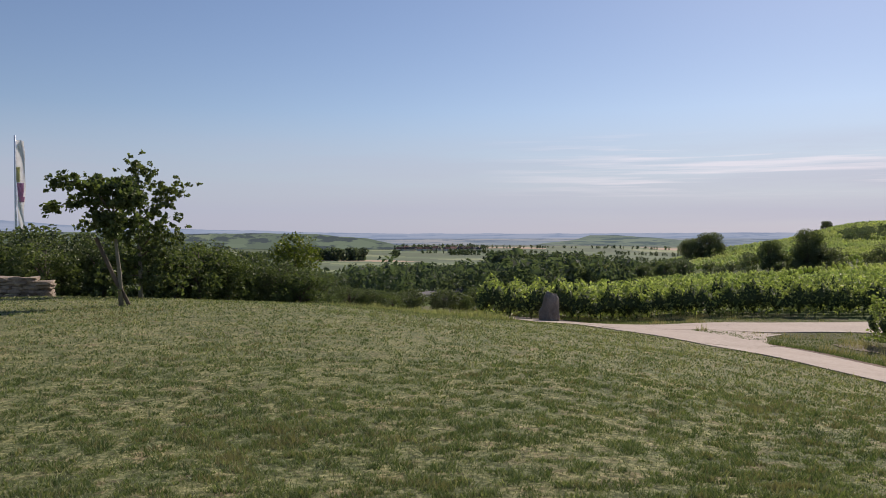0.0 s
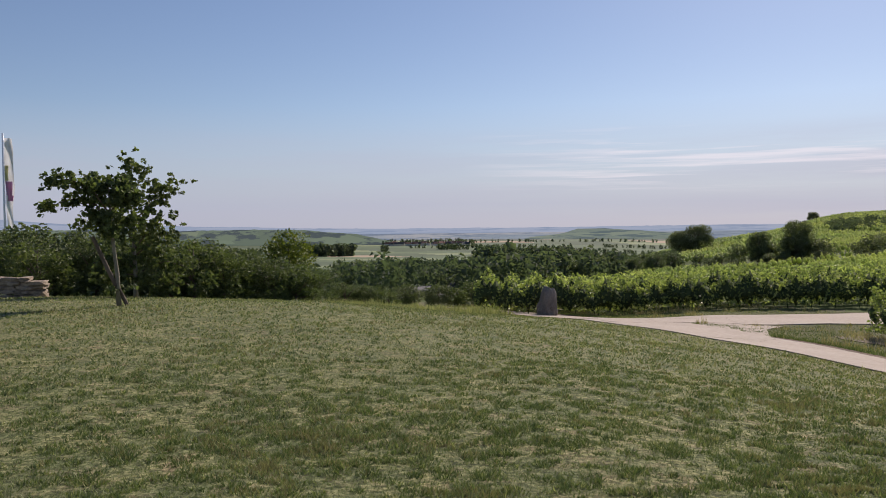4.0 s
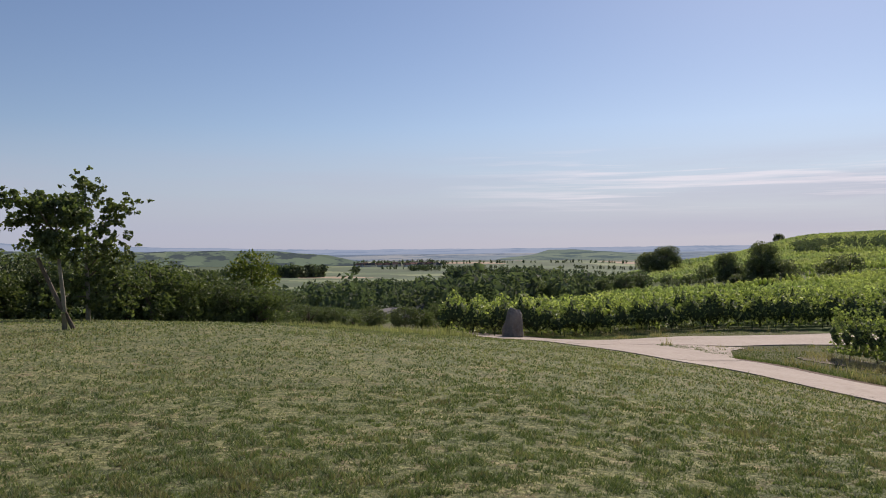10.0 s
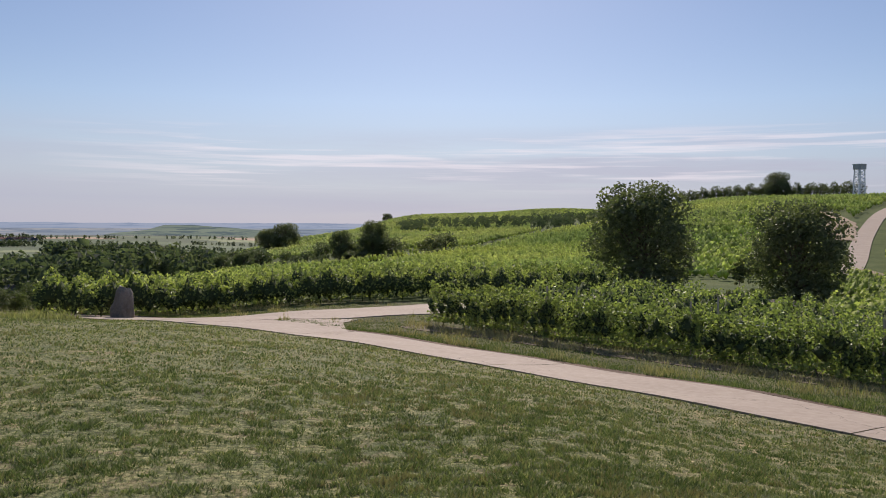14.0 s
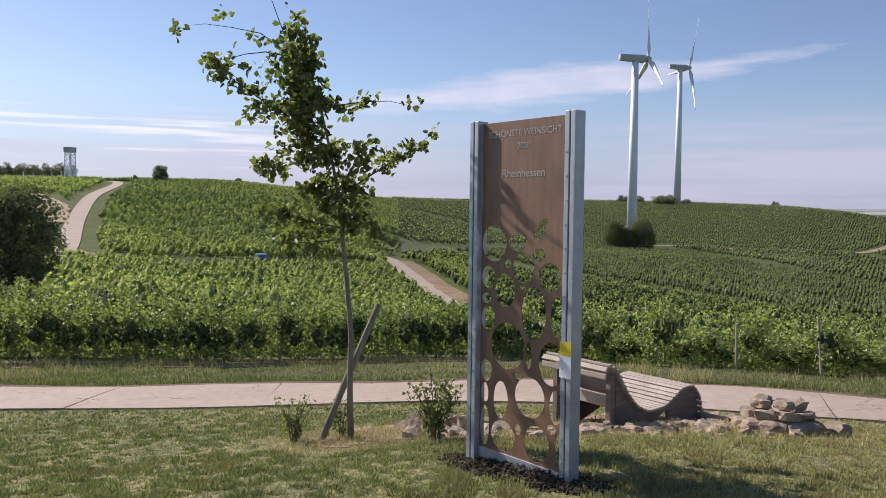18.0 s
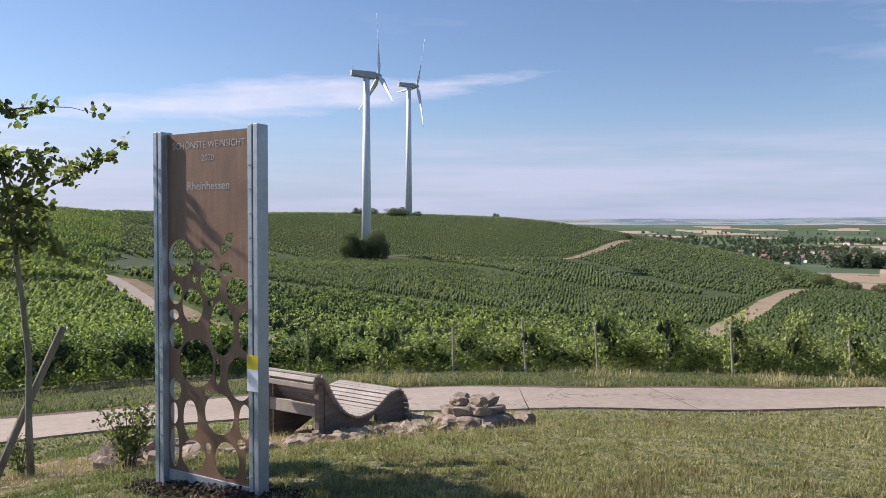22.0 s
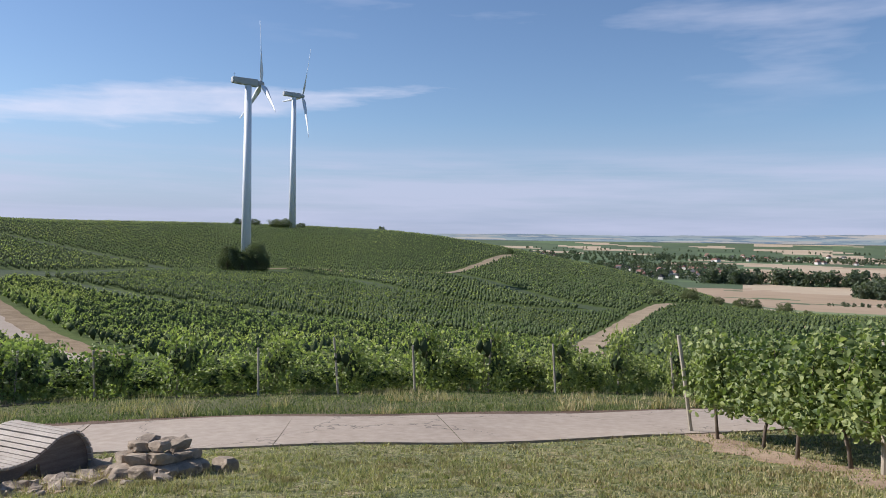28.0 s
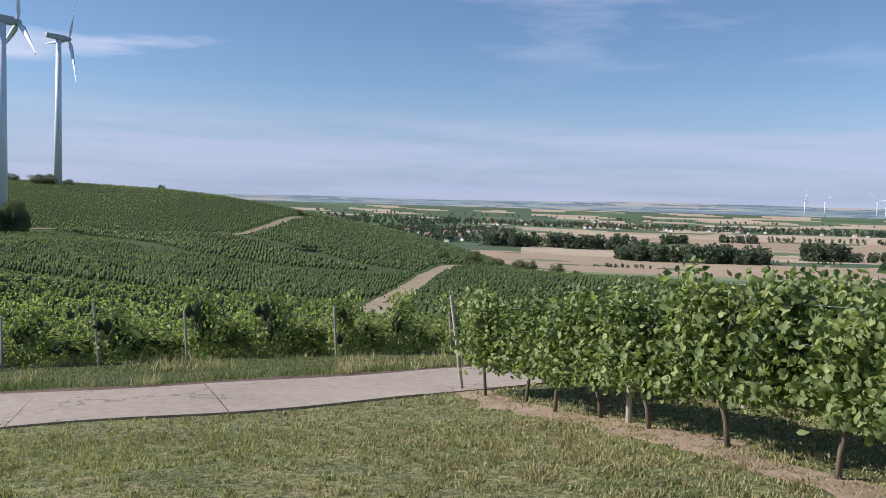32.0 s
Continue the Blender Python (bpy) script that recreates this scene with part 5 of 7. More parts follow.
# ---- wave lounger ----
def lounger():
    hx, hy = 8.47, 0.46
    heading = math.degrees(math.atan2(-0.64, 0.77))
    zg = ground(9.0, 0.5) - 0.09
    top = thing("wave_lounger", hx, hy, zg, "weathered grey wooden wave lounger with slatted seat on a rocky bed", "bench", heading=heading)
    # local: x along the length from the head, y across (away from the lawn), z up
    prof_s, prof_h = (-0.15, -0.15, -0.09, 0.01, 0.10, 0.24, 0.42, 0.62, 0.84, 1.04, 1.20, 1.36, 1.48, 1.55, 1.57), (0.74, 0.82, 0.875, 0.83, 0.69, 0.50, 0.35, 0.285, 0.30, 0.385, 0.465, 0.48, 0.39, 0.25, 0.08)
    pts = curve_points(list(zip(prof_s, prof_h)), 400)
    seg = np.r_[0, np.cumsum(np.hypot(*np.diff(pts, axis=0).T))]
    wide = 0.85
    n = 34
    for k in range(n):
        d = seg[-1] * (k + 0.5) / n
        i = int(np.clip(np.searchsorted(seg, d), 1, 398))
        p, t = pts[i], pts[i + 1] - pts[i - 1]
        ang = math.degrees(math.atan2(t[1], t[0]))
        bm = bmesh.new()
        box(bm, (-seg[-1] / n / 2 + 0.006, -0.06, 0.0), (seg[-1] / n / 2 - 0.006, wide + 0.06, 0.026), 0.005)
        bmesh.ops.transform(bm, matrix=pose(p[0], 0, p[1], 0, -ang, 0), verts=bm.verts)
        part("slat", bm, MAT_SLAT, top)
    for y0 in (0.0, wide - 0.045):
        # side panel below the seat line
        low_s, low_h = (0.0, 0.20, 0.34, 0.54, 0.78, 0.95, 1.00, 1.005, 1.74), (-0.08, -0.08, 0.02, 0.08, 0.17, 0.25, 0.25, -0.08, -0.08)
        up = pts[pts[:, 0] > -0.02][24::7]
        lo = [(s, float(np.interp(s, low_s, low_h))) for s in up[:, 0]]
        bm = bmesh.new()
        rows = []
        for (s, h), (s2, h2) in zip(up, lo):
            h2 = min(h2, h - 0.03)
            rows.append([bm.verts.new((s, y, z)) for y, z in ((y0, h), (y0 + 0.045, h), (y0 + 0.045, h2), (y0, h2))])
        for a, b in zip(rows, rows[1:]):
            for q in range(4):
                bm.faces.new((a[q], a[(q + 1) % 4], b[(q + 1) % 4], b[q]))
        bm.faces.new(rows[0]), bm.faces.new(rows[-1][::-1])
        bmesh.ops.recalc_face_normals(bm, faces=bm.faces)
        part("side_panel", bm, MAT_OLDWOOD, top, "dark weathered wooden side panel")
        bm = bmesh.new()
        box(bm, (-0.03, y0 - 0.01, -0.12), (0.05, y0 + 0.06, 0.77), 0.006)
        part("leg", bm, MAT_OLDWOOD, top)
    bm = bmesh.new()
    box(bm, (0.0, 0.05, 0.40), (0.04, wide - 0.05, 0.54), 0.005)
    part("cross_board", bm, MAT_SLAT, top)


lounger()


# ---- rocks ----
def rock_mesh(name, seed, sub=2, rough=0.62, mat=None):
    bm = bmesh.new()
    bmesh.ops.create_icosphere(bm, subdivisions=sub, radius=0.5)
    off = Vector((seed * 3.7, seed * 1.9, seed * 0.7))
    for v in bm.verts:
        d = v.co.normalized()
        k = 1 + rough * noise.noise(d * 1.3 + off) + rough * 0.6 * noise.noise(d * 3.1 + off)
        v.co = d * 0.5 * k
        for ax in range(3):
            lim = (0.36 if sub < 3 else 0.7) + 0.06 * noise.noise(off * (ax + 1))
            v.co[ax] = max(-lim, min(lim, v.co[ax]))
    me = bpy.data.meshes.new(name)
    bm.to_mesh(me)
    bm.free()
    me.materials.append(mat or MAT_STONE)
    return me


ROCKS = [rock_mesh("rock", s) for s in range(1, 9)]


def rocks_along(line, n, size, seed, label, group, width=0.35):
    r = random.Random(seed)
    c = curve_points(line, 200)
    for k in range(n):
        p = c[min(199, int(200 * (k + r.random()) / n))]
        x, y = p[0] + r.gauss(0, width * 0.5), p[1] + r.gauss(0, width * 0.5)
        s = size * r.choice((0.5, 0.7, 0.9, 1.1, 1.4)) * r.uniform(0.85, 1.15)
        ob = new("rock", r.choice(ROCKS))
        ob.matrix_basis = pose(x, y, ground(x, y) + s * r.uniform(-0.02, 0.12), r.uniform(-25, 25), r.uniform(-25, 25), r.uniform(0, 360)) @ Matrix.Diagonal((s * 1.3, s, s * r.uniform(0.6, 0.85), 1))
        tagged(ob, label, "rock", group)


rocks_along([(7.55, 2.25), (7.75, 1.4), (7.85, 0.7), (8.1, 0.1), (8.45, -0.45), (8.8, -1.0)], 120, 0.16, 3, "pale limestone rock edging the bed of the lounger", "rocks round the lounger", 0.55)
rocks_along([(7.9, 2.75), (8.15, 2.3), (8.3, 1.9)], 10, 0.36, 5, "pale limestone boulder behind the rose bush", "rocks round the lounger")
rocks_along([(8.75, -0.75), (9.2, -0.7), (9.7, -0.75)], 10, 0.24, 6, "pale limestone rock edging the bed of the lounger", "rocks round the lounger")
r_ = random.Random(8)
for lev, cnt in ((0, 11), (1, 8), (2, 5)):
    for k in range(cnt):
        a = 2 * math.pi * k / cnt + lev
        q = 0.36 * (1 - lev * 0.22)
        x, y = 9.0 + q * math.cos(a) * 1.1, -1.32 + q * math.sin(a)
        s = r_.uniform(0.2, 0.3)
        ob = new("rock", r_.choice(ROCKS))
        ob.matrix_basis = pose(x, y, ground(x, y) + 0.06 + lev * 0.115, r_.uniform(-8, 8), r_.uniform(-8, 8), r_.uniform(0, 360)) @ Matrix.Diagonal((s * 1.35, s, s * 0.62, 1))
        tagged(ob, "pale limestone rock in a small stacked cairn", "rock", "rock cairn")
ob = new("rock", ROCKS[2])
ob.matrix_basis = pose(9.05, -1.95, ground(9.05, -1.95) + 0.05, 5, 0, 40) @ Matrix.Diagonal((0.34, 0.26, 0.22, 1))
tagged(ob, "single pale limestone rock lying in the grass", "rock", "rocks round the lounger")
x, y = polar(1.5, 35.5)
boulder = new("standing_stone", rock_mesh("standing_stone", 23, 3, 0.24, MAT_BOULDER))
boulder.matrix_basis = pose(x, y, ground(x, y) + 0.42, 0, 4, 30) @ Matrix.Diagonal((0.92, 0.8, 1.65, 1))
tagged(boulder, "upright grey-brown boulder at the corner of the road", "stone")


# ---- wind turbines ----
def turbine(name, x, y, base, hub, rotor, yaw, spin, label):
    top = thing(name, x, y, base, label, "wind turbine", "wind turbines", yaw)
    hgt = hub - base
    bm = bmesh.new()
    bmesh.ops.create_cone(bm, cap_ends=True, segments=32, radius1=2.05, radius2=1.25, depth=hgt + 1)
    bmesh.ops.transform(bm, matrix=Matrix.Translation((0, 0, (hgt - 1) / 2)), verts=bm.verts)
    for f in bm.faces:
        f.smooth = len(f.verts) == 4
    tower = part("tower", bm, MAT_WHITE, top)
    bm = bmesh.new()
    box(bm, (-6.5, -1.5, hgt - 0.6), (3.6, 1.5, hgt + 2.3), 0.5)
    for v in bm.verts:
        if v.co.x < -5 and v.co.z > hgt + 1:
            v.co.z += 0.1
        if v.co.x < -5 and v.co.z < hgt + 1:
            v.co.z += 0.7
    part("nacelle", bm, MAT_NACELLE, top, "grey nacelle")
    bm = bmesh.new()
    bmesh.ops.create_uvsphere(bm, u_segments=16, v_segments=10, radius=1.25)
    bmesh.ops.transform(bm, matrix=Matrix.Translation((4.6, 0, hgt + 0.85)) @ Matrix.Diagonal((1.5, 1, 1, 1)), verts=bm.verts)
    hubp = part("hub", bm, MAT_NACELLE, top)
    for k in range(3):
        bm = bmesh.new()
        prev = None
        for i in range(15):
            f = i / 14
            z = 0.6 + f * (rotor - 0.6)
            chord = (0.9 + 1.3 * min(1, f * 7)) * (1 - 0.86 * max(0, f - 0.12)) if f > 0.03 else 0.9
            th, tw = chord * (0.16 if f > 0.08 else 0.6), radians(70 * (1 - f) ** 1.5 + 8)
            ring = []
            for cxx, czz in ((-0.3, 0), (-0.05, 0.5), (0.3, 0.35), (0.7, 0), (0.3, -0.2), (-0.05, -0.5)):
                a, b = cxx * chord, czz * th
                ring.append(bm.verts.new((a * math.cos(tw) * 0 + b * math.cos(tw) + a * math.sin(tw) * 0.9 - f * f * 1.2, a * math.cos(tw) - b * math.sin(tw), z)))
            if prev:
                for q in range(6):
                    bm.faces.new((prev[q], prev[(q + 1) % 6], ring[(q + 1) % 6], ring[q]))
            prev = ring
        bm.faces.new(prev)
        bmesh.ops.recalc_face_normals(bm, faces=bm.faces)
        bmesh.ops.transform(bm, matrix=Matrix.Translation((4.9, 0, hgt + 0.85)) @ Matrix.Rotation(radians(spin + 120 * k), 4, "X"), verts=bm.verts)
        for f in bm.faces:
            f.smooth = True
        part("blade", bm, MAT_WHITE, top)
    bm = bmesh.new()
    box(bm, (-5.6, -0.04, hgt + 2.2), (-5.5, 0.04, hgt + 4.2))
    box(bm, (-5.9, -0.04, hgt + 3.6), (-5.2, 0.04, hgt + 3.7))
    part("wind_vane", bm, MAT_NACELLE, top)
    bm = bmesh.new()
    box(bm, (1.9, -0.6, -0.2), (2.15, 0.6, 2.2), 0.05)
    part("tower_door", bm, MAT_NACELLE, tower)


def turbines():
    x, y = 316.2, -1.2
    turbine("wind_turbine", x, y, ground(x, y) - 0.3, EYE + 316.2 * math.tan(radians(10.6)), 24.5, -72, 4, "white wind turbine with grey nacelle, bushes round its foot")
    x, y = 461.0, -26.3
    turbine("wind_turbine", x, y, ground(x, y) - 0.3, EYE + 461.8 * math.tan(radians(9.95)), 28.5, -72, 32, "white wind turbine with grey nacelle farther up the hill")


turbines()


# ---- vines near the camera ----
def vine_kind(seed, leaves, leaf, tall, low, depth, lobes, label, half=0.55, trunk_r=0.022):
    r = np.random.default_rng(seed)
    top = thing("vine", 0, 0, -200, label, "vine")
    lean = r.normal(0, 0.06, 2)
    limbs = [tube_arrays([(0, 0, -0.08), (lean[0] * 0.5 + 0.015, lean[1] * 0.5, low * 0.5), (lean[0], lean[1], low * 0.95), (lean[0] * 1.1, lean[1], low * 1.25)],
                         [trunk_r * 1.25, trunk_r, trunk_r * 0.95, trunk_r * 0.7], 7)]
    for s in (-1, 1):
        limbs.append(tube_arrays([(lean[0], lean[1], low * 1.15), (lean[0] + s * 0.25, lean[1], low * 1.32), (lean[0] + s * half, 0, low * 1.36)], [trunk_r * 0.6, trunk_r * 0.4, trunk_r * 0.25], 5))
    pts = []
    for k in range(11):                                   # shoots that rise from the arm
        x = -half + 2 * half * (k + r.random()) / 11
        tip = Vector((x + r.normal(0, 0.10), r.normal(0, depth * 0.55), tall * r.uniform(0.84, 1.08)))
        base = Vector((x, r.normal(0, 0.03), low * 1.3))
        mid = (base + tip) / 2 + Vector((r.normal(0, 0.04), r.normal(0, depth * 0.3), 0))
        limbs.append(tube_arrays([base, mid, tip], [0.006, 0.005, 0.003], 4))
        m = leaves // 11
        t = r.uniform(-0.18, 1.0, m)
        line = np.array([base.lerp(tip, float(q)) for q in t])
        spread = depth * (1.0 - 0.45 * np.clip(t, 0, 1))
        line += np.stack([r.normal(0, 0.09, m), r.normal(0, 1, m) * spread * 0.62, r.normal(0, 0.06, m)], 1)
        line[:, 2] = np.maximum(line[:, 2], low * r.uniform(0.78, 1.15, m))
        pts.append(line)
    v, f = join(*limbs)
    part_data("trunk", v, f, MAT_BARK, top, True)
    pts = np.concatenate(pts)
    v, f = leaf_cloud(pts, leaf * r.uniform(0.6, 1.25, len(pts)), 0.12, lobes, seed, 0.28)
    if lobes == 4:                                        # a dense heart behind the leaves, coloured dark as canopy shade
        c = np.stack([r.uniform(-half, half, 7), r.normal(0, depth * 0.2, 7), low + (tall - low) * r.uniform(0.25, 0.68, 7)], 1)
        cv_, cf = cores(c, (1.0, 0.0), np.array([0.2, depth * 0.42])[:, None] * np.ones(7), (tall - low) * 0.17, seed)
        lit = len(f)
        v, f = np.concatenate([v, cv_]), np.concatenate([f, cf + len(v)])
        array_mesh("foliage", v, f, MAT_VINE, top, heart=MAT_SHADECORE, split=lit)
        return top
    array_mesh("foliage", v, f, MAT_VINE_NEAR, top)
    return top


NEAR_VINES = [vine_kind(40 + k, 2100, 0.072, 1.36, 0.44, 0.25, 6, "green grapevine with a dark gnarled trunk in bare soil") for k in range(5)]
ROAD_VINES = [vine_kind(60 + k, 700, 0.115, 1.5, 0.24, 0.26, 4, "sunlit green grapevine with a thin dark trunk") for k in range(5)]
END_VINES = [vine_kind(70 + k, 760, 0.115, 1.42, 0.14, 0.36, 4, "bushy bright green grapevine at the end of a row") for k in range(4)]
POST_PTS = tube_arrays([(0, 0, -0.2), (0.005, 0, 0.9), (0, 0.004, 1.62)], [0.031, 0.03, 0.029], 8)
post_me = bpy.data.meshes.new("vineyard_post")
post_me.from_pydata([tuple(v) for v in POST_PTS[0]], [], POST_PTS[1])
post_me.materials.append(MAT_POST)


def post_at(x, y, tall=1.0, lean=0.0, way=0.0, label="grey weathered wooden vineyard post"):
    ob = new("vineyard_post", post_me)
    ob.matrix_basis = pose(x, y, ground(float(x), float(y)), lean, 0, way) @ Matrix.Diagonal((1, 1, tall, 1))
    return tagged(ob, label, "post", "vineyard posts")


def vine_line(kinds, x, y, heading, n, gap, seed, group, s0=0.9, s1=1.1, posts=5, post_tall=1.05, clear=False, label="", wired=True):
    """A row of single vines with posts and wires."""
    r = random.Random(seed)
    u, v = math.sin(radians(heading)), math.cos(radians(heading))
    for k in range(n):
        px, py = x + u * gap * k + r.gauss(0, 0.04), y + v * gap * k + r.gauss(0, 0.04)
        if clear and not clear_of(np.array([px]), np.array([py]), 0.3)[0]:
            continue
        s = r.uniform(s0, s1)
        m = pose(px, py, ground(px, py), 0, 0, 90 - heading + r.choice((0, 180)) + r.gauss(0, 5)) @ Matrix.Diagonal((1, 1, s, 1))
        tagged(copy_thing(r.choice(kinds), m), label, "", group)
        if posts and k % posts == posts - 1:
            post_at(px + u * gap * 0.5, py + v * gap * 0.5, post_tall * r.uniform(0.93, 1.08), r.gauss(0, 2), heading)
    if not wired:
        return
    ws = []
    for h in (0.95, 1.25):
        line = [on_ground(x + u * d, y + v * d, h) for d in np.linspace(-0.3, gap * n, 12)]
        ws.append(tube_arrays(line, [0.0025] * 12, 3))
    vv, ff = join(*ws)
    tagged(part_data("trellis_wire", vv, ff, MAT_ZINC), "thin galvanised wires along a row of vines", "wire", "trellis wires")


def leafy_rows(name, label, lines, per_m, leaf, tall, low, depth, seed, mat=MAT_VINE):
    """Further rows, joined: leaves and trunks along straight lines (x, y, heading, length)."""
    r = np.random.default_rng(seed)
    vs, fs, o = [], [], 0
    hearts, dark = [], []
    for x, y, heading, length in lines:
        u, v = math.sin(radians(heading)), math.cos(radians(heading))
        n = int(per_m * length)
        d = r.uniform(0, length, n)
        px, py = x + u * d, y + v * d
        ok = clear_of(px, py, 0.4)
        px, py, d = px[ok], py[ok], d[ok]
        n = len(d)
        if n < 10:
            continue
        crest = tall * (0.86 + 0.14 * np.sin(d * 5.7 + x) + 0.10 * np.sin(d * 2.1 + y))
        h = low + (crest - low) * r.uniform(0, 1.06, n) ** 0.8
        off = r.normal(0, 1, n) * depth * (1.05 - 0.5 * (h - low) / (tall - low))
        pts = np.stack([px + v * off, py - u * off, ground(px, py) + h], 1)
        lv, lf = leaf_cloud(pts, leaf * r.uniform(0.6, 1.3, n), 0.15, 4, int(r.integers(1 << 30)), 0.2)
        vs.append(lv), fs.append(lf + o)
        o += len(lv)
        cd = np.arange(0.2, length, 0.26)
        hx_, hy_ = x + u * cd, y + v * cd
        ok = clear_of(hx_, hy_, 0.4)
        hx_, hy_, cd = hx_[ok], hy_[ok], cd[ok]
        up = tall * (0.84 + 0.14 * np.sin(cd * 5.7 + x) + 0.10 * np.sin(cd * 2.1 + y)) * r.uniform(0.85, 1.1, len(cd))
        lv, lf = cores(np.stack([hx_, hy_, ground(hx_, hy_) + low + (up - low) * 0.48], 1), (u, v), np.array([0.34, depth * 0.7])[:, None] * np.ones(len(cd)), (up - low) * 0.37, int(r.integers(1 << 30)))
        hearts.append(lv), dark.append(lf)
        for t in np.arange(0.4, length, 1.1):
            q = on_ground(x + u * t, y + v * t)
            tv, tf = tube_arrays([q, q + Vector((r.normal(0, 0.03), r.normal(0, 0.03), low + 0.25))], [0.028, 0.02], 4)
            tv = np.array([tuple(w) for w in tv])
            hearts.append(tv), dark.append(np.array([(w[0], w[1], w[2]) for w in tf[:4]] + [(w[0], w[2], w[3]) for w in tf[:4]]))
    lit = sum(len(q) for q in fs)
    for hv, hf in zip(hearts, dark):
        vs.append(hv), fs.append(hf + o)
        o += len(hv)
    ob = array_mesh(name, np.concatenate(vs), np.concatenate(fs), mat, heart=MAT_SHADECORE, split=lit)
    return tagged(ob, label, "vineyard", kind="stuff")


# block beside the lawn
HEAD_R = 278.0
ux, uy = math.sin(radians(HEAD_R)), math.cos(radians(HEAD_R))
for k in range(5):
    off = 1.95 * k
    x0, y0 = 10.32 - 0.14 * off + 0.5 * k, -8.50 - 0.99 * off
    vine_line(NEAR_VINES, x0, y0, HEAD_R, 10 if k < 3 else 9, 0.98, 90 + k, "vines beside the lawn", 0.93, 1.08, 4, 0.85)
post_at(11.2, -8.6, 0.9, -8, -31, "leaning pale wooden end post of a vine row")
soil_line = curve_points([(11.9, -8.6), (8.5, -8.1), (5.0, -7.6), (1.0, -7.0), (-3, -6.5)], 60)
strip("soil_strip", soil_line, 0.5, MAT_REDSOIL, "crumbled reddish soil along the first vine row", None, 0.012, 0.35)
# first rows beyond the road, parallel to it
HEAD_A = 154.0
for k in range(2):
    vine_line(ROAD_VINES, 11.5 + 0.9 * 2 * k, 26.8 + 0.44 * 2 * k, HEAD_A, 27 if k == 0 else 26, 0.98, 120 + k, "vines along the road", 0.9, 1.08, 5, 1.12)
leafy_rows("vineyard_front", "sunlit green vine rows behind the first row along the road",
           [(11.5 + 1.8 * k, 26.8 + 0.88 * k + 0.3 * k, HEAD_A, 29 + 0.3 * k) for k in range(2, 10)], 130, 0.145, 1.52, 0.15, 0.24, 51)
# rows that end at the road
HEAD_B = 127.0
bux, buy = math.sin(radians(HEAD_B)), math.cos(radians(HEAD_B))


def row_end(k):
    ey = 1.5 - 1.97 * k
    return 20.6 + 0.015 * (ey + 7) ** 2, ey


for k in range(-2, 11):
    ex, ey = row_end(k)
    q = random.Random(k + 50)
    d0 = q.uniform(0.1, 0.8)
    vine_line(END_VINES, ex + bux * d0, ey + buy * d0, HEAD_B, 1, 1.02, 140 + k, "vines at the row ends", 0.95, 1.3, 0, wired=False)
    vine_line(END_VINES, ex + bux * (d0 + 1.15), ey + buy * (d0 + 1.15), HEAD_B, 5, 1.02, 160 + k, "vines at the row ends", 0.5, 0.85, 0, wired=False)
    post_at(ex, ey, q.uniform(0.74, 0.92), q.gauss(0, 3), 0)
leafy_rows("vineyard_ends", "sunlit green vine rows running down from the road",
           [(row_end(k)[0] + bux * 6.4, row_end(k)[1] + buy * 6.4, HEAD_B, 17) for k in range(-3, 14)], 90, 0.15, 1.25, 0.25, 0.2, 53)
# hedge-like rows beyond the side road
leafy_rows("vineyard_corner", "dense green vine rows beyond the side road", [(-2.5, 37.6 + 2 * k, 87, 34) for k in range(4)], 300, 0.15, 1.85, 0.15, 0.3, 55)
for kind in NEAR_VINES + ROAD_VINES + END_VINES:
    for o in (kind, *kind.children_recursive):
        bpy.data.objects.remove(o)


# ---- young trees, wall, flag and smaller things ----
def local_tree(name, x, y, view_bearing, label, trunk, branches, leaf_mat, seed, leaf=0.085, trunk_r=0.035, leaf_gain=1.0, fatten=0.07):
    """A young tree given by its limbs in a plane across the view, with depth added by chance.
    trunk: (right, up) points; branches: (points, radius, leaves)."""
    r = random.Random(seed)
    rr = np.random.default_rng(seed)
    top = thing(name, x, y, ground(x, y), label, "tree")
    b = radians(view_bearing)
    right, ahead = Vector((math.cos(b), -math.sin(b), 0)), Vector((math.sin(b), math.cos(b), 0))

    def at(u, h, d=0.0):
        return right * u + ahead * d + Vector((0, 0, h))

    n = len(trunk)
    limbs = [tube_arrays([at(u, h) for u, h in trunk], [trunk_r * (1.25 - 1.05 * i / (n - 1)) for i in range(n)], 8)]
    v, f = join(*limbs)
    part_data("trunk", v, f, MAT_YOUNGBARK, top, True)
    pts = []
    for line, rad, leaves, depth in branches:
        m = len(line)
        path = [at(u, h, depth * i / (m - 1)) for i, (u, h) in enumerate(line)]
        part_data("branch", *tube_arrays(path, [rad * (1 - 0.8 * i / (m - 1)) for i in range(m)], 5), MAT_BARK, top, True)
        count = int(leaves * leaf_gain)
        if not count:
            continue
        # leaves sit in small sprays along the outer part
        sprays = max(2, count // 9)
        for _ in range(sprays):
            t = r.uniform(0.12, 1.0) * (m - 1)
            i = min(m - 2, int(t))
            c = path[i].lerp(path[i + 1], t - i) + Vector((r.gauss(0, fatten), r.gauss(0, fatten), r.gauss(0, fatten * 0.8)))
            for _ in range(9):
                pts.append(tuple(c + Vector((r.gauss(0, 0.045), r.gauss(0, 0.045), r.gauss(0, 0.035)))))
    pts = np.array(pts)
    v, f = leaf_cloud(pts, leaf * rr.uniform(0.6, 1.25, len(pts)), 0.25, 6, seed)
    array_mesh("foliage", v, f, leaf_mat, top)
    return top


K = 0.00500                                               # metres for each unit of the limb drawing below


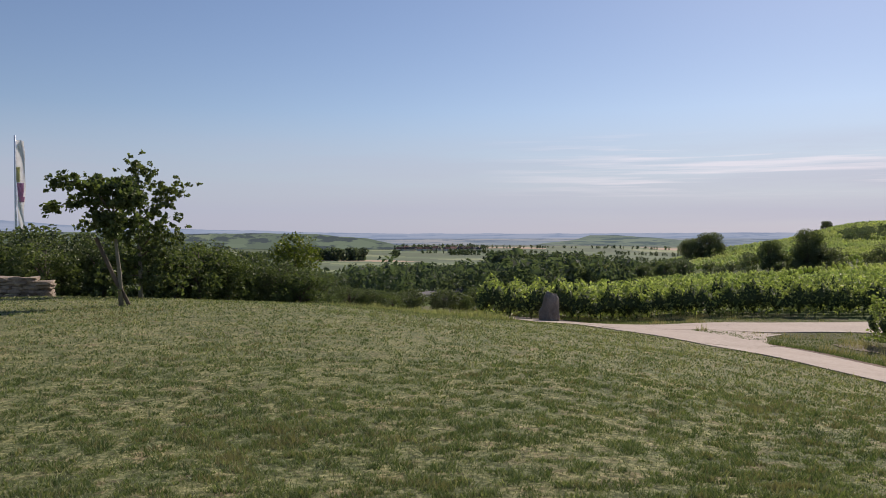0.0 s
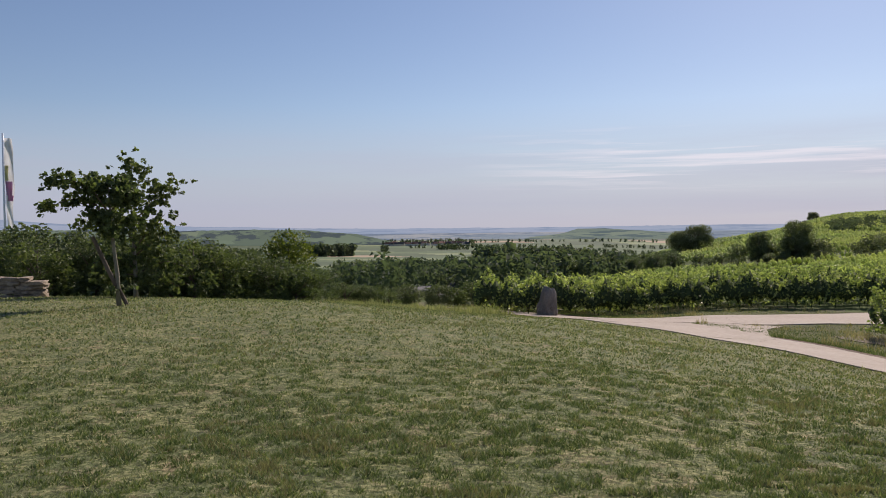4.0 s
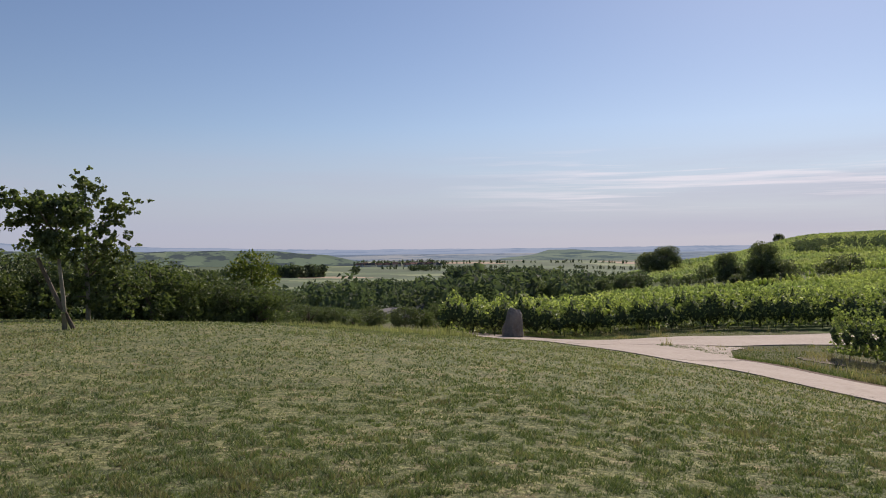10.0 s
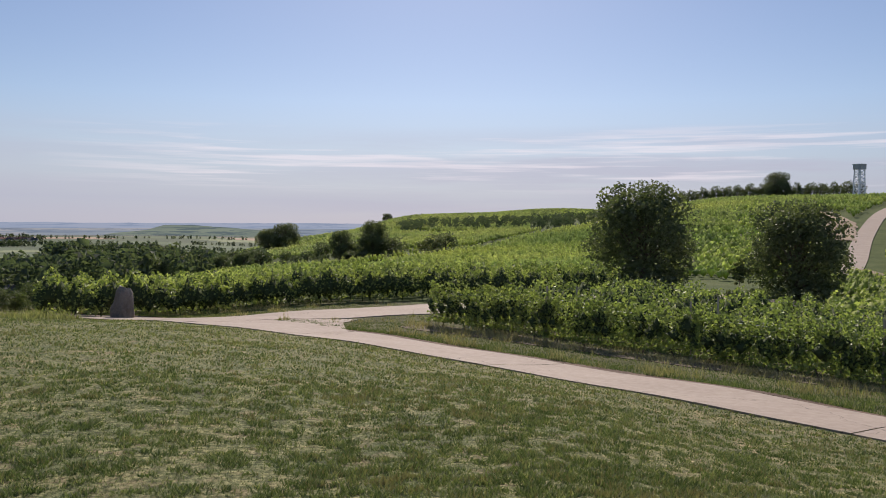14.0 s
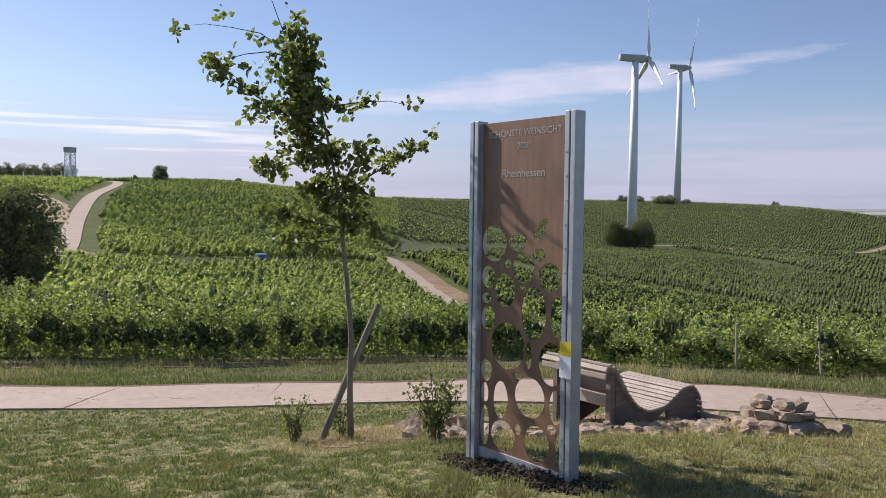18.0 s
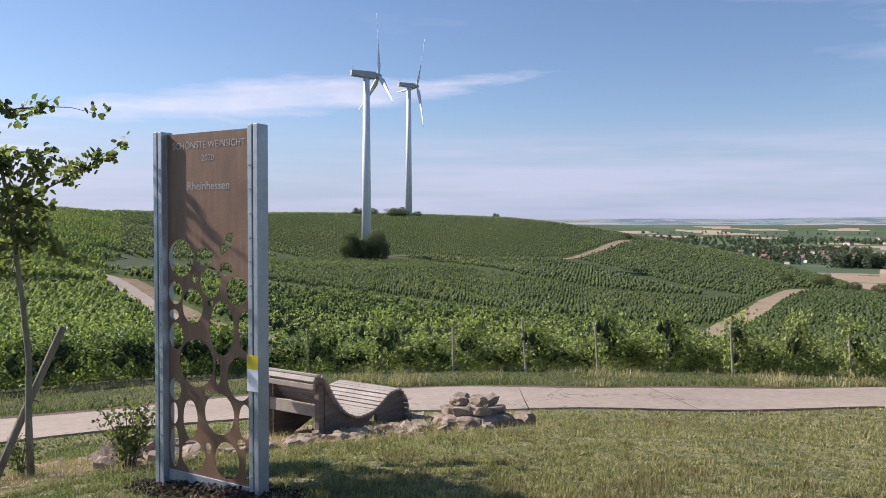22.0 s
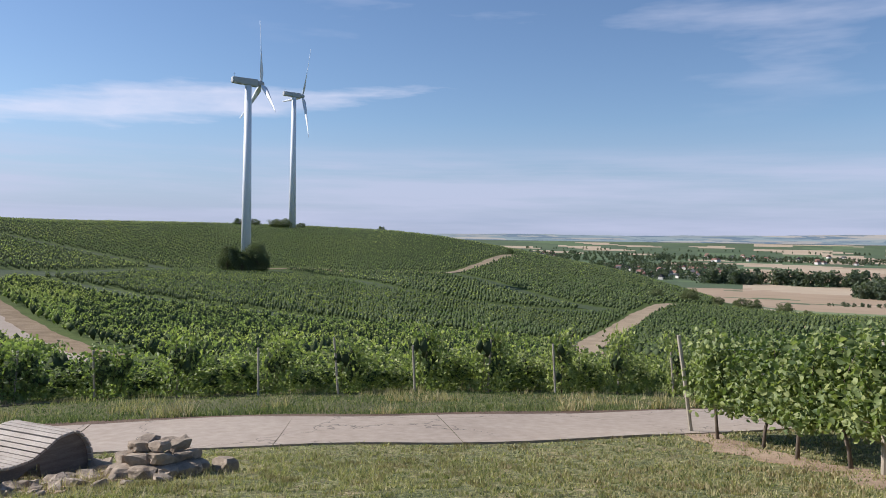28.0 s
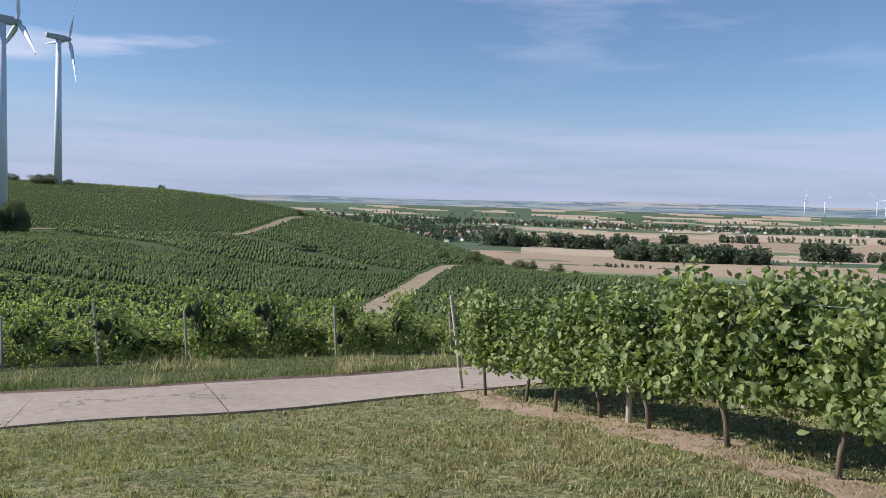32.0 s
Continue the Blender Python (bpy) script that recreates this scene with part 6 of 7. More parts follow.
def drawn(*pairs):
    return [((px - 1232) * K, (843 - py) * K * 1.032) for px, py in pairs]


local_tree("young_maple", 6.98, 2.92, 66.5, "slender young maple with loose branches tied to a leaning stake",
           drawn((1232, 850), (1229, 740), (1231, 640), (1222, 540), (1212, 450), (1205, 380), (1190, 300), (1172, 225), (1150, 165), (1118, 112)),
           [(drawn((1112, 112), (1090, 55), (1066, -10), (1050, -70)), 0.006, 0, 0.1),
            (drawn((1105, 118), (1060, 92), (1010, 88), (965, 88), (938, 96)), 0.006, 60, -0.35),
            (drawn((1112, 128), (1070, 126), (1035, 136), (1000, 152), (968, 156)), 0.007, 100, -0.5),
            (drawn((1178, 270), (1120, 240), (1070, 220), (1020, 190), (985, 160)), 0.010, 260, -0.6),
            (drawn((1165, 215), (1120, 215), (1080, 235), (1040, 255)), 0.008, 220, -0.5),
            (drawn((1125, 125), (1140, 135), (1165, 130)), 0.006, 150, 0.1),
            # Two limbs added to throw leaf shadow onto the stele
            (drawn((1190, 300), (1140, 260), (1100, 232)), 0.008, 300, -0.55),
            (drawn((1180, 260), (1130, 205), (1105, 180)), 0.008, 260, -0.5),
            (drawn((1145, 160), (1115, 150), (1075, 155)), 0.006, 130, -0.1),
            (drawn((1172, 222), (1215, 212), (1260, 206), (1300, 205), (1342, 214)), 0.008, 130, -0.15),
            (drawn((1185, 240), (1160, 180), (1155, 150)), 0.008, 130, 0.1),
            (drawn((1195, 320), (1145, 320), (1105, 330), (1066, 336)), 0.010, 330, -0.5),
            (drawn((1190, 300), (1150, 285), (1100, 300)), 0.008, 220, -0.2),
            (drawn((1210, 380), (1260, 345), (1310, 315), (1350, 290), (1385, 262)), 0.011, 210, 0.1),
            (drawn((1205, 370), (1235, 320), (1255, 290)), 0.008, 180, -0.2),
            (drawn((1200, 360), (1160, 370), (1110, 380)), 0.009, 330, 0.25),
            (drawn((1210, 400), (1235, 370), (1255, 380)), 0.008, 220, 0.2),
            (drawn((1212, 440), (1160, 430), (1100, 410), (1060, 420)), 0.010, 300, -0.25),
            (drawn((1215, 460), (1150, 470), (1090, 465)), 0.010, 230, 0.3),
            (drawn((1214, 450), (1250, 430), (1275, 455), (1300, 465)), 0.009, 180, -0.2),
            (drawn((1218, 490), (1180, 480), (1140, 480)), 0.007, 100, 0.15),
            (drawn((1200, 345), (1190, 300), (1200, 285)), 0.008, 220, 0.1),
            (drawn((1206, 390), (1180, 390), (1165, 400)), 0.008, 240, -0.1),
            (drawn((1208, 420), (1225, 410), (1240, 420)), 0.008, 200, 0.15),
            # Limbs from here on are added so their leaves dapple the stele plate
            (drawn((1150, 165), (1130, 150), (1112, 140)), 0.007, 200, -0.52),
            (drawn((1165, 215), (1140, 200), (1115, 188)), 0.007, 210, -0.52),
            (drawn((1128, 125), (1120, 115), (1108, 106)), 0.006, 150, -0.5),
            (drawn((1168, 222), (1148, 215), (1126, 212)), 0.007, 160, -0.46),
            (drawn((1118, 112), (1122, 100), (1126, 88)), 0.005, 90, -0.46),
            (drawn((1128, 125), (1136, 112), (1142, 102)), 0.005, 90, -0.5)],
           MAT_SAPLEAF, 5, 0.064, 0.026, 0.62, 0.06)
stake = thing("tree_stake", 6.92, 3.27, ground(6.92, 3.27), "grey-brown weathered wooden stake leaning against the young maple", "stake")
b = radians(66.5)
part_data("pole", *tube_arrays([(0, 0, -0.15), (0.62 * math.cos(b) * 0.5, -0.62 * math.sin(b) * 0.5, 0.62), (0.62 * math.cos(b), -0.62 * math.sin(b), 1.34)], [0.036, 0.034, 0.033], 9), MAT_YOUNGBARK, stake)
part_data("tie", *tube_arrays([(0.30 * math.cos(b) - 0.03, -0.30 * math.sin(b) - 0.03, 0.66), (0.36 * math.cos(b), -0.36 * math.sin(b), 0.70), (0.42 * math.cos(b), -0.42 * math.sin(b), 0.67)], [0.01] * 3, 5), MAT_STRAW, stake)

# young plane tree with a stake at the far side of the lawn
KT = 20.3 / 1396


def far_drawn(*pairs):
    return [((px - 213) * KT, (536 - py) * KT) for px, py in pairs]


tx, ty = polar(-28.5, 21.9)
local_tree("young_tree", tx, ty, -28.5, "young broad-leaved tree with drooping dark foliage on the lawn",
           far_drawn((213, 540), (211, 480), (206, 430), (203, 380), (200, 330), (205, 320)),
           [(far_drawn((203, 400), (180, 360), (140, 350), (92, 368)), 0.03, 330, 0.4),
            (far_drawn((203, 380), (175, 335), (140, 318), (108, 322)), 0.03, 300, -0.4),
            (far_drawn((204, 400), (175, 380), (150, 398)), 0.02, 220, 0.5),
            (far_drawn((203, 350), (210, 325), (225, 320)), 0.02, 260, 0.2),
            (far_drawn((204, 370), (230, 345), (240, 350)), 0.02, 260, -0.3),
            (far_drawn((205, 400), (225, 385), (245, 390)), 0.02, 240, 0.4),
            (far_drawn((203, 340), (180, 330), (170, 318)), 0.02, 240, 0.3),
            (far_drawn((204, 385), (190, 395), (200, 410)), 0.02, 220, -0.4),
            (far_drawn((210, 515), (214, 508), (218, 500)), 0.01, 40, 0.1)],
           MAT_LEAF, 9, 0.10, 0.05, 2.0, 0.14)
KS = 30.0 / 1396


def slim_drawn(*pairs):
    return [((px - 262) * KS, (508 - py) * KS) for px, py in pairs]


sx_, sy_ = polar(-27.3, 30)
local_tree("slim_tree", sx_, sy_, -27.3, "tall slim tree with loose foliage behind a young tree",
           slim_drawn((262, 530), (263, 470), (261, 420), (263, 360), (260, 310), (262, 284)),
           [(slim_drawn((262, 420), (240, 380), (225, 350)), 0.03, 260, 0.4), (slim_drawn((262, 400), (285, 360), (300, 330), (318, 326)), 0.03, 300, -0.4),
            (slim_drawn((262, 440), (300, 410), (325, 400)), 0.03, 320, 0.5), (slim_drawn((262, 360), (245, 330), (238, 312)), 0.02, 200, -0.4),
            (slim_drawn((262, 350), (275, 310), (268, 286)), 0.02, 200, 0.2), (slim_drawn((262, 340), (250, 300), (255, 280)), 0.02, 170, -0.2),
            (slim_drawn((262, 380), (310, 345), (335, 320)), 0.03, 240, 0.3), (slim_drawn((262, 460), (230, 440), (212, 450)), 0.03, 340, -0.6),
            (slim_drawn((262, 470), (310, 450), (345, 462)), 0.03, 380, 0.6), (slim_drawn((262, 480), (290, 470), (330, 492)), 0.03, 380, -0.5),
            (slim_drawn((262, 470), (225, 470), (205, 482)), 0.03, 340, 0.5), (slim_drawn((262, 430), (290, 390), (310, 372)), 0.03, 300, -0.6),
            (slim_drawn((262, 410), (235, 405), (222, 400)), 0.02, 260, -0.5), (slim_drawn((262, 450), (280, 440), (300, 436)), 0.02, 300, 0.8)],
           MAT_LEAF, 16, 0.11, 0.07, 1.7, 0.2)
stake = thing("tree_stake", tx, ty, ground(tx, ty), "dark wooden stake leaning beside a young tree", "stake")
b = radians(-28.5)
for (u0, h0), (u1, h1) in (far_drawn((208, 500), (173, 415)), far_drawn((206, 492), (226, 535))):
    part_data("pole", *tube_arrays([(math.cos(b) * u0, -math.sin(b) * u0, h0), (math.cos(b) * u1, -math.sin(b) * u1, h1)], [0.05, 0.05], 8), MAT_BARK, stake)


# rose bush and weeds by the bed
def small_bush(name, x, y, tall, wide, label, mat, seed, leaf=0.04, stems=16, per=40):
    r = random.Random(seed)
    top = thing(name, x, y, ground(x, y), label, "bush")
    pts = []
    for k in range(stems):
        a = r.uniform(0, 6.283)
        w = wide / 2 * math.sqrt(r.random())
        tip = Vector((w * math.cos(a), w * math.sin(a), tall * r.uniform(0.6, 1.05)))
        mid = Vector((tip.x * 0.35, tip.y * 0.35, tip.z * 0.5))
        part_data("stem", *tube_arrays([(0.15 * tip.x, 0.15 * tip.y, -0.03), mid, tip], [0.007, 0.005, 0.002], 4), MAT_BARK, top)
        for _ in range(per):
            t = r.uniform(0.25, 1)
            c = mid.lerp(tip, (t - 0.5) * 2) if t > 0.5 else Vector((0, 0, 0)).lerp(mid, t * 2)
            pts.append(tuple(c + Vector((r.gauss(0, 0.05), r.gauss(0, 0.05), r.gauss(0, 0.04)))))
    v, f = leaf_cloud(np.array(pts), leaf * np.random.default_rng(seed).uniform(0.6, 1.3, len(pts)), 0.3, 6, seed)
    array_mesh("foliage", v, f, mat, top)
    return top


small_bush("rose_bush", 7.05, 2.10, 0.66, 0.62, "small rose bush with sparse dark leaves in dry grass", MAT_SAPLEAF, 3, 0.036, 22, 30)
small_bush("weed", 6.75, 3.42, 0.42, 0.40, "low green weed beside the tree stake", MAT_SAPLEAF, 4, 0.03, 12, 20)
small_bush("weed", 7.2, 3.1, 0.38, 0.25, "thin green weed beside the young maple", MAT_LEAF, 6, 0.03, 7, 22)


# dry stone wall at the flag
def stone_wall():
    x0, y0 = polar(-32.6, 30.6)
    heading = 196.0
    top = tagged(new("wall_dry_stone"), "low dry stone wall of pale reddish limestone", "wall", kind="structure")
    top.matrix_basis = pose(x0, y0, ground(x0, y0), 0, 0, heading)
    r = random.Random(12)
    for course in range(5):
        s = r.uniform(-0.1, 0.1)
        while s < 6.2:
            w, h = r.uniform(0.22, 0.55), 0.15
            if not (course == 4 and r.random() < 0.3):
                ob = new("stone", r.choice(ROCKS))
                ob.parent = top
                ob.matrix_basis = pose(s + w / 2, r.gauss(0, 0.03), 0.07 + course * 0.145 + r.gauss(0, 0.01), r.uniform(-6, 6), r.uniform(-5, 5), r.choice((0, 180)) + r.gauss(0, 6)) @ Matrix.Diagonal((w * 1.45, 0.7, h * 1.55, 1))
            s += w * 0.97


stone_wall()


def flag():
    x, y = polar(-34.7, 48.5)
    z = ground(x, y)
    top = thing("flagpole", x, y, z, "slim white flagpole with a narrow hanging banner", "flagpole", heading=62)
    tall = EYE + 48.5 * math.tan(radians(6.05)) - z
    part_data("pole", *tube_arrays([(0, 0, -0.2), (0, 0, tall * 0.5), (0, 0, tall)], [0.07, 0.06, 0.045], 12), MAT_WHITE, top, True)
    def cloth(z0, z1, x0, x1, dy):
        vs, fs = [], []
        n, m = 24, 8
        for i in range(n + 1):
            for j in range(m + 1):
                u, v = x0 + (x1 - x0) * j / m, z0 + (z1 - z0) * i / n
                vs.append((0.08 + u, 0.10 * math.sin(u * 9 + v * 1.1) + 0.05 * math.sin(v * 3) + dy, v))
        for i in range(n):
            for j in range(m):
                a = i * (m + 1) + j
                fs.append((a, a + 1, a + m + 2, a + m + 1))
        return vs, fs
    banner = part_data("banner", *cloth(tall - 5.1, tall - 0.25, 0, 0.42, 0), MAT_CLOTH, top, True, "white cloth banner with yellow and pink shapes")
    for z0, z1, a, c, mat in ((tall - 2.5, tall - 1.7, 0.02, 0.2, MAT_PALEYELLOW), (tall - 3.3, tall - 2.55, 0.02, 0.34, MAT_PINK), (tall - 3.6, tall - 3.3, 0.14, 0.4, MAT_PINK)):
        part_data("print", *cloth(z0, z1, a, c, -0.008), mat, banner, True)
        part_data("print", *cloth(z0, z1, a, c, 0.008), mat, banner, True)


def cloth_material(name, colour):
    """Thin cloth that lets some light through."""
    m, n, l, b = material(name, 0.9, 0, 0.2)
    f = tex_noise(n, l, place_of(n), 3, 4)
    c = ramp(n, l, f, ((0.3, tuple(0.88 * q for q in colour)), (0.7, colour)))
    tr = n.new("ShaderNodeBsdfTranslucent")
    mx = n.new("ShaderNodeMixShader")
    mx.inputs[0].default_value = 0.5
    l.new(c, b.inputs["Base Color"]), l.new(c, tr.inputs[0])
    l.new(b.outputs[0], mx.inputs[1]), l.new(tr.outputs[0], mx.inputs[2]), l.new(mx.outputs[0], n["Material Output"].inputs[0])
    return m


MAT_CLOTH = cloth_material("white_cloth", (0.78, 0.78, 0.78))
MAT_PALEYELLOW = cloth_material("yellow_print", (0.72, 0.70, 0.42))
MAT_PINK = cloth_material("pink_print", (0.70, 0.42, 0.60))
flag()


# lattice lookout on the ridge
def lookout():
    x, y = polar(51.45, 309)
    z = ground(x, y)
    top = thing("lookout_tower", x, y, z, "slender steel lattice lookout tower with a grey cabin on the ridge", "tower")
    tall = EYE + 309 * math.tan(radians(3.95)) - z
    w = 1.3
    corners = [(-w, -w), (w, -w), (w, w), (-w, w)]
    for cx_, cy_ in corners:
        part_data("leg", *tube_arrays([(cx_, cy_, -0.3), (cx_ * 0.85, cy_ * 0.85, tall)], [0.24, 0.2], 5), MAT_WHITE, top)
    for k in range(6):
        z0, z1 = (tall - 1.8) * k / 6, (tall - 1.8) * (k + 1) / 6
        for (a, b_), (c, d) in zip(corners, corners[1:] + corners[:1]):
            part_data("brace", *tube_arrays([(a * 0.95, b_ * 0.95, z0), (c * 0.95, d * 0.95, z1)], [0.13, 0.13], 4), MAT_WHITE, top)
            part_data("brace", *tube_arrays([(a * 0.95, b_ * 0.95, z1), (c * 0.95, d * 0.95, z1)], [0.13, 0.13], 4), MAT_WHITE, top)
    bm = bmesh.new()
    box(bm, (-1.5, -1.5, tall - 1.9), (1.5, 1.5, tall - 0.25), 0.08)
    part("cabin", bm, MAT_NACELLE, top, "grey cabin")
    bm = bmesh.new()
    box(bm, (-1.6, -1.6, tall - 0.25), (1.6, 1.6, tall), 0.05)
    part("roof", bm, MAT_WHITE, top)


lookout()


# houses of the villages
def house_kind(w, l, h, wall_mat, roof_mat, label):
    top = thing("house", 0, 0, -200, label, "house")
    bm = bmesh.new()
    box(bm, (-l / 2, -w / 2, -2), (l / 2, w / 2, h))
    part("wall", bm, wall_mat, top)
    bm = bmesh.new()
    o, rz = 0.4, w * 0.5
    a = [bm.verts.new(p) for p in ((-l / 2 - o, -w / 2 - o, h - 0.3), (l / 2 + o, -w / 2 - o, h - 0.3), (l / 2 + o, w / 2 + o, h - 0.3), (-l / 2 - o, w / 2 + o, h - 0.3), (-l / 2 - o, 0, h + rz), (l / 2 + o, 0, h + rz))]
    for q in ((0, 1, 5, 4), (2, 3, 4, 5), (0, 4, 3), (1, 2, 5), (3, 2, 1, 0)):
        bm.faces.new([a[i] for i in q])
    part("roof", bm, roof_mat, top)
    for s in (-1, 1):
        for k in (-1, 0, 1):
            for lev in (1.2, 3.9):
                if lev + 1.4 > h:
                    continue
                bm = bmesh.new()
                box(bm, (k * l / 3.4 - 0.55, s * (w / 2) - 0.04, lev), (k * l / 3.4 + 0.55, s * (w / 2) + 0.04, lev + 1.3))
                part("window", bm, MAT_DARKMETAL, top)
    return top


HOUSES = [house_kind(9, 13, 5.5, MAT_WALL, MAT_ROOF, "pale rendered village house with a red-brown roof"),
          house_kind(8, 11, 4.5, MAT_WALL, MAT_SLATE, "pale rendered village house with a dark roof")]
r_ = random.Random(77)
for n, a0, a1, r0, r1, grp in ((64, 115.5, 123.6, 1500, 2050, "near village"), (44, 107.5, 112, 2500, 2950, "far village"), (70, -9.6, -3.6, 2300, 2420, "valley village"), (46, 122, 149, 2560, 3050, "plain village")):
    for x, y, s, w in scatter(n, a0, a1, r0, r1, 0.9, 1.25, n):
        copy = copy_thing(r_.choice(HOUSES), pose(x, y, ground(x, y), 0, 0, r_.choice((20, 110)) + r_.gauss(0, 12)) @ Matrix.Diagonal((s, s, s, 1)))
        tagged(copy, "", "", grp)
for b, r, s, t in ((-6.5, 88, 0.75, 60), (-4.6, 95, 0.7, 75)):
    x, y = polar(b, r)
    tagged(copy_thing(HOUSES[1], pose(x, y, ground(x, y) - 0.5, 0, 0, t) @ Matrix.Diagonal((s, s, s * 0.28, 1))), "low shed with a dark roof among valley trees", "shed", "valley sheds")
for h in HOUSES:
    for o in (h, *h.children_recursive):
        bpy.data.objects.remove(o)


# ---- grasses ----
class Lattice:
    """Smooth chance over the plan, for tufts and bare patches."""

    def __init__(self, seed, cell):
        self.g, self.cell = np.random.default_rng(seed).random((256, 256)), cell

    def __call__(self, x, y):
        u, v = x / self.cell + 1000, y / self.cell + 1000
        i, j = np.floor(u).astype(int), np.floor(v).astype(int)
        a, b = u - i, v - j
        a, b = a * a * (3 - 2 * a), b * b * (3 - 2 * b)
        g = self.g
        i, j, i2, j2 = i % 256, j % 256, (i + 1) % 256, (j + 1) % 256
        return (g[i, j] * (1 - a) + g[i2, j] * a) * (1 - b) + (g[i, j2] * (1 - a) + g[i2, j2] * a) * b


TUFT, PATCH, BROAD, MOTTLE, CLUMP = Lattice(1, 0.11), Lattice(2, 0.42), Lattice(3, 2.2), Lattice(4, 0.2), Lattice(5, 0.9)


def blades(name, label, x, y, tall, width, mat, seed, lean=0.5, lift=0.0):
    r = np.random.default_rng(seed)
    n = len(x)
    z = ground(x, y) + lift
    a = r.uniform(0, 2 * np.pi, n)
    bx, by = np.cos(a) * width / 2, np.sin(a) * width / 2
    lx, ly = r.normal(0, lean, n) * tall, r.normal(0, lean, n) * tall
    v = np.stack([np.stack([x - bx, y - by, z - 0.01], 1), np.stack([x + bx, y + by, z - 0.01], 1), np.stack([x + lx, y + ly, z + tall], 1)], 1).reshape(-1, 3)
    f = np.arange(3 * n).reshape(-1, 3)
    return tagged(array_mesh(name, v, f, mat), label, "grass", kind="stuff")


def lawn_points(n, a0, a1, r0, r1, power, seed):
    r = np.random.default_rng(seed)
    a = np.radians(r.uniform(a0, a1, n))
    q = r0 * (r1 / r0) ** (r.random(n) ** power)
    x, y = q * np.sin(a), q * np.cos(a)
    ok = road_distance(x, y) < 0.03
    bed = np.concatenate([bed_points() + np.array([0.35, 0.15]), bed_points(), [(6.75, 3.0), (7.0, 2.9), (7.25, 2.75)]])
    near = np.nonzero(ok & (np.hypot(x - 8, y - 0.7) < 4))[0]
    gap = ((np.stack([x[near], y[near]], 1)[:, None] - bed[None]) ** 2).sum(2).min(1)
    ok[near[gap < (0.8 + 0.3 * np.sin(x[near] * 9) * np.sin(y[near] * 8)) ** 2]] = False
    return x[ok], y[ok]


def lawn():
    r = np.random.default_rng(5)
    x, y = lawn_points(950000, -42, 156, 1.8, 34, 1.0, 61)
    more = lawn_points(420000, -36, 150, 2.6, 11, 1.0, 62)
    x, y = np.r_[x, more[0]], np.r_[y, more[1]]
    far = np.hypot(x, y)
    tuft, patch, broad, mottle = TUFT(x, y), PATCH(x, y), BROAD(x, y), MOTTLE(x * 0.8 + y * 0.3, y)
    thick = 0.62 * tuft + 0.22 * mottle + 0.2 * broad
    keep = r.random(len(x)) < np.clip((thick - 0.33) * 3.6, 0.2, 1)
    x, y, far, thick, tuft, patch, broad, mottle = (q[keep] for q in (x, y, far, thick, tuft, patch, broad, mottle))
    tall = (0.012 + 0.058 * np.clip(thick - 0.36, 0, 1)) * r.uniform(0.6, 1.5, len(x)) * (1 + far * 0.02)
    east = np.clip((bearing_of(x, y) - 70) / 40, 0, 1)
    sere = 0.22 * patch + 0.34 * mottle + 0.26 * tuft + 0.24 * broad          # where the turf has dried out
    worn = np.clip((bearing_of(x, y) - 58) / 20, 0, 1) * np.clip((128 - bearing_of(x, y)) / 25, 0, 1)
    dry = r.random(len(x)) < np.clip((sere - 0.625 + 0.05 * east) * 4.0 + 0.06 + 0.08 * east + 0.2 * worn, 0.03, 0.9)
    dark = ~dry & (tuft * 0.5 + 0.5 * r.random(len(x)) > 0.6)
    # Bleached blades in the east; the distance term paints in far turf sheen
    faded_sheen = ~dry & (r.random(len(x)) < 0.05 + 0.25 * np.clip((far - 8) / 14, 0, 1) + 0.5 * np.clip((bearing_of(x, y) - 72) / 20, 0, 1) + 0.3 * worn)
    dark &= ~faded_sheen
    pale = ~dry & ~dark & ~faded_sheen
    w = 0.005 + 0.0017 * far
    blades("lawn_grass", "short mown green lawn with drier tufts", x[pale], y[pale], tall[pale] * 0.9, w[pale], MAT_BLADE, 1, 0.8)
    blades("dark_lawn_grass", "dark green tufts in the mown lawn", x[dark], y[dark], tall[dark] * 0.75, w[dark], MAT_DARKBLADE, 7, 0.8)
    blades("faded_lawn_grass", "pale grass in the lawn, bleached in the east and sheen-pale farther off", x[faded_sheen], y[faded_sheen], tall[faded_sheen], w[faded_sheen], MAT_PALEBLADE, 8)
    blades("dry_lawn_grass", "dry straw-coloured grass in the lawn", x[dry], y[dry], tall[dry] * 0.85, w[dry], MAT_LAWNSTRAW, 2)


lawn()


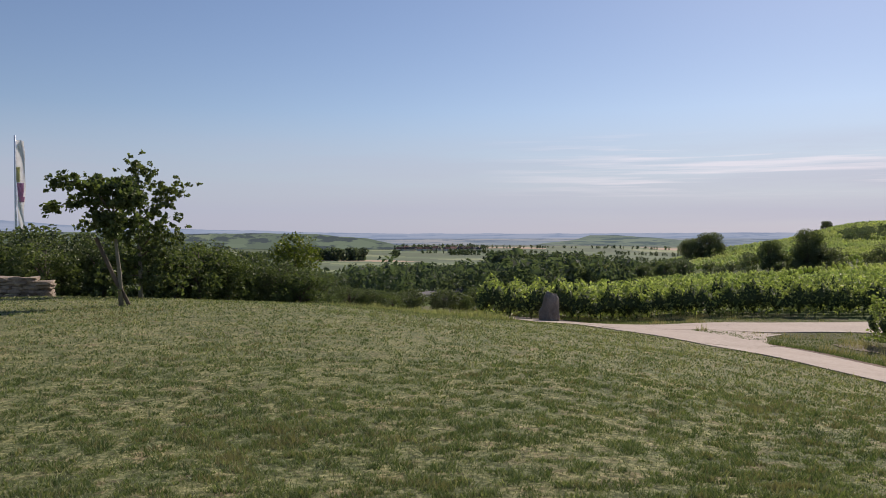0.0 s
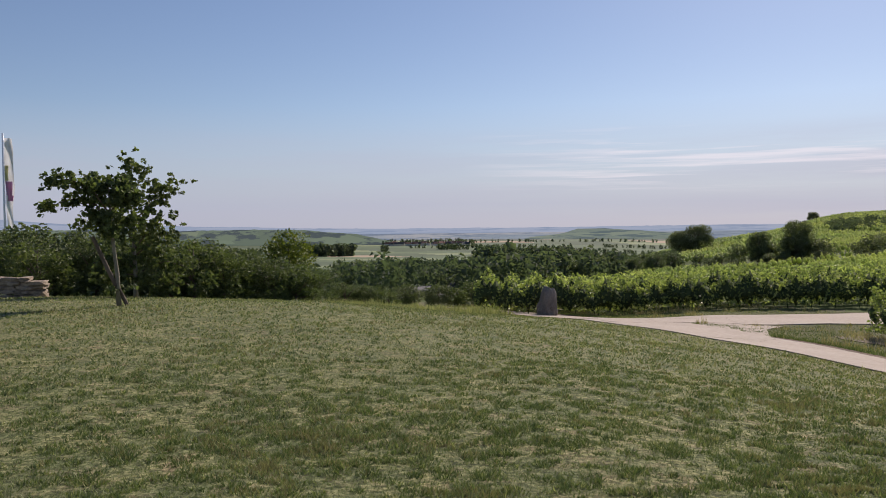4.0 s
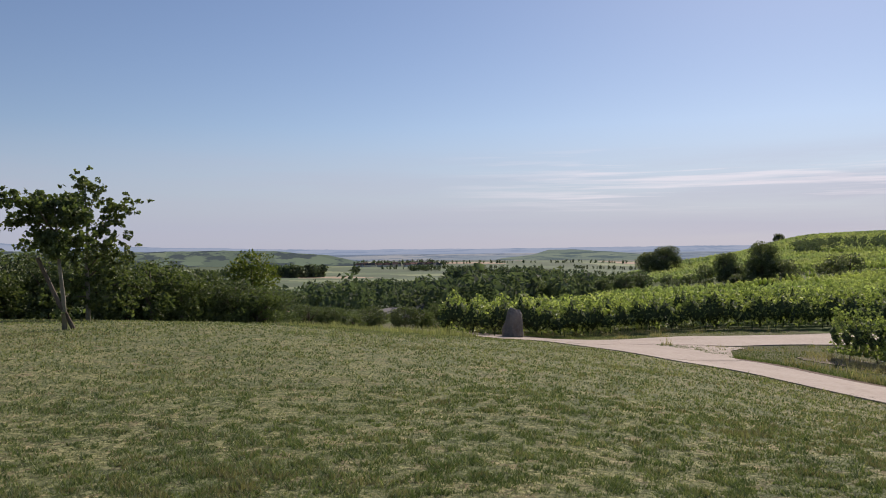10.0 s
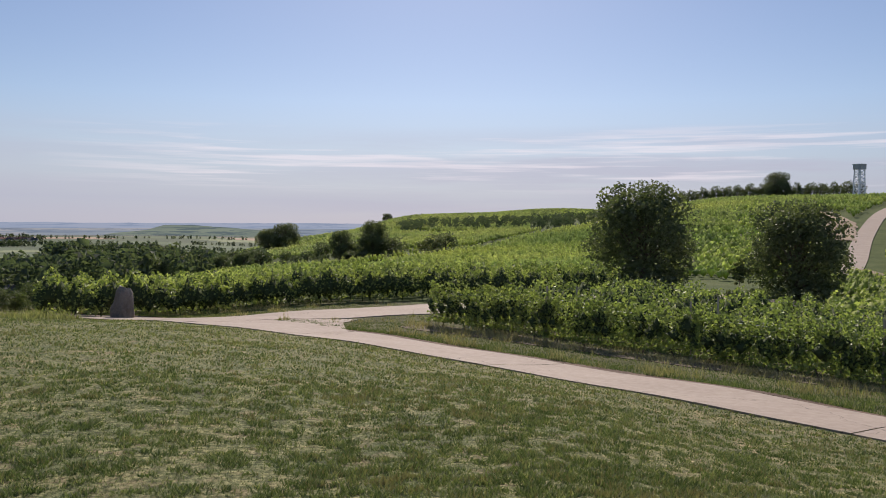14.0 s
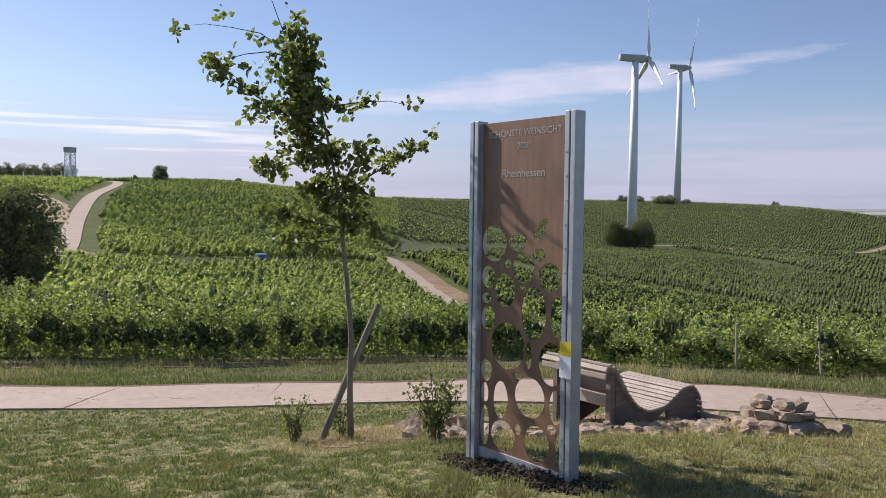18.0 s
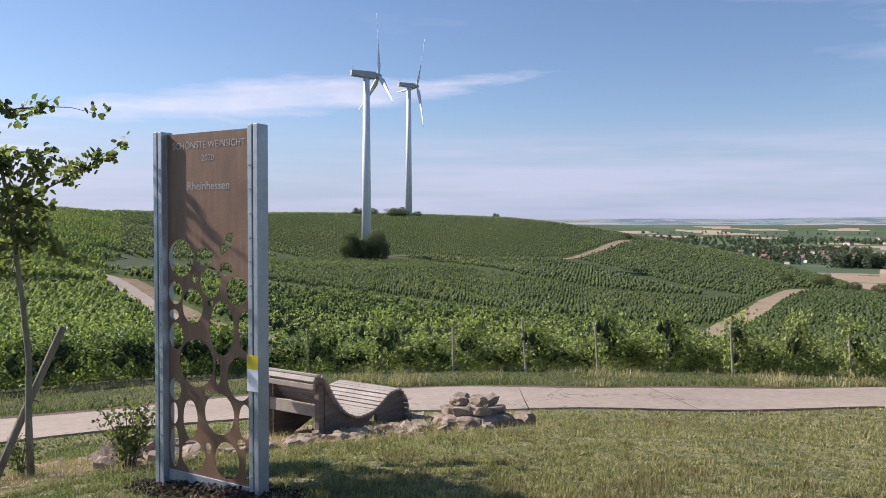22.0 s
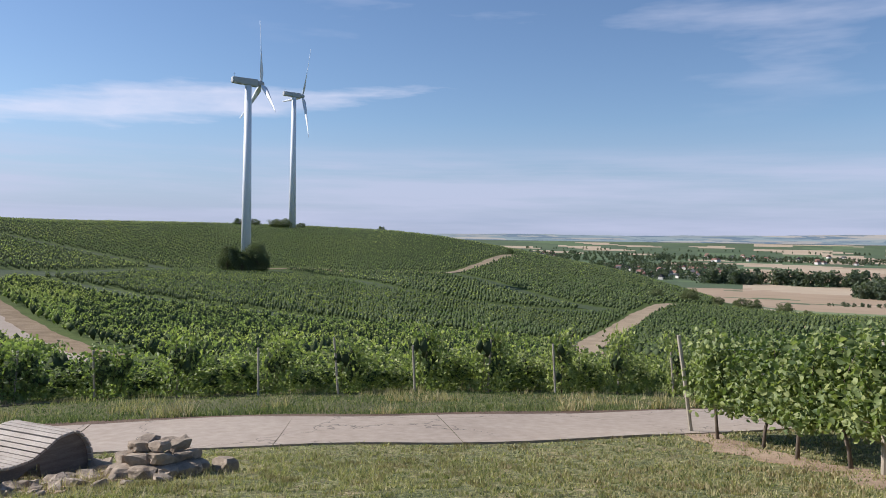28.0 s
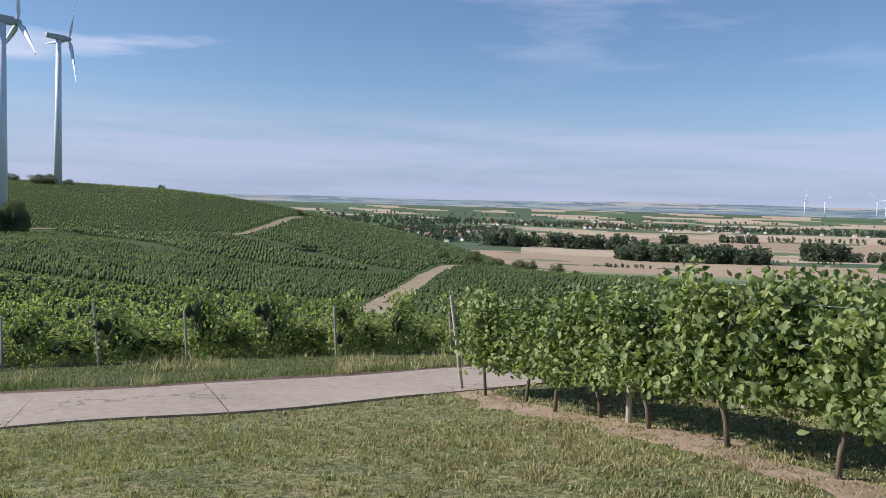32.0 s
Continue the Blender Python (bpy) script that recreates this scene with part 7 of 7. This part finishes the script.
def verge():
    r = np.random.default_rng(8)
    n = 190000
    i = r.integers(0, 259, n)
    t = r.random(n)[:, None]
    p = road_near[i] * (1 - t) + road_near[np.minimum(i + 1, 259)] * t
    out = ROAD_WIDTH + 0.36 + 9.5 * r.random(n) ** 1.6
    p = p + (road_out[i] * (1 - t) + road_out[np.minimum(i + 1, 259)] * t) * out[:, None]
    x, y = p.T
    ok = (bearing_of(x, y) > -8) & (bearing_of(x, y) < 136) & clear_of(x, y, 0.1)
    x, y, out = x[ok], y[ok], out[ok]
    clump = PATCH(x, y) * 0.6 + TUFT(x, y) * 0.4
    tall = (0.022 + 0.085 * np.clip(clump - 0.35, 0, 1)) * r.uniform(0.5, 1.6, len(x))
    tall *= 1 + 0.8 * np.exp(-((out - ROAD_WIDTH - 0.8) / 0.5) ** 2)
    rank = (CLUMP(x, y) > 0.72) & (clump > 0.4)
    dry = r.random(len(x)) < 0.03 + 0.16 * np.clip(BROAD(x, y) - 0.4, 0, 1) + 0.5 * rank
    tall = np.where(dry & rank, tall * 3.4, np.where(rank, tall * 1.6, tall))
    w = 0.010 + 0.02 * r.random(len(x))
    deep = ~dry & (r.random(len(x)) < 0.45)
    lush = ~dry & ~deep
    blades("verge_grass", "rough green grass along the far side of the road", x[lush], y[lush], tall[lush], w[lush], MAT_BLADE, 3, 0.35)
    blades("dark_verge_grass", "dark green grass along the far side of the road", x[deep], y[deep], tall[deep] * 1.1, w[deep], MAT_DARKBLADE, 13, 0.35)
    blades("dry_verge_grass", "tall dry grass along the far side of the road", x[dry], y[dry], tall[dry], w[dry], MAT_STRAW, 4, 0.3)
    # dead brush under the first row beyond the road
    d, s = r.uniform(-0.8, 27, 16000), r.normal(-0.7, 0.42, 16000)
    x, y = 11.5 + d * 0.438 + s * 0.899, 26.8 - d * 0.899 + s * 0.438
    keep = clear_of(x, y, 0.1) & (r.random(16000) < 0.25 + PATCH(x, y))
    x, y = x[keep], y[keep]
    blades("dead_brush", "dry straw-coloured brush under the first vine row", x, y, r.uniform(0.04, 0.26, len(x)) * (0.3 + CLUMP(x, y)), 0.012 + 0.02 * r.random(len(x)), MAT_STRAW, 14, 0.6)
    # rank grass and weeds where the lawn meets the bushes
    a, q = np.radians(r.uniform(-18, 3, 16000)), r.uniform(32, 37, 16000)
    x, y = q * np.sin(a), q * np.cos(a)
    ok = (road_distance(x, y) < -1) & (r.random(len(x)) < np.clip((np.degrees(a) + 18) / 6, 0, 1))
    x, y = x[ok], y[ok]
    blades("meadow_edge_grass", "tall green grass at the far edge of the lawn", x, y, r.uniform(0.08, 0.4, len(x)) * (0.2 + PATCH(x, y)), 0.03 + 0.02 * r.random(len(x)), MAT_PALEBLADE, 6, 0.2)


verge()


# bed of dry earth round the lounger, with straw grass
bed_line = bed_points()
strip("vine_foot", [(10.9 + 0.438 * d, 26.5 - 0.899 * d) for d in np.linspace(-0.8, 27, 50)], 1.5, MAT_SOIL, "dry soil and dead leaves under the first vine row", None, 0.02, 0.6)
strip("bare_soil", curve_points([(6.5, 3.1), (7.0, 2.9), (7.5, 2.6)], 20), np.interp(np.arange(20), (0, 10, 19), (0.3, 0.9, 0.3)), MAT_REDSOIL, "bare crumbled soil round the young maple", None, 0.008, 0.3)
strip("earth_bed", bed_line + np.array([0.35, 0.15]), np.interp(np.arange(60), (0, 25, 45, 59), (1.3, 2.5, 2.3, 0.9)), MAT_REDSOIL, "dry crumbled earth bed under the lounger", None, 0.012, 0.4)
r_ = np.random.default_rng(44)
pick = bed_line[r_.integers(0, 60, 15000)] + r_.normal(0, 0.62, (15000, 2)) - np.array([0.15, 0.0])
blades("bed_straw", "dry straw grass round the bed of the lounger", pick[:, 0], pick[:, 1], 0.025 + 0.12 * r_.random(15000) * MOTTLE(*pick.T), np.full(15000, 0.009), MAT_STRAW, 9, 0.5)
spot = np.array([6.98, 2.92]) + r_.normal(0, 0.5, (1800, 2)) * [1.2, 0.7]
blades("tree_straw", "dry straw grass round the foot of the young maple", spot[:, 0], spot[:, 1], 0.02 + 0.06 * r_.random(1800), np.full(1800, 0.008), MAT_STRAW, 10, 0.6)


# ---- car park, vehicle and far turbines ----
park = curve_points([polar(36.5, 60), polar(40, 58.5), polar(44, 59.5), polar(48.5, 64)], 40)
strip("car_park", park, np.interp(np.arange(40), (0, 20, 39), (5, 8, 5)), MAT_CONCRETE, "pale gravel car park beneath two large trees", None, 0.05, 0.4)
for b, r, s in ((43.6, 57.5, 0.62), (45.0, 57.0, 0.85), (42.2, 57.0, 0.5)):
    small_bush("round_bush", *polar(b, r), 1.25 * s, 1.9 * s, "low rounded dark green bush at the car park", MAT_DARKLEAF, int(b * 10), 0.14, 40, 40)
x, y = polar(44.0, 60.5)
local_tree("roadside_tree", x, y, 44, "small young tree at the car park", [(0, 0), (0.03, 0.9), (0.0, 1.7), (0.05, 2.3)],
           [([(0, 1.3), (-0.4, 1.9), (-0.6, 2.2)], 0.02, 160, 0.3), ([(0, 1.5), (0.4, 2.0), (0.6, 2.3)], 0.02, 160, -0.3), ([(0.03, 1.9), (0.0, 2.4), (0.1, 2.8)], 0.02, 160, 0.1)], MAT_LEAF, 19, 0.2, 0.04, 1.0, 0.18)


def estate_car(x, y, heading):
    top = thing("car", x, y, ground(x, y) + 0.02, "small dark blue car parked on a track among the vines", "car", heading=heading)
    side = [(-2.1, 0.35), (-2.1, 0.85), (-1.95, 0.98), (-1.75, 1.42), (-1.5, 1.5), (0.3, 1.5), (0.95, 1.0), (1.95, 0.85), (2.1, 0.6), (2.1, 0.35)]
    bm = bmesh.new()
    rows = []
    for yy, inset in ((-0.85, 0.0), (-0.7, 1.0), (0.7, 1.0), (0.85, 0.0)):
        rows.append([bm.verts.new((px * (1 - 0.0 * inset), yy if pz < 1.1 else yy * 0.82, pz)) for px, pz in side])
    for a, b in zip(rows, rows[1:]):
        for i in range(len(side)):
            j = (i + 1) % len(side)
            bm.faces.new((a[i], a[j], b[j], b[i]))
    bm.faces.new(rows[0][::-1]), bm.faces.new(rows[-1])
    bmesh.ops.recalc_face_normals(bm, faces=bm.faces)
    bmesh.ops.bevel(bm, geom=list(bm.edges), offset=0.04, segments=2, affect="EDGES")
    part("body", bm, MAT_CARBLUE, top)
    for sx_ in (-1, 1):
        bm = bmesh.new()
        box(bm, (-1.5, sx_ * 0.74 - 0.02, 1.05), (0.45, sx_ * 0.74 + 0.02, 1.4), 0.01)
        part("side_window", bm, MAT_DARKMETAL, top)
        for wx in (-1.3, 1.3):
            bm = bmesh.new()
            bmesh.ops.create_cone(bm, cap_ends=True, segments=20, radius1=0.32, radius2=0.32, depth=0.2)
            bmesh.ops.transform(bm, matrix=pose(wx, sx_ * 0.8, 0.3, 90), verts=bm.verts)
            wheel = part("wheel", bm, MAT_DARKMETAL, top)
            bm = bmesh.new()
            bmesh.ops.create_cone(bm, cap_ends=True, segments=14, radius1=0.19, radius2=0.17, depth=0.04)
            bmesh.ops.transform(bm, matrix=pose(wx, sx_ * 0.91, 0.3, 90), verts=bm.verts)
            part("rim", bm, MAT_ZINC, wheel)


MAT_CARBLUE = plain("car_paint", (0.10, 0.16, 0.28), 0.3)
estate_car(*polar(63.6, 113.5), 30)
for b, r, s, t in ((143.6, 3900, 1.2, 10), (144.8, 3880, 1.25, 55), (147.8, 3850, 1.25, 80), (148.3, 3940, 1.1, 30)):
    x, y = polar(b, r)
    turbine("wind_turbine", x, y, ground(x, y) - 1, ground(x, y) + 62 * s, 38 * s, -60, t, "far white wind turbine on the plain")
